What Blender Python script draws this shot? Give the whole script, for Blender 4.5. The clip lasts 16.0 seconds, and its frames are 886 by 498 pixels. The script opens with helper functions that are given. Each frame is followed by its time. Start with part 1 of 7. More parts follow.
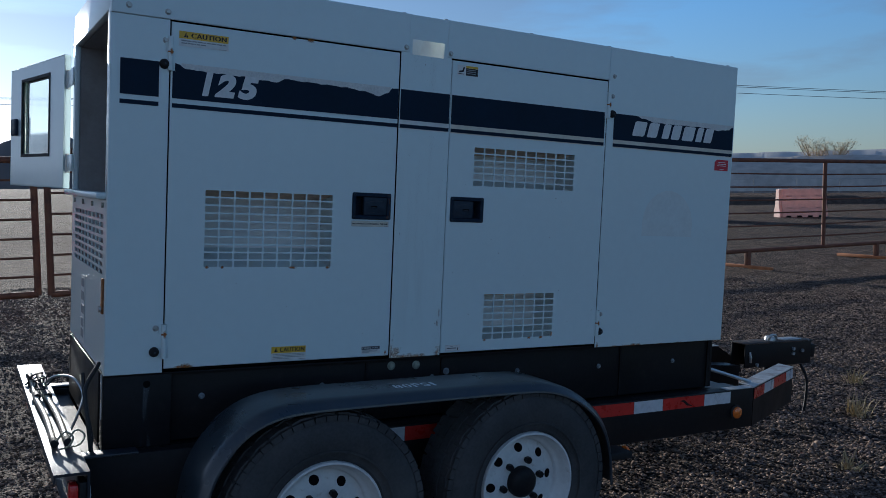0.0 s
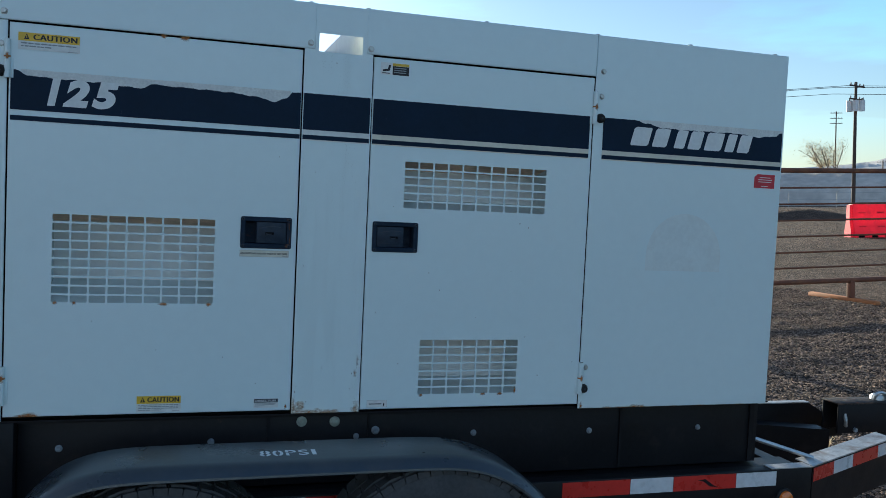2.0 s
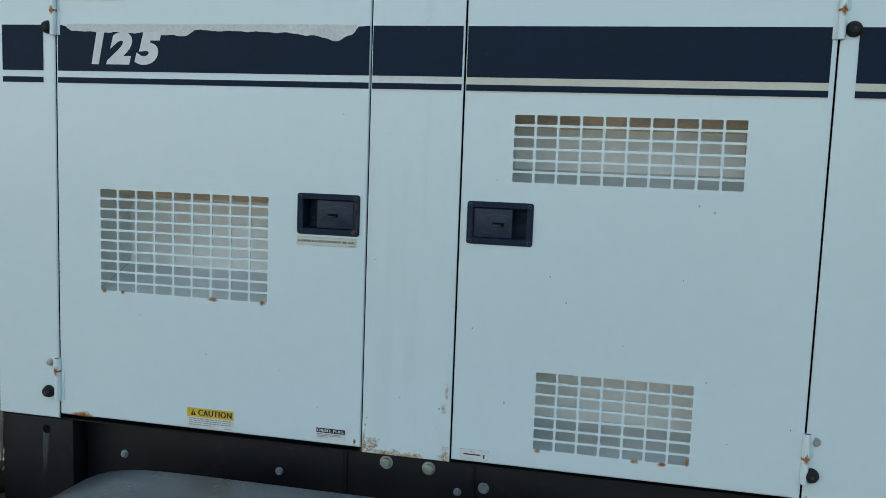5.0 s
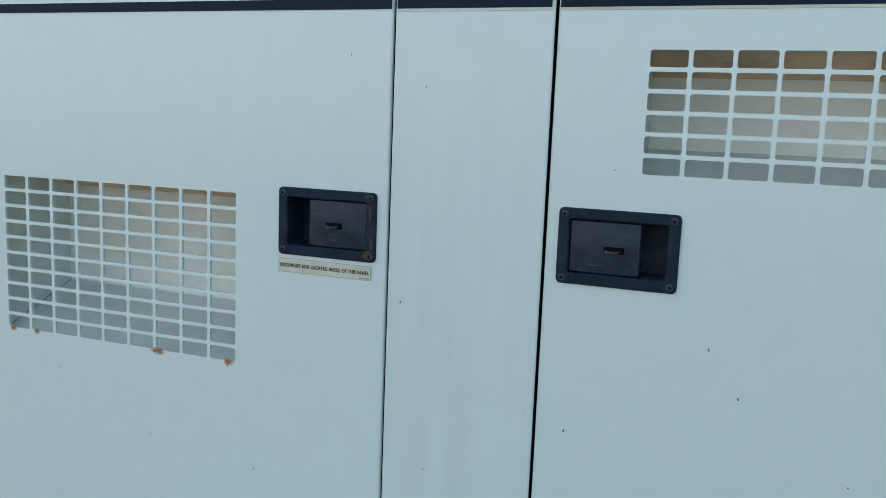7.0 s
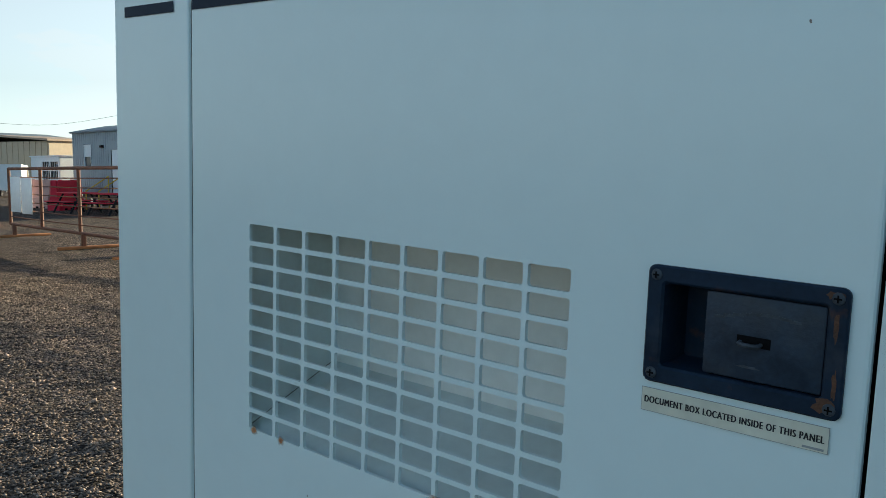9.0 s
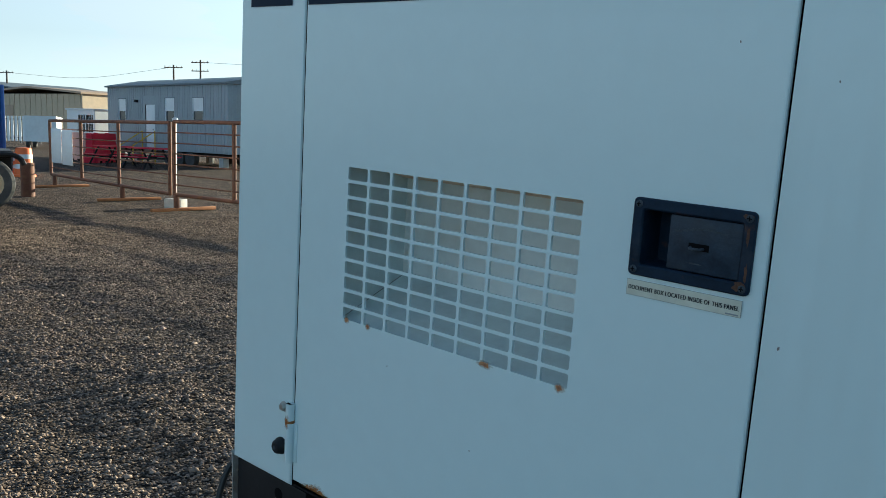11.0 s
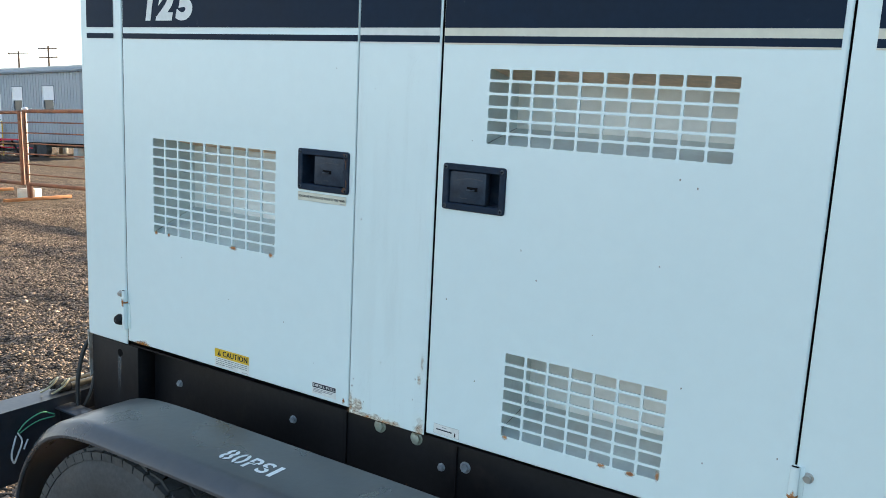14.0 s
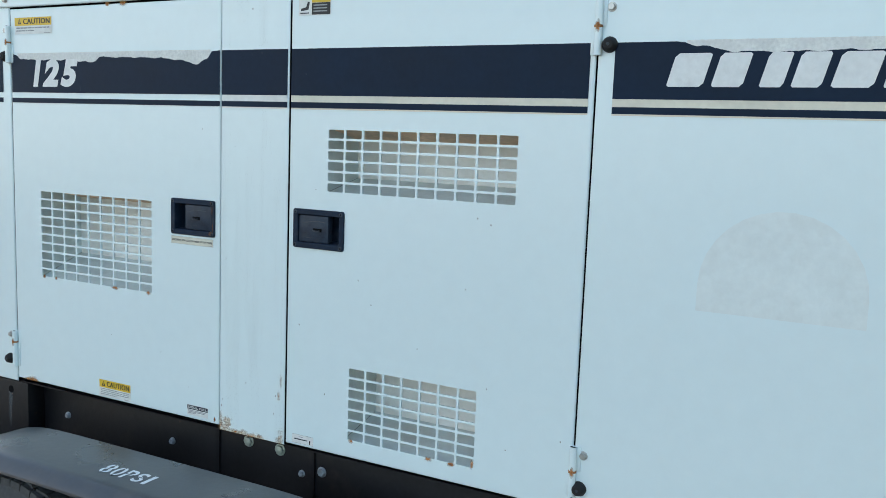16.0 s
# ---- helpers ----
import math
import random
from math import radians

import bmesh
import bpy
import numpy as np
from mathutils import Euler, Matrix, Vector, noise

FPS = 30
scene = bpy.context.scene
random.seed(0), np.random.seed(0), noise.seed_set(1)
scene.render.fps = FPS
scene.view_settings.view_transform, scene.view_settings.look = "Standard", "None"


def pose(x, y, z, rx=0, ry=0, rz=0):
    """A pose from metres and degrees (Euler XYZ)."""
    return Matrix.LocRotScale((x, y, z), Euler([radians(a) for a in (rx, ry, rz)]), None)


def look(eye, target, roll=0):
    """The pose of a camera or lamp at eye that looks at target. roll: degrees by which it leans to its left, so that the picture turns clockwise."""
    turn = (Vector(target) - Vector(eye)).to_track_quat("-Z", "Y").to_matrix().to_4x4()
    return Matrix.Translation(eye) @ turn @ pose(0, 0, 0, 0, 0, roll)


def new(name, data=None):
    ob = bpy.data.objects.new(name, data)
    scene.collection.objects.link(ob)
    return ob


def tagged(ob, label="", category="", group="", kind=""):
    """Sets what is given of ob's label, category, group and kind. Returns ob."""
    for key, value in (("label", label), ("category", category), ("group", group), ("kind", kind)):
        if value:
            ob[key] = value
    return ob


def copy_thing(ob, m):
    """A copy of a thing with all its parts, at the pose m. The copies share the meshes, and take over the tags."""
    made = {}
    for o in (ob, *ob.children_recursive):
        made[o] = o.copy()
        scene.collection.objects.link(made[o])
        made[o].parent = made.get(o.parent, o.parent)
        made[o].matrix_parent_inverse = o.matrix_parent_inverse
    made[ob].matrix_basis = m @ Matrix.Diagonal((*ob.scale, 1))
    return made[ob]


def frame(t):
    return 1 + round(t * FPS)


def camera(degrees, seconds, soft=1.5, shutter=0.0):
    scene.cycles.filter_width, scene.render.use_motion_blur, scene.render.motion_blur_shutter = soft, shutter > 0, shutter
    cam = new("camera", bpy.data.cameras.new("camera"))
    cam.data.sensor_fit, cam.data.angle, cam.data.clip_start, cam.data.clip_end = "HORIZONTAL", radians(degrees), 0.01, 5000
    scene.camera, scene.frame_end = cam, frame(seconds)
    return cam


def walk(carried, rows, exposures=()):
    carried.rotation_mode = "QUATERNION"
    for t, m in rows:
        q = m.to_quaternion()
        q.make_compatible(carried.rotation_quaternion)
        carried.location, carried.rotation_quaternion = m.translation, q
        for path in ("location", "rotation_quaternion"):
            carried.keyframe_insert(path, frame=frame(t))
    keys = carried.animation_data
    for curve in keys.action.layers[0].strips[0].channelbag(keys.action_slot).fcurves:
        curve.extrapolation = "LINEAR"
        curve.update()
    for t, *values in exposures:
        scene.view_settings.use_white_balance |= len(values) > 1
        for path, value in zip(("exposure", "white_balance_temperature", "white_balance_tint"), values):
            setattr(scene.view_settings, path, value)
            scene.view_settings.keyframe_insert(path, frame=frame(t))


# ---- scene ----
# The trailer stands nose down; TRAILER carries its frame (x along its side, y into it) into the level world.
TRAILER = pose(0, 0, -0.073, 0.6, 0, 0) @ pose(0, 0, 0, 0, 2.9, 0)
cam = camera(54.9, 16.0, soft=0.68)
PATH = [
    (0, (-0.419, -2.869, 1.52), (0.576, -1.138, 1.402), 2.5),
    (0.5, (-0.126, -2.936, 1.543), (0.615, -1.082, 1.421), 1.7),
    (1, (0.129, -2.826, 1.541), (0.872, -0.973, 1.429), 2.4),
    (1.5, (0.388, -2.743, 1.566), (1.093, -0.874, 1.461), 2.5),
    (2, (0.674, -2.695, 1.6), (1.256, -0.784, 1.491), 2.7),
    (2.5, (0.865, -2.576, 1.582), (1.306, -0.628, 1.476), 2.8),
    (3, (1.06, -2.449, 1.592), (1.41, -0.483, 1.476), 3.0),
    (3.5, (1.302, -2.335, 1.594), (1.391, -0.341, 1.474), 3.0),
    (4, (1.462, -2.203, 1.624), (1.339, -0.216, 1.428), 2.5),
    (6.5, (1.666, -1.324, 1.623), (1.003, 0.549, 1.392), 2.5),
    (7, (1.5, -1.072, 1.627), (0.802, 0.78, 1.338), 2.3),
    (7.5, (1.366, -0.889, 1.618), (0.54, 0.905, 1.306), 2.2),
    (8, (1.277, -0.704, 1.636), (0.177, 0.948, 1.392), 1.4),
    (8.5, (1.151, -0.622, 1.627), (-0.066, 0.949, 1.399), 1.3),
    (10.8, (1.29, -0.928, 1.633), (-0.064, 0.502, 1.284), 3.5),
    (11, (1.361, -0.954, 1.632), (0.063, 0.528, 1.289), 3.5),
    (11.5, (1.526, -1.008, 1.636), (0.32, 0.549, 1.288), 3.4),
    (12, (1.664, -1.119, 1.648), (0.484, 0.458, 1.298), 2.7),
    (12.5, (1.862, -1.262, 1.652), (0.694, 0.322, 1.294), 2.6),
    (13, (2.066, -1.314, 1.644), (0.933, 0.291, 1.265), 2.7),
    (13.5, (2.184, -1.405, 1.674), (1.073, 0.216, 1.300), 2.9),
    (14, (2.238, -1.529, 1.677), (1.179, 0.128, 1.314), 2.8),
    (14.5, (2.295, -1.581, 1.684), (1.286, 0.116, 1.363), 2.7),
    (15, (2.340, -1.598, 1.678), (1.400, 0.149, 1.428), 2.7),
    (15.5, (2.435, -1.628, 1.680), (1.534, 0.142, 1.444), 2.4),
    (16, (2.565, -1.727, 1.706), (1.658, 0.039, 1.458), 2.2),
]
EXPOSURE = [
    (0.0, 0.30, 4650, 9),
    (0.5, 0.48, 5000, 10),
    (1.0, 0.90, 4450, 5),
    (1.5, 1.18, 4400, 5),
    (2.0, 1.30, 5150, 3),
    (2.5, 1.40, 5860, 5),
    (3.0, 1.52, 6100, 7),
    (3.5, 1.53, 6200, 9),
    (4.0, 1.94, 6250, 4),
    (6.5, 2.35, 6520, 5),
    (7.0, 2.36, 6500, 5),
    (7.5, 2.28, 6560, 8),
    (8.0, 1.71, 5850, -4),
    (8.5, 1.54, 5650, -3),
    (11.0, 1.46, 5250, -5),
    (11.5, 1.78, 5450, -4),
    (12.0, 2.06, 5860, -3),
    (12.5, 2.36, 5820, 0),
    (13.0, 2.60, 6000, 3),
    (14.0, 2.70, 6100, 4),
    (16.0, 2.72, 6300, 6),
]
walk(cam, [(t, TRAILER @ look(eye, target, roll)) for t, eye, target, roll in PATH], EXPOSURE)

# ---- light ----
SUN_EL, SUN_AZ = 8.2, 0.4
world = bpy.data.worlds.new("world")
scene.world = world
world.use_nodes = True
wn, wl = world.node_tree.nodes, world.node_tree.links
wn.clear()
w_out = wn.new("ShaderNodeOutputWorld")
w_bg = wn.new("ShaderNodeBackground")
w_sky = wn.new("ShaderNodeTexSky")
w_sky.sky_type, w_sky.sun_disc = "NISHITA", False
w_sky.sun_elevation, w_sky.sun_rotation = radians(SUN_EL), radians(SUN_AZ)
w_sky.dust_density, w_sky.air_density, w_sky.ozone_density = 0.2, 1.0, 2.5
w_bg.inputs["Strength"].default_value = 0.10
# thin streaks of high cloud
w_tc = wn.new("ShaderNodeTexCoord")
w_map = wn.new("ShaderNodeMapping")
w_map.inputs["Scale"].default_value = (1.2, 2.2, 9.0)
w_map.inputs["Rotation"].default_value = (0.0, 0.12, 0.5)
w_noise = wn.new("ShaderNodeTexNoise")
w_noise.inputs["Scale"].default_value, w_noise.inputs["Detail"].default_value = 1.6, 6.0
w_noise.inputs["Roughness"].default_value = 0.55
w_ramp = wn.new("ShaderNodeMapRange")
w_ramp.inputs["From Min"].default_value, w_ramp.inputs["From Max"].default_value = 0.34, 0.56
w_ramp.inputs["To Max"].default_value = 1.0
w_mix = wn.new("ShaderNodeMix")
w_mix.data_type = "RGBA"
w_hsv = wn.new("ShaderNodeHueSaturation")
w_hsv.inputs["Saturation"].default_value = 0.10
wl.new(w_tc.outputs["Generated"], w_map.inputs["Vector"])
wl.new(w_map.outputs["Vector"], w_noise.inputs["Vector"])
wl.new(w_noise.outputs["Fac"], w_ramp.inputs["Value"])
wl.new(w_sky.outputs["Color"], w_hsv.inputs["Color"])
w_sep = wn.new("ShaderNodeSeparateXYZ")
wl.new(w_tc.outputs["Generated"], w_sep.inputs["Vector"])
w_west = wn.new("ShaderNodeMapRange")
w_west.inputs["From Min"].default_value, w_west.inputs["From Max"].default_value = 0.25, -0.7
w_west.inputs["To Min"].default_value, w_west.inputs["To Max"].default_value = 0.5, 0.95
wl.new(w_sep.outputs["X"], w_west.inputs["Value"])
w_cover = wn.new("ShaderNodeMath")
w_cover.operation = "MULTIPLY"
wl.new(w_ramp.outputs["Result"], w_cover.inputs[0])
wl.new(w_west.outputs["Result"], w_cover.inputs[1])
# haze that thickens towards the horizon
w_haze = wn.new("ShaderNodeMapRange")
w_haze.inputs["From Min"].default_value, w_haze.inputs["From Max"].default_value = 0.0, 0.30
w_haze.inputs["To Min"].default_value, w_haze.inputs["To Max"].default_value = 0.85, 0.0
w_side = wn.new("ShaderNodeMapRange")
w_side.inputs["From Min"].default_value, w_side.inputs["From Max"].default_value = -1.0, 0.3
w_side.inputs["To Min"].default_value, w_side.inputs["To Max"].default_value = -0.27, 0.07
wl.new(w_sep.outputs["X"], w_side.inputs["Value"])
w_lean = wn.new("ShaderNodeMath")
wl.new(w_side.outputs["Result"], w_lean.inputs[0])
wl.new(w_sep.outputs["Z"], w_lean.inputs[1])
wl.new(w_lean.outputs[0], w_haze.inputs["Value"])
w_most = wn.new("ShaderNodeMath")
w_most.operation = "MAXIMUM"
wl.new(w_cover.outputs[0], w_most.inputs[0])
wl.new(w_haze.outputs["Result"], w_most.inputs[1])
wl.new(w_most.outputs[0], w_mix.inputs["Factor"])
w_bright = wn.new("ShaderNodeMapRange")
w_bright.inputs["From Min"].default_value, w_bright.inputs["From Max"].default_value = 0.4, -0.6
w_bright.inputs["To Min"].default_value, w_bright.inputs["To Max"].default_value = 0.44, 0.94
wl.new(w_sep.outputs["X"], w_bright.inputs["Value"])
wl.new(w_bright.outputs["Result"], w_hsv.inputs["Value"])
wl.new(w_sky.outputs["Color"], w_mix.inputs["A"])
w_warm = wn.new("ShaderNodeMix")
w_warm.data_type, w_warm.blend_type = "RGBA", "MULTIPLY"
w_warm.inputs["B"].default_value = (1.0, 0.86, 0.74, 1.0)
w_east = wn.new("ShaderNodeMapRange")
w_east.inputs["From Min"].default_value, w_east.inputs["From Max"].default_value = 0.1, 0.6
w_east.inputs["To Min"].default_value, w_east.inputs["To Max"].default_value = 0.40, 1.0
wl.new(w_sep.outputs["X"], w_east.inputs["Value"])
wl.new(w_east.outputs["Result"], w_warm.inputs["Factor"])
wl.new(w_hsv.outputs["Color"], w_warm.inputs["A"])
wl.new(w_warm.outputs["Result"], w_mix.inputs["B"])
wl.new(w_mix.outputs["Result"], w_bg.inputs["Color"])
wl.new(w_bg.outputs["Background"], w_out.inputs["Surface"])

SUN_DIR = Vector((math.sin(radians(SUN_AZ)) * math.cos(radians(SUN_EL)), math.cos(radians(SUN_AZ)) * math.cos(radians(SUN_EL)), math.sin(radians(SUN_EL))))
sun = new("sun", bpy.data.lights.new("sun", "SUN"))
sun.data.energy, sun.data.angle, sun.data.color = 5.0, radians(0.6), (1.0, 0.77, 0.50)
sun.matrix_world = look(SUN_DIR * 50, (0, 0, 0))


# ---- materials ----
def surf(name, base, rough=0.5, metal=0.0, var=0.08, var_scale=3.0, grain=0.06, grain_scale=60.0, spots=(), bump=0.0, bump_scale=80.0, coat=0.0, rough_var=0.08, random_shade=0.0, space="Object", spec=0.5):
    """A principled surface with soft blotches, fine grain, and stains: spots are (colour, scale, low, high, amount)."""
    m = bpy.data.materials.new(name)
    m.use_nodes = True
    n, l = m.node_tree.nodes, m.node_tree.links
    p = n["Principled BSDF"]
    p.inputs["Metallic"].default_value = metal
    p.inputs["Coat Weight"].default_value = coat
    p.inputs["Coat Roughness"].default_value = 0.22
    p.inputs["Specular IOR Level"].default_value = spec
    tc = n.new("ShaderNodeTexCoord")
    src = tc.outputs[space]

    def noise_node(scale, detail=4.0, rough_=0.55):
        t = n.new("ShaderNodeTexNoise")
        t.inputs["Scale"].default_value, t.inputs["Detail"].default_value, t.inputs["Roughness"].default_value = scale, detail, rough_
        l.new(src, t.inputs["Vector"])
        return t.outputs["Fac"]

    def ranged(value, a, b, c, d):
        r = n.new("ShaderNodeMapRange")
        for k, x in zip(("From Min", "From Max", "To Min", "To Max"), (a, b, c, d)):
            r.inputs[k].default_value = x
        l.new(value, r.inputs["Value"])
        return r.outputs["Result"]

    def times(a, b):
        x = n.new("ShaderNodeMath")
        x.operation = "MULTIPLY"
        l.new(a, x.inputs[0])
        l.new(b, x.inputs[1])
        return x.outputs[0]

    big = noise_node(var_scale)
    value = times(ranged(big, 0.3, 0.7, 1 - var, 1 + var), ranged(noise_node(grain_scale, 3.0), 0.3, 0.7, 1 - grain, 1 + grain))
    if random_shade:
        info = n.new("ShaderNodeObjectInfo")
        value = times(value, ranged(info.outputs["Random"], 0, 1, 1 - random_shade, 1 + random_shade))
    hsv = n.new("ShaderNodeHueSaturation")
    hsv.inputs["Color"].default_value = (*base, 1)
    l.new(value, hsv.inputs["Value"])
    colour = hsv.outputs["Color"]
    for tint, scale, low, high, amount in spots:
        mix = n.new("ShaderNodeMix")
        mix.data_type = "RGBA"
        l.new(ranged(noise_node(scale, 5.0, 0.6), low, high, 0, amount), mix.inputs["Factor"])
        l.new(colour, mix.inputs["A"])
        mix.inputs["B"].default_value = (*tint, 1)
        colour = mix.outputs["Result"]
    l.new(colour, p.inputs["Base Color"])
    l.new(ranged(big, 0.3, 0.7, max(0.02, rough - rough_var), min(1, rough + rough_var)), p.inputs["Roughness"])
    if bump:
        b = n.new("ShaderNodeBump")
        b.inputs["Strength"].default_value, b.inputs["Distance"].default_value = bump, 0.01
        l.new(noise_node(bump_scale, 4.0), b.inputs["Height"])
        l.new(b.outputs["Normal"], p.inputs["Normal"])
    return m


WHITE = surf("white_paint", (0.718, 0.818, 0.822), 0.32, var=0.012, var_scale=0.9, grain=0.012, grain_scale=25, coat=0.4, rough_var=0.015,
             spots=(((0.16, 0.13, 0.10), 95, 0.76, 0.80, 0.5),), bump=0.03, bump_scale=14)
WHITE_IN = surf("white_liner", (0.66, 0.73, 0.725), 0.5, var=0.08, var_scale=5, grain=0.04, spots=(((0.42, 0.37, 0.29), 6, 0.5, 0.8, 0.5),), bump=0.05, bump_scale=25)
SEAM = surf("seam_dark", (0.10, 0.09, 0.08), 0.9, var=0.3, var_scale=40)
CREAM_IN = surf("cream_liner", (0.87, 0.87, 0.83), 0.6, var=0.06, var_scale=5, grain=0.03, spots=(((0.6, 0.5, 0.36), 6, 0.55, 0.85, 0.4),))
BAND = surf("black_band", (0.010, 0.021, 0.043), 0.45, var=0.15, var_scale=6, grain=0.06, spots=(((0.16, 0.17, 0.18), 30, 0.70, 0.80, 0.35),), bump=0.02, bump_scale=40, spec=0.10)
PIN = surf("cream_stripe", (0.70, 0.66, 0.54), 0.5, var=0.08, var_scale=12, grain=0.04)
PIN_PALE = surf("pale_stripe", (0.74, 0.74, 0.70), 0.5, var=0.06, var_scale=12, grain=0.04)
BROWN_IN = surf("brown_liner", (0.80, 0.56, 0.37), 0.7, var=0.2, var_scale=9, grain=0.1)
PEEL = surf("peeled_film", (0.70, 0.71, 0.67), 0.6, var=0.10, var_scale=25, grain=0.1, grain_scale=150, spots=(((0.70, 0.70, 0.68), 18, 0.45, 0.7, 0.8),), bump=0.25, bump_scale=60)
DECAL_WHITE = surf("decal_white", (0.74, 0.75, 0.73), 0.45, var=0.06, var_scale=20, grain=0.05, spots=(((0.5, 0.49, 0.45), 40, 0.55, 0.8, 0.4),))
BLACK = surf("black_steel", (0.0105, 0.0105, 0.0125), 0.48, var=0.25, var_scale=4, grain=0.12, spots=(((0.055, 0.042, 0.034), 7, 0.58, 0.85, 0.5), ((0.10, 0.05, 0.025), 22, 0.70, 0.8, 0.6)), bump=0.08, bump_scale=35, rough_var=0.10, spec=0.22)
TAN = surf("engine_tan", (0.30, 0.225, 0.165), 0.6, var=0.15, var_scale=8, grain=0.1, spots=(((0.10, 0.075, 0.055), 9, 0.5, 0.8, 0.6), ((0.05, 0.035, 0.025), 30, 0.62, 0.8, 0.6)), bump=0.12, bump_scale=60)
FILTER_WHITE = surf("filter_white", (0.58, 0.68, 0.76), 0.4, var=0.05, var_scale=12, grain=0.03, spots=(((0.4, 0.42, 0.42), 20, 0.55, 0.8, 0.4),))
FILTER_BLUE = surf("filter_blue", (0.10, 0.35, 0.62), 0.45, var=0.08)
BRASS = surf("brass", (0.55, 0.38, 0.14), 0.4, 0.8, var=0.15, var_scale=50)
HOSE_CLEAR = surf("yellowed_hose", (0.34, 0.30, 0.19), 0.35, var=0.12, var_scale=20)
TANK = surf("amber_plastic", (0.58, 0.31, 0.12), 0.4, var=0.15, var_scale=9, grain=0.05, spots=(((0.35, 0.16, 0.06), 8, 0.5, 0.8, 0.5),))
CHIP = surf("paint_chip", (0.20, 0.18, 0.16), 0.8, var=0.3, var_scale=80)
GREY_PAINT = surf("grey_paint", (0.30, 0.29, 0.28), 0.5, var=0.1, var_scale=6, grain=0.05, spots=(((0.16, 0.13, 0.10), 8, 0.5, 0.8, 0.5),))
RUSTY_BLACK = surf("rusty_black", (0.020, 0.017, 0.015), 0.7, var=0.3, var_scale=10, grain=0.15, spots=(((0.15, 0.085, 0.05), 14, 0.48, 0.7, 0.8), ((0.40, 0.38, 0.35), 22, 0.62, 0.75, 0.7)), bump=0.2, bump_scale=60)
FENDER = surf("fender_steel", (0.028, 0.038, 0.050), 0.30, var=0.16, var_scale=5, grain=0.08, spots=(((0.075, 0.07, 0.065), 9, 0.5, 0.8, 0.5),), bump=0.04, bump_scale=50, rough_var=0.06, spec=0.95)
LATCH = surf("latch_black", (0.012, 0.023, 0.043), 0.48, var=0.25, var_scale=30, grain=0.1, grain_scale=200, spots=(((0.10, 0.045, 0.022), 38, 0.62, 0.76, 0.6), ((0.07, 0.075, 0.085), 22, 0.52, 0.8, 0.5)), bump=0.06, bump_scale=120, rough_var=0.12, spec=0.14)
# near-black for gaps, slots and holes, painted in for their shade
GAP = surf("gap_black", (0.006, 0.006, 0.007), 0.85, var=0.1, spec=0.05)
RUBBER = surf("rubber", (0.016, 0.016, 0.017), 0.65, var=0.2, var_scale=10, grain=0.1, bump=0.1, bump_scale=60, spec=0.3)
TYRE = surf("tyre_rubber", (0.062, 0.063, 0.065), 0.75, var=0.22, var_scale=6, grain=0.15, grain_scale=90, spots=(((0.14, 0.13, 0.12), 5, 0.45, 0.8, 0.6),), bump=0.2, bump_scale=70, spec=0.25)
RIM = surf("rim_white", (0.70, 0.71, 0.70), 0.4, var=0.07, var_scale=12, grain=0.05, spots=(((0.22, 0.17, 0.12), 26, 0.62, 0.78, 0.6),), bump=0.06)
STEEL = surf("zinc_steel", (0.46, 0.46, 0.44), 0.38, 0.9, var=0.12, var_scale=40, grain=0.08, spots=(((0.24, 0.15, 0.08), 60, 0.6, 0.8, 0.4),))
NAVY_STEEL = surf("navy_steel", (0.020, 0.026, 0.038), 0.36, var=0.2, var_scale=8, grain=0.1, spots=(((0.10, 0.085, 0.07), 9, 0.55, 0.8, 0.5),), bump=0.05, bump_scale=40, rough_var=0.08, spec=0.6, coat=0.2)
ROD = surf("dull_rod", (0.20, 0.175, 0.135), 0.40, 0.7, var=0.2, var_scale=14, grain=0.12, spots=(((0.10, 0.08, 0.06), 12, 0.5, 0.7, 0.7),))
WORN = surf("worn_steel", (0.50, 0.50, 0.49), 0.5, 0.5, var=0.2, var_scale=9, grain=0.15, spots=(((0.20, 0.15, 0.11), 10, 0.50, 0.7, 0.8), ((0.06, 0.05, 0.05), 26, 0.6, 0.75, 0.7)), bump=0.08)
BOLT = surf("bolt_grey", (0.30, 0.33, 0.36), 0.5, 0.3, var=0.15, var_scale=60, grain=0.1, spots=(((0.14, 0.08, 0.05), 80, 0.58, 0.75, 0.5),))
BOLT_GREEN = surf("bolt_green", (0.36, 0.40, 0.35), 0.5, 0.3, var=0.2, var_scale=50, grain=0.1, spots=(((0.30, 0.17, 0.09), 60, 0.55, 0.75, 0.6),))
GALV = surf("galvanised", (0.55, 0.56, 0.56), 0.42, 0.85, var=0.15, var_scale=14, grain=0.1, spots=(((0.32, 0.30, 0.27), 12, 0.5, 0.8, 0.5),), bump=0.06)
RUST = surf("rust", (0.27, 0.115, 0.040), 0.85, var=0.35, var_scale=45, grain=0.2, grain_scale=300, spots=(((0.42, 0.24, 0.10), 60, 0.5, 0.7, 0.7),), bump=0.4, bump_scale=150)
PADDLE = surf("latch_paddle", (0.024, 0.036, 0.057), 0.45, var=0.3, var_scale=35, grain=0.15, grain_scale=220, spots=(((0.055, 0.062, 0.072), 30, 0.5, 0.75, 0.6), ((0.07, 0.045, 0.035), 55, 0.64, 0.78, 0.5)), bump=0.08, bump_scale=120, rough_var=0.12, spec=0.25)
LATCH_WORN = surf("latch_worn", (0.055, 0.064, 0.078), 0.6, var=0.3, var_scale=90, grain=0.2, grain_scale=300, spec=0.2)
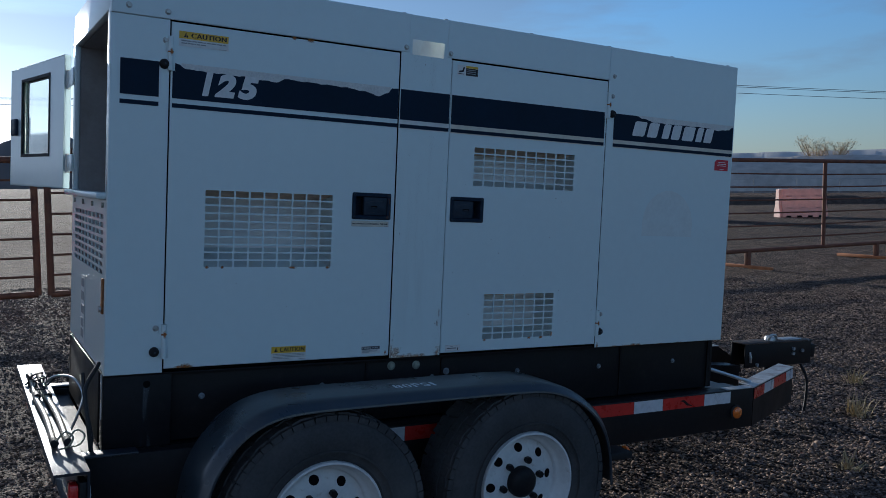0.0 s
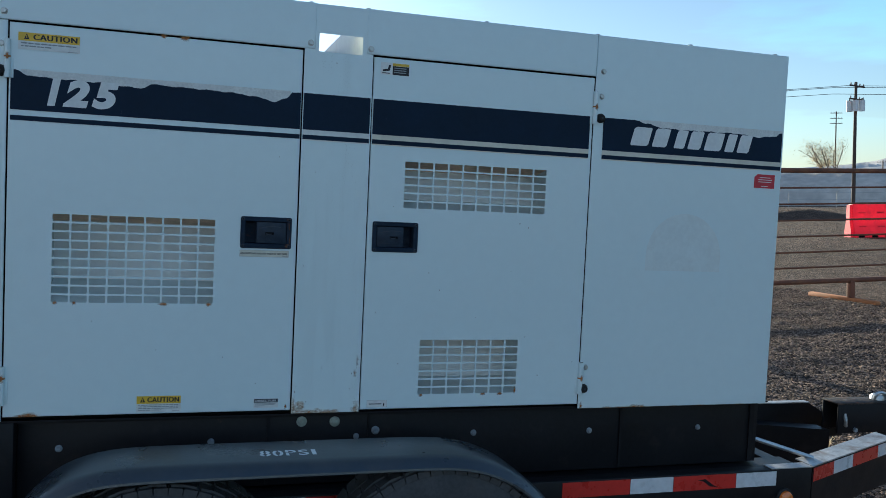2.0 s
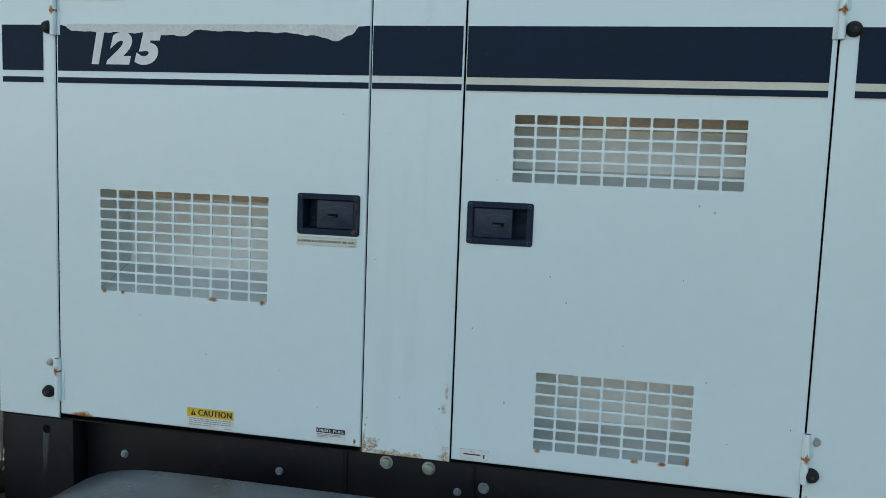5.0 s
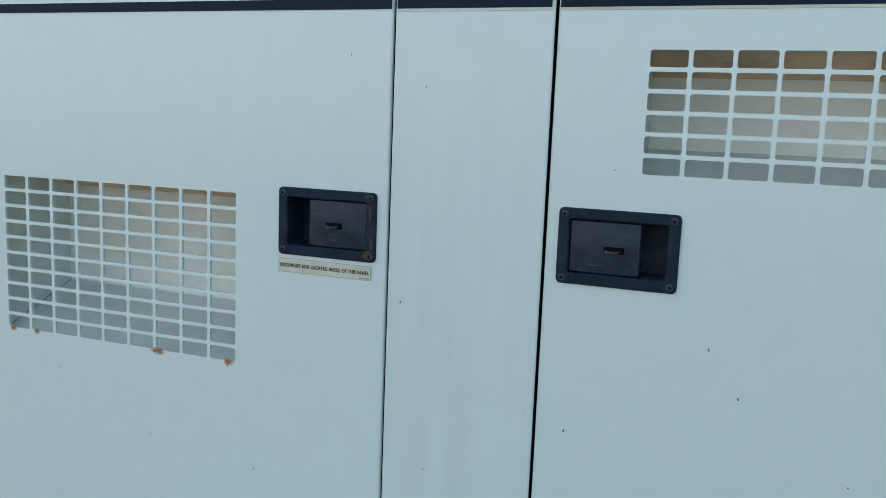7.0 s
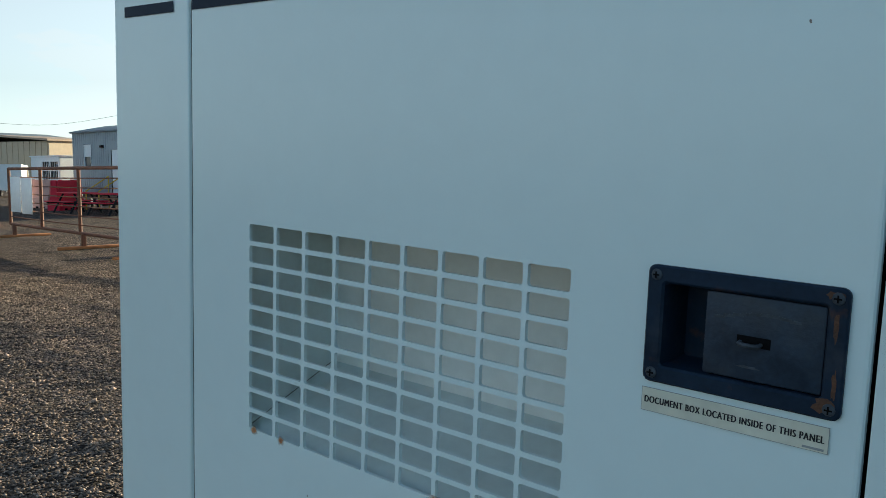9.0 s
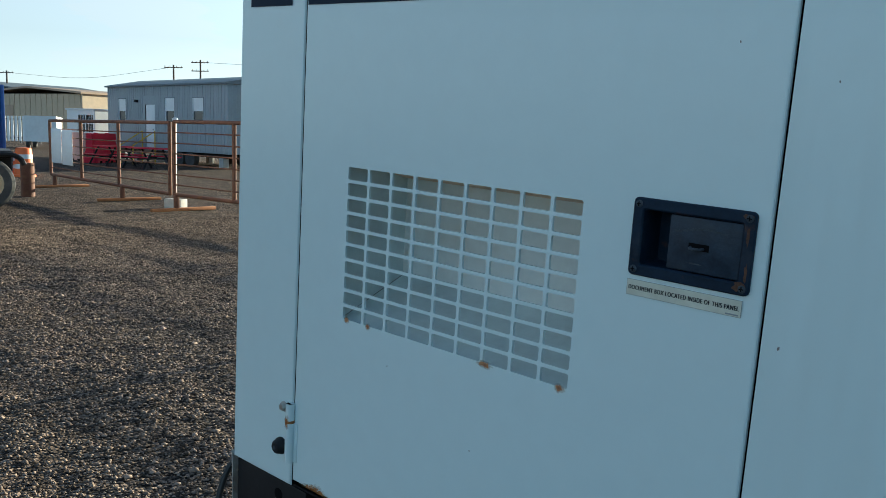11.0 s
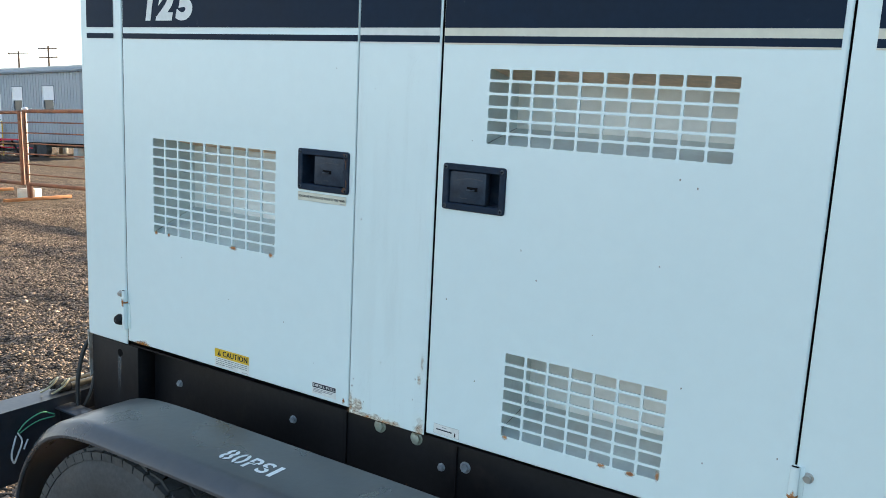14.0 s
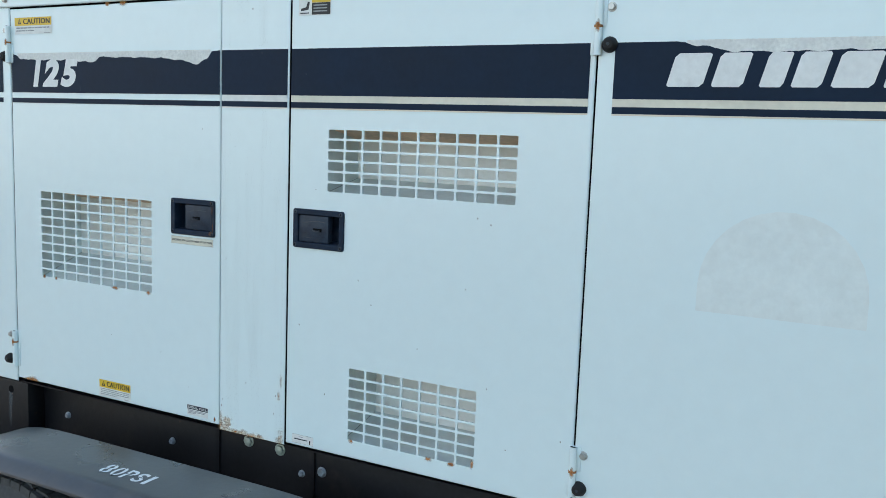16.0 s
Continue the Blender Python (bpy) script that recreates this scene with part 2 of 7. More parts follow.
LATCH_RUST = surf("latch_rust", (0.085, 0.040, 0.022), 0.8, var=0.35, var_scale=60, grain=0.2, grain_scale=400, bump=0.3, bump_scale=200)
STAIN = surf("ghost_patch", (0.71, 0.768, 0.752), 0.5, var=0.04, var_scale=12, grain=0.03, spots=(((0.60, 0.63, 0.60), 20, 0.5, 0.8, 0.4),))
YELLOW = surf("label_yellow", (0.72, 0.47, 0.03), 0.45, var=0.08, var_scale=30, grain=0.04)
LABEL = surf("label_paper", (0.72, 0.73, 0.70), 0.5, var=0.06, var_scale=30, grain=0.05)
CREAM = surf("label_cream", (0.66, 0.64, 0.53), 0.5, var=0.06, var_scale=30, grain=0.05)
INK = surf("ink", (0.010, 0.010, 0.013), 0.5, var=0.1)
INK_GREY = surf("ink_grey", (0.30, 0.31, 0.31), 0.6, var=0.1)
NAVY = surf("ink_navy", (0.012, 0.018, 0.032), 0.5, var=0.1)
RED_LABEL = surf("label_red", (0.52, 0.025, 0.045), 0.45, var=0.1, var_scale=30)
TAPE_RED = surf("tape_red", (0.56, 0.035, 0.025), 0.3, var=0.1, var_scale=18, grain=0.06, coat=0.4, spots=(((0.25, 0.03, 0.02), 14, 0.6, 0.8, 0.5),))
TAPE_WHITE = surf("tape_white", (0.66, 0.68, 0.70), 0.3, var=0.08, var_scale=18, grain=0.05, coat=0.4, spots=(((0.4, 0.38, 0.35), 14, 0.58, 0.8, 0.5),))
AMBER = surf("amber_lens", (0.75, 0.19, 0.02), 0.25, var=0.1, var_scale=30, coat=0.6)
RED_LENS = surf("red_lens", (0.55, 0.012, 0.012), 0.2, var=0.1, var_scale=30, coat=0.6)
STENCIL = surf("stencil_paint", (0.86, 0.89, 0.90), 0.7, var=0.05, var_scale=60, grain=0.06, grain_scale=300, spots=(((0.12, 0.13, 0.14), 90, 0.68, 0.78, 0.6),))
GATE = surf("gate_rust", (0.155, 0.062, 0.034), 0.75, var=0.3, var_scale=5, grain=0.15, grain_scale=60, spots=(((0.24, 0.12, 0.055), 8, 0.5, 0.75, 0.7),), bump=0.15, bump_scale=60)
# rust of the gate feet, brightened to orange for the sun falling on them
FOOT = surf("sunlit_rust", (0.42, 0.175, 0.065), 0.8, var=0.25, var_scale=6, grain=0.15, bump=0.1)
RED_PLASTIC = surf("red_plastic", (0.84, 0.055, 0.105), 0.48, var=0.1, var_scale=3, grain=0.05, spots=(((0.42, 0.10, 0.09), 4, 0.55, 0.8, 0.5),), bump=0.05)
PALE_PLASTIC = surf("pale_plastic", (0.70, 0.47, 0.41), 0.55, var=0.1, var_scale=3, grain=0.05, spots=(((0.5, 0.36, 0.32), 4, 0.5, 0.8, 0.5),))
ORANGE = surf("orange_plastic", (0.78, 0.16, 0.03), 0.5, var=0.12, var_scale=4)
SIDING = surf("siding_grey", (0.36, 0.39, 0.41), 0.6, var=0.06, var_scale=0.8, grain=0.05, grain_scale=9, random_shade=0.03)
SIDING_WHITE = surf("siding_white", (0.80, 0.81, 0.81), 0.55, var=0.06, var_scale=0.8, grain=0.04, grain_scale=9)
SIDING_TAN = surf("siding_tan", (0.60, 0.465, 0.32), 0.65, var=0.07, var_scale=0.3, grain=0.05, grain_scale=3)
SIDING_BROWN = surf("siding_brown", (0.48, 0.34, 0.24), 0.65, var=0.1, var_scale=0.3)
ROOFING = surf("roofing", (0.16, 0.19, 0.21), 0.6, var=0.12, var_scale=0.5)
BLUE_BOX = surf("container_blue", (0.025, 0.085, 0.30), 0.5, var=0.14, var_scale=1.0, grain=0.06, spots=(((0.12, 0.09, 0.09), 3, 0.6, 0.8, 0.5),))
WOOD = surf("weathered_wood", (0.26, 0.17, 0.105), 0.8, var=0.25, var_scale=4, grain=0.2, grain_scale=30, bump=0.2)
BLUE_TANK = surf("blue_tank", (0.05, 0.14, 0.34), 0.5, var=0.15, var_scale=2, grain=0.06)
POLE = surf("pole_wood", (0.085, 0.062, 0.050), 0.85, var=0.25, var_scale=2, grain=0.15)
CONCRETE = surf("concrete", (0.50, 0.48, 0.45), 0.85, var=0.12, var_scale=4, grain=0.1, bump=0.2)
WIRE = surf("wire_black", (0.02, 0.02, 0.02), 0.6, var=0.1)
GREEN_WIRE = surf("wire_green", (0.10, 0.36, 0.20), 0.5, var=0.1)
RIM_BEIGE = surf("rim_beige", (0.48, 0.38, 0.25), 0.6, var=0.15, var_scale=6)
STRAW = surf("dry_straw", (0.42, 0.33, 0.17), 0.8, var=0.25, var_scale=9, random_shade=0.1)
# leaf and twig colours raised, in place of sun shining through the crown
BUSH = surf("bush_leaves", (0.55, 0.42, 0.21), 0.85, var=0.35, var_scale=1.2)
TWIG = surf("twig", (0.24, 0.18, 0.12), 0.9, var=0.2)


def glass_material():
    m = bpy.data.materials.new("window_glass")
    m.use_nodes = True
    p = m.node_tree.nodes["Principled BSDF"]
    p.inputs["Base Color"].default_value = (0.9, 0.95, 0.93, 1)
    p.inputs["Roughness"].default_value = 0.03
    p.inputs["Transmission Weight"].default_value = 1.0
    p.inputs["IOR"].default_value = 1.45
    return m


def film_material(name, colour, amount, scale):
    """A thin uneven film: mostly clear, denser where the noise is high."""
    m = bpy.data.materials.new(name)
    m.use_nodes = True
    n, l = m.node_tree.nodes, m.node_tree.links
    p = n["Principled BSDF"]
    p.inputs["Base Color"].default_value, p.inputs["Roughness"].default_value = (*colour, 1), 0.7
    tc, mp, tx, r = n.new("ShaderNodeTexCoord"), n.new("ShaderNodeMapping"), n.new("ShaderNodeTexNoise"), n.new("ShaderNodeMapRange")
    mp.inputs["Scale"].default_value = scale
    tx.inputs["Scale"].default_value, tx.inputs["Detail"].default_value = 1.0, 6
    r.inputs["From Min"].default_value, r.inputs["From Max"].default_value, r.inputs["To Max"].default_value = 0.48, 0.72, amount
    l.new(tc.outputs["Object"], mp.inputs["Vector"])
    l.new(mp.outputs["Vector"], tx.inputs["Vector"])
    l.new(tx.outputs["Fac"], r.inputs["Value"])
    l.new(r.outputs["Result"], p.inputs["Alpha"])
    return m


def rust_film():
    """Rust that is dark and dense where the mesh's fade is high and thins out to an orange stain."""
    m = bpy.data.materials.new("rust_film")
    m.use_nodes = True
    n, l = m.node_tree.nodes, m.node_tree.links
    p = n["Principled BSDF"]
    p.inputs["Roughness"].default_value = 0.9
    p.inputs["Specular IOR Level"].default_value = 0.2
    tc, fine, at = n.new("ShaderNodeTexCoord"), n.new("ShaderNodeTexNoise"), n.new("ShaderNodeAttribute")
    at.attribute_name = "fade"
    fine.inputs["Scale"].default_value, fine.inputs["Detail"].default_value, fine.inputs["Roughness"].default_value = 110, 6, 0.7
    l.new(tc.outputs["Object"], fine.inputs["Vector"])
    mul, ramp, r = n.new("ShaderNodeMath"), n.new("ShaderNodeValToRGB"), n.new("ShaderNodeMapRange")
    mul.operation = "MULTIPLY_ADD"
    mul.inputs[1].default_value = 1.5
    shift = n.new("ShaderNodeMath")
    shift.inputs[1].default_value = -0.75
    l.new(at.outputs["Fac"], shift.inputs[0])
    l.new(fine.outputs["Fac"], mul.inputs[0])
    l.new(shift.outputs[0], mul.inputs[2])
    e = ramp.color_ramp.elements
    e[0].position, e[0].color = 0.25, (0.68, 0.46, 0.22, 1)
    e[1].position, e[1].color = 1.0, (0.20, 0.065, 0.022, 1)
    mid = e.new(0.70)
    mid.color = (0.55, 0.23, 0.055, 1)
    r.inputs["From Min"].default_value, r.inputs["From Max"].default_value, r.inputs["To Max"].default_value = 0.10, 1.0, 0.85
    l.new(mul.outputs[0], ramp.inputs["Fac"])
    l.new(mul.outputs[0], r.inputs["Value"])
    l.new(ramp.outputs["Color"], p.inputs["Base Color"])
    fall, cut = n.new("ShaderNodeMath"), n.new("ShaderNodeMapRange")
    fall.operation = "MULTIPLY"
    cut.inputs["From Max"].default_value = 0.25
    l.new(at.outputs["Fac"], cut.inputs["Value"])
    l.new(r.outputs["Result"], fall.inputs[0])
    l.new(cut.outputs["Result"], fall.inputs[1])
    l.new(fall.outputs[0], p.inputs["Alpha"])
    return m


RUST_FILM = rust_film()
GLASS = glass_material()
STREAK_FILM = film_material("pale_streak", (0.20, 0.22, 0.24), 0.35, (70, 70, 5.0))
GRIME = film_material("grime_film", (0.45, 0.38, 0.28), 0.045, (24, 24, 2.0))
DARK_GLASS = surf("dark_glass", (0.035, 0.045, 0.055), 0.12, var=0.1, var_scale=1.0, rough_var=0.02)


def gravel_material():
    """Crushed gravel: stones of several greys and browns, with tan drifts of dust and darker patches."""
    m = bpy.data.materials.new("gravel")
    m.use_nodes = True
    n, l = m.node_tree.nodes, m.node_tree.links
    p = n["Principled BSDF"]
    p.inputs["Roughness"].default_value = 0.95
    p.inputs["Specular IOR Level"].default_value = 0.12
    tc = n.new("ShaderNodeTexCoord")
    vor = n.new("ShaderNodeTexVoronoi")
    vor.inputs["Scale"].default_value = 62
    vor2 = n.new("ShaderNodeTexVoronoi")
    vor2.inputs["Scale"].default_value = 15
    big = n.new("ShaderNodeTexNoise")
    big.inputs["Scale"].default_value, big.inputs["Detail"].default_value = 0.35, 6
    mid = n.new("ShaderNodeTexNoise")
    mid.inputs["Scale"].default_value, mid.inputs["Detail"].default_value = 2.6, 6
    stretch = n.new("ShaderNodeMapping")
    stretch.inputs["Scale"].default_value = (0.45, 1.3, 1)
    l.new(tc.outputs["Object"], stretch.inputs["Vector"])
    l.new(stretch.outputs["Vector"], big.inputs["Vector"])
    for t in (vor, vor2, mid):
        l.new(tc.outputs["Object"], t.inputs["Vector"])
    sep = n.new("ShaderNodeSeparateColor")
    l.new(vor.outputs["Color"], sep.inputs["Color"])
    ramp = n.new("ShaderNodeValToRGB")
    e = ramp.color_ramp.elements
    e[0].position, e[0].color = 0.0, (0.012, 0.009, 0.0075, 1)
    e[1].position, e[1].color = 1.0, (0.50, 0.370, 0.288, 1)
    k = ramp.color_ramp.elements.new(0.55)
    k.color = (0.073, 0.057, 0.049, 1)
    l.new(sep.outputs["Red"], ramp.inputs["Fac"])
    mixa = n.new("ShaderNodeMix")
    mixa.data_type = "RGBA"
    mixa.inputs["B"].default_value = (0.182, 0.130, 0.092, 1)
    r = n.new("ShaderNodeMapRange")
    r.inputs["From Min"].default_value, r.inputs["From Max"].default_value, r.inputs["To Max"].default_value = 0.45, 0.7, 0.6
    l.new(big.outputs["Fac"], r.inputs["Value"])
    l.new(r.outputs["Result"], mixa.inputs["Factor"])
    l.new(ramp.outputs["Color"], mixa.inputs["A"])
    mixb = n.new("ShaderNodeMix")
    mixb.data_type, mixb.blend_type = "RGBA", "MULTIPLY"
    r2 = n.new("ShaderNodeMapRange")
    r2.inputs["From Min"].default_value, r2.inputs["From Max"].default_value = 0.3, 0.7
    r2.inputs["To Min"].default_value, r2.inputs["To Max"].default_value = 0.5, 1.1
    l.new(mid.outputs["Fac"], r2.inputs["Value"])
    mixb.inputs["Factor"].default_value = 1.0
    l.new(mixa.outputs["Result"], mixb.inputs["A"])
    l.new(r2.outputs["Result"], mixb.inputs["B"])
    l.new(mixb.outputs["Result"], p.inputs["Base Color"])
    b1 = n.new("ShaderNodeBump")
    b1.inputs["Strength"].default_value, b1.inputs["Distance"].default_value = 1.0, 0.03
    l.new(vor.outputs["Distance"], b1.inputs["Height"])
    b1.invert = True
    b2 = n.new("ShaderNodeBump")
    b2.inputs["Strength"].default_value, b2.inputs["Distance"].default_value = 0.8, 0.04
    b2.invert = True
    l.new(vor2.outputs["Distance"], b2.inputs["Height"])
    l.new(b2.outputs["Normal"], b1.inputs["Normal"])
    l.new(b1.outputs["Normal"], p.inputs["Normal"])
    return m


GRAVEL = gravel_material()


def stone_material():
    m = surf("loose_stones", (0.182, 0.139, 0.111), 0.95, var=0.15, var_scale=3, grain=0.15, spec=0.12)
    n, l = m.node_tree.nodes, m.node_tree.links
    geo = n.new("ShaderNodeNewGeometry")
    hsv = [x for x in n if x.type == "HUE_SAT"][0]
    r = n.new("ShaderNodeMapRange")
    r.inputs["To Min"].default_value, r.inputs["To Max"].default_value = 0.25, 2.1
    l.new(geo.outputs["Random Per Island"], r.inputs["Value"])
    l.new(r.outputs["Result"], hsv.inputs["Value"])
    return m


STONES = stone_material()
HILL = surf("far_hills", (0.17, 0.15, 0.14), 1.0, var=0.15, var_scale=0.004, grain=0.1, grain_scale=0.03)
# haze over the farthest ridges is painted in as a pale base colour
HILL_HAZE = surf("haze_pale_hills", (0.60, 0.59, 0.57), 1.0, var=0.1, var_scale=0.003)
# dry grass, its colour paled to carry the haze in front of the bank
BERM = surf("hazy_grass_bank", (0.50, 0.47, 0.43), 1.0, var=0.2, var_scale=0.05, grain=0.15, grain_scale=0.6)


def let_light_through(m, share):
    """Thin moulded plastic: part of the light passes the wall."""
    n, l = m.node_tree.nodes, m.node_tree.links
    p, out = n["Principled BSDF"], n["Material Output"]
    tr, mix = n.new("ShaderNodeBsdfTranslucent"), n.new("ShaderNodeMixShader")
    l.new(p.inputs["Base Color"].links[0].from_socket, tr.inputs["Color"])
    mix.inputs[0].default_value = share
    l.new(p.outputs[0], mix.inputs[1])
    l.new(tr.outputs[0], mix.inputs[2])
    l.new(mix.outputs[0], out.inputs["Surface"])


let_light_through(RED_PLASTIC, 0.5)
let_light_through(PALE_PLASTIC, 0.4)


# ---- mesh tools ----
class Shape:
    """Collects geometry with several materials, and becomes one mesh object."""

    def __init__(self):
        self.v, self.f, self.k, self.mats, self.fade = [], [], [], [], {}

    def add(self, verts, faces, mat, m=None):
        base = len(self.v)
        self.v += [tuple(m @ Vector(p)) if m else tuple(p) for p in verts]
        if mat not in self.mats:
            self.mats.append(mat)
        i = self.mats.index(mat)
        self.f += [tuple(base + j for j in f) for f in faces]
        self.k += [i] * len(faces)
        return self

    def box(self, x0, x1, y0, y1, z0, z1, mat, r=0.0, seg=2, m=None):
        x0, x1, y0, y1, z0, z1 = min(x0, x1), max(x0, x1), min(y0, y1), max(y0, y1), min(z0, z1), max(z0, z1)
        if not r:
            c = [(x, y, z) for x in (x0, x1) for y in (y0, y1) for z in (z0, z1)]
            return self.add(c, [(0, 1, 3, 2), (4, 6, 7, 5), (0, 4, 5, 1), (2, 3, 7, 6), (0, 2, 6, 4), (1, 5, 7, 3)], mat, m)
        bm = bmesh.new()
        bmesh.ops.create_cube(bm, size=1.0, matrix=Matrix.Translation(((x0 + x1) / 2, (y0 + y1) / 2, (z0 + z1) / 2)) @ Matrix.Diagonal((x1 - x0, y1 - y0, z1 - z0, 1)))
        bmesh.ops.bevel(bm, geom=bm.edges[:], offset=min(r, 0.45 * min(x1 - x0, y1 - y0, z1 - z0)), segments=seg, affect="EDGES", profile=0.5)
        self.bm(bm, mat, m)
        return self

    def bm(self, bm, mat, m=None):
        bm.verts.index_update()
        self.add([v.co[:] for v in bm.verts], [tuple(v.index for v in f.verts) for f in bm.faces], mat, m)
        bm.free()
        return self

    def cyl(self, a, b, r, mat, seg=14, r2=None, m=None):
        a, b = Vector(a), Vector(b)
        r2 = r if r2 is None else r2
        q = (b - a).to_track_quat("Z", "Y")
        ring = [q @ Vector((math.cos(2 * math.pi * i / seg), math.sin(2 * math.pi * i / seg), 0)) for i in range(seg)]
        vs = [a + r * p for p in ring] + [b + r2 * p for p in ring]
        fs = [(i, (i + 1) % seg, seg + (i + 1) % seg, seg + i) for i in range(seg)] + [tuple(range(seg))[::-1], tuple(range(seg, 2 * seg))]
        return self.add(vs, fs, mat, m)

    def lathe(self, at, axis, profile, mat, seg=24, m=None, caps=True):
        """profile: (radius, height along the axis) from bottom to top."""
        at, q = Vector(at), Vector(axis).to_track_quat("Z", "Y")
        vs, fs, rows = [], [], len(profile)
        for r, h in profile:
            vs += [at + q @ Vector((r * math.cos(2 * math.pi * i / seg), r * math.sin(2 * math.pi * i / seg), h)) for i in range(seg)]
        for j in range(rows - 1):
            fs += [(j * seg + i, j * seg + (i + 1) % seg, (j + 1) * seg + (i + 1) % seg, (j + 1) * seg + i) for i in range(seg)]
        if caps:
            fs += [tuple(range(seg))[::-1], tuple(range((rows - 1) * seg, rows * seg))]
        return self.add(vs, fs, mat, m)

    def tube(self, pts, r, mat, seg=8, smooth=0, m=None):
        pts = [Vector(p) for p in pts]
        if smooth:
            full, ext = [], [2 * pts[0] - pts[1], *pts, 2 * pts[-1] - pts[-2]]
            for i in range(1, len(ext) - 2):
                p0, p1, p2, p3 = ext[i - 1:i + 3]
                for s in range(smooth):
                    u = s / smooth
                    full.append(0.5 * (2 * p1 + (p2 - p0) * u + (2 * p0 - 5 * p1 + 4 * p2 - p3) * u * u + (3 * p1 - p0 - 3 * p2 + p3) * u ** 3))
            pts = full + [pts[-1]]
        n = len(pts)
        way = [(pts[min(i + 1, n - 1)] - pts[max(i - 1, 0)]).normalized() for i in range(n)]
        side = way[0].orthogonal().normalized()
        vs, fs = [], []
        for i in range(n):
            side = (side - way[i] * side.dot(way[i])).normalized()
            up = way[i].cross(side)
            vs += [pts[i] + r * (math.cos(2 * math.pi * j / seg) * side + math.sin(2 * math.pi * j / seg) * up) for j in range(seg)]
        for i in range(n - 1):
            fs += [(i * seg + j, i * seg + (j + 1) % seg, (i + 1) * seg + (j + 1) % seg, (i + 1) * seg + j) for j in range(seg)]
        fs += [tuple(range(seg))[::-1], tuple(range((n - 1) * seg, n * seg))]
        return self.add(vs, fs, mat, m)

    def prism(self, outline, push, mat, m=None):
        """A flat outline pushed along a vector."""
        n, push = len(outline), Vector(push)
        a = [Vector(p) for p in outline]
        vs = a + [p + push for p in a]
        fs = [tuple(range(n)), tuple(range(n, 2 * n))[::-1]] + [(i, n + i, n + (i + 1) % n, (i + 1) % n) for i in range(n)]
        return self.add(vs, fs, mat, m)

    def ring(self, x0, x1, z0, z1, t, y0, y1, mat, m=None):
        """A rectangular frame of width t in a wall that faces -y."""
        a, b = [(x0, z0), (x1, z0), (x1, z1), (x0, z1)], [(x0 + t, z0 + t), (x1 - t, z0 + t), (x1 - t, z1 - t), (x0 + t, z1 - t)]
        vs = [(p, y, q) for y in (y0, y1) for loop in (a, b) for p, q in loop]
        fs = []
        for i in range(4):
            j = (i + 1) % 4
            fs += [(i, j, 4 + j, 4 + i), (8 + i, 12 + i, 12 + j, 8 + j), (i, 8 + i, 8 + j, j), (4 + i, 4 + j, 12 + j, 12 + i)]
        return self.add(vs, fs, mat, m)

    def face(self, pts, mat, m=None):
        return self.add(pts, [tuple(range(len(pts)))], mat, m)

    def plate(self, x0, x1, z0, z1, mat, y=0.0, thick=0.0025, depth=0.03, r=0.006, holes=(), m=None, black_sides=()):
        """A folded sheet-metal panel that faces -y, with rectangular holes and a rounded, turned-back edge.
        The last argument lists the sides (0 below, 1 right, 2 above, 3 left) whose turned-back edge is black: the gap's
        shade put into colour, and rubber at the door opening."""
        xs = sorted({x0 + r, x1 - r, *[h[0] for h in holes], *[h[1] for h in holes]})
        zs = sorted({z0 + r, z1 - r, *[h[2] for h in holes], *[h[3] for h in holes]})
        vs, fs = [], []
        for i in range(len(xs) - 1):
            for j in range(len(zs) - 1):
                cx, cz = (xs[i] + xs[i + 1]) / 2, (zs[j] + zs[j + 1]) / 2
                if any(h[0] < cx < h[1] and h[2] < cz < h[3] for h in holes):
                    continue
                k = len(vs)
                vs += [(xs[i], y, zs[j]), (xs[i + 1], y, zs[j]), (xs[i + 1], y, zs[j + 1]), (xs[i], y, zs[j + 1])]
                fs.append((k, k + 1, k + 2, k + 3))
        for hx0, hx1, hz0, hz1 in holes:
            k = len(vs)
            c = [(hx0, hz0), (hx1, hz0), (hx1, hz1), (hx0, hz1)]
            vs += [(p, y, q) for p, q in c] + [(p, y + thick, q) for p, q in c]
            fs += [(k + i, k + 4 + i, k + 4 + (i + 1) % 4, k + (i + 1) % 4) for i in range(4)]
        k = len(vs)
        rings = [(r - r * math.sin(a), y + r * (1 - math.cos(a))) for a in (0, 0.5, 1.0, math.pi / 2)] + [(0.0, y + depth)]
        for inset, yy in rings:
            vs += [(x0 + inset, yy, z0 + inset), (x1 - inset, yy, z0 + inset), (x1 - inset, yy, z1 - inset), (x0 + inset, yy, z1 - inset)]
        last = len(rings) - 2
        for j in range(len(rings) - 1):
            fs += [(k + 4 * j + i, k + 4 * j + (i + 1) % 4, k + 4 * j + 4 + (i + 1) % 4, k + 4 * j + 4 + i) for i in range(4) if j < last or i not in black_sides]
        self.add(vs, fs, mat, m)
        if black_sides:
            self.add(vs[k + 4 * last:], [(i, (i + 1) % 4, 4 + (i + 1) % 4, 4 + i) for i in black_sides], GAP, m)
        return self

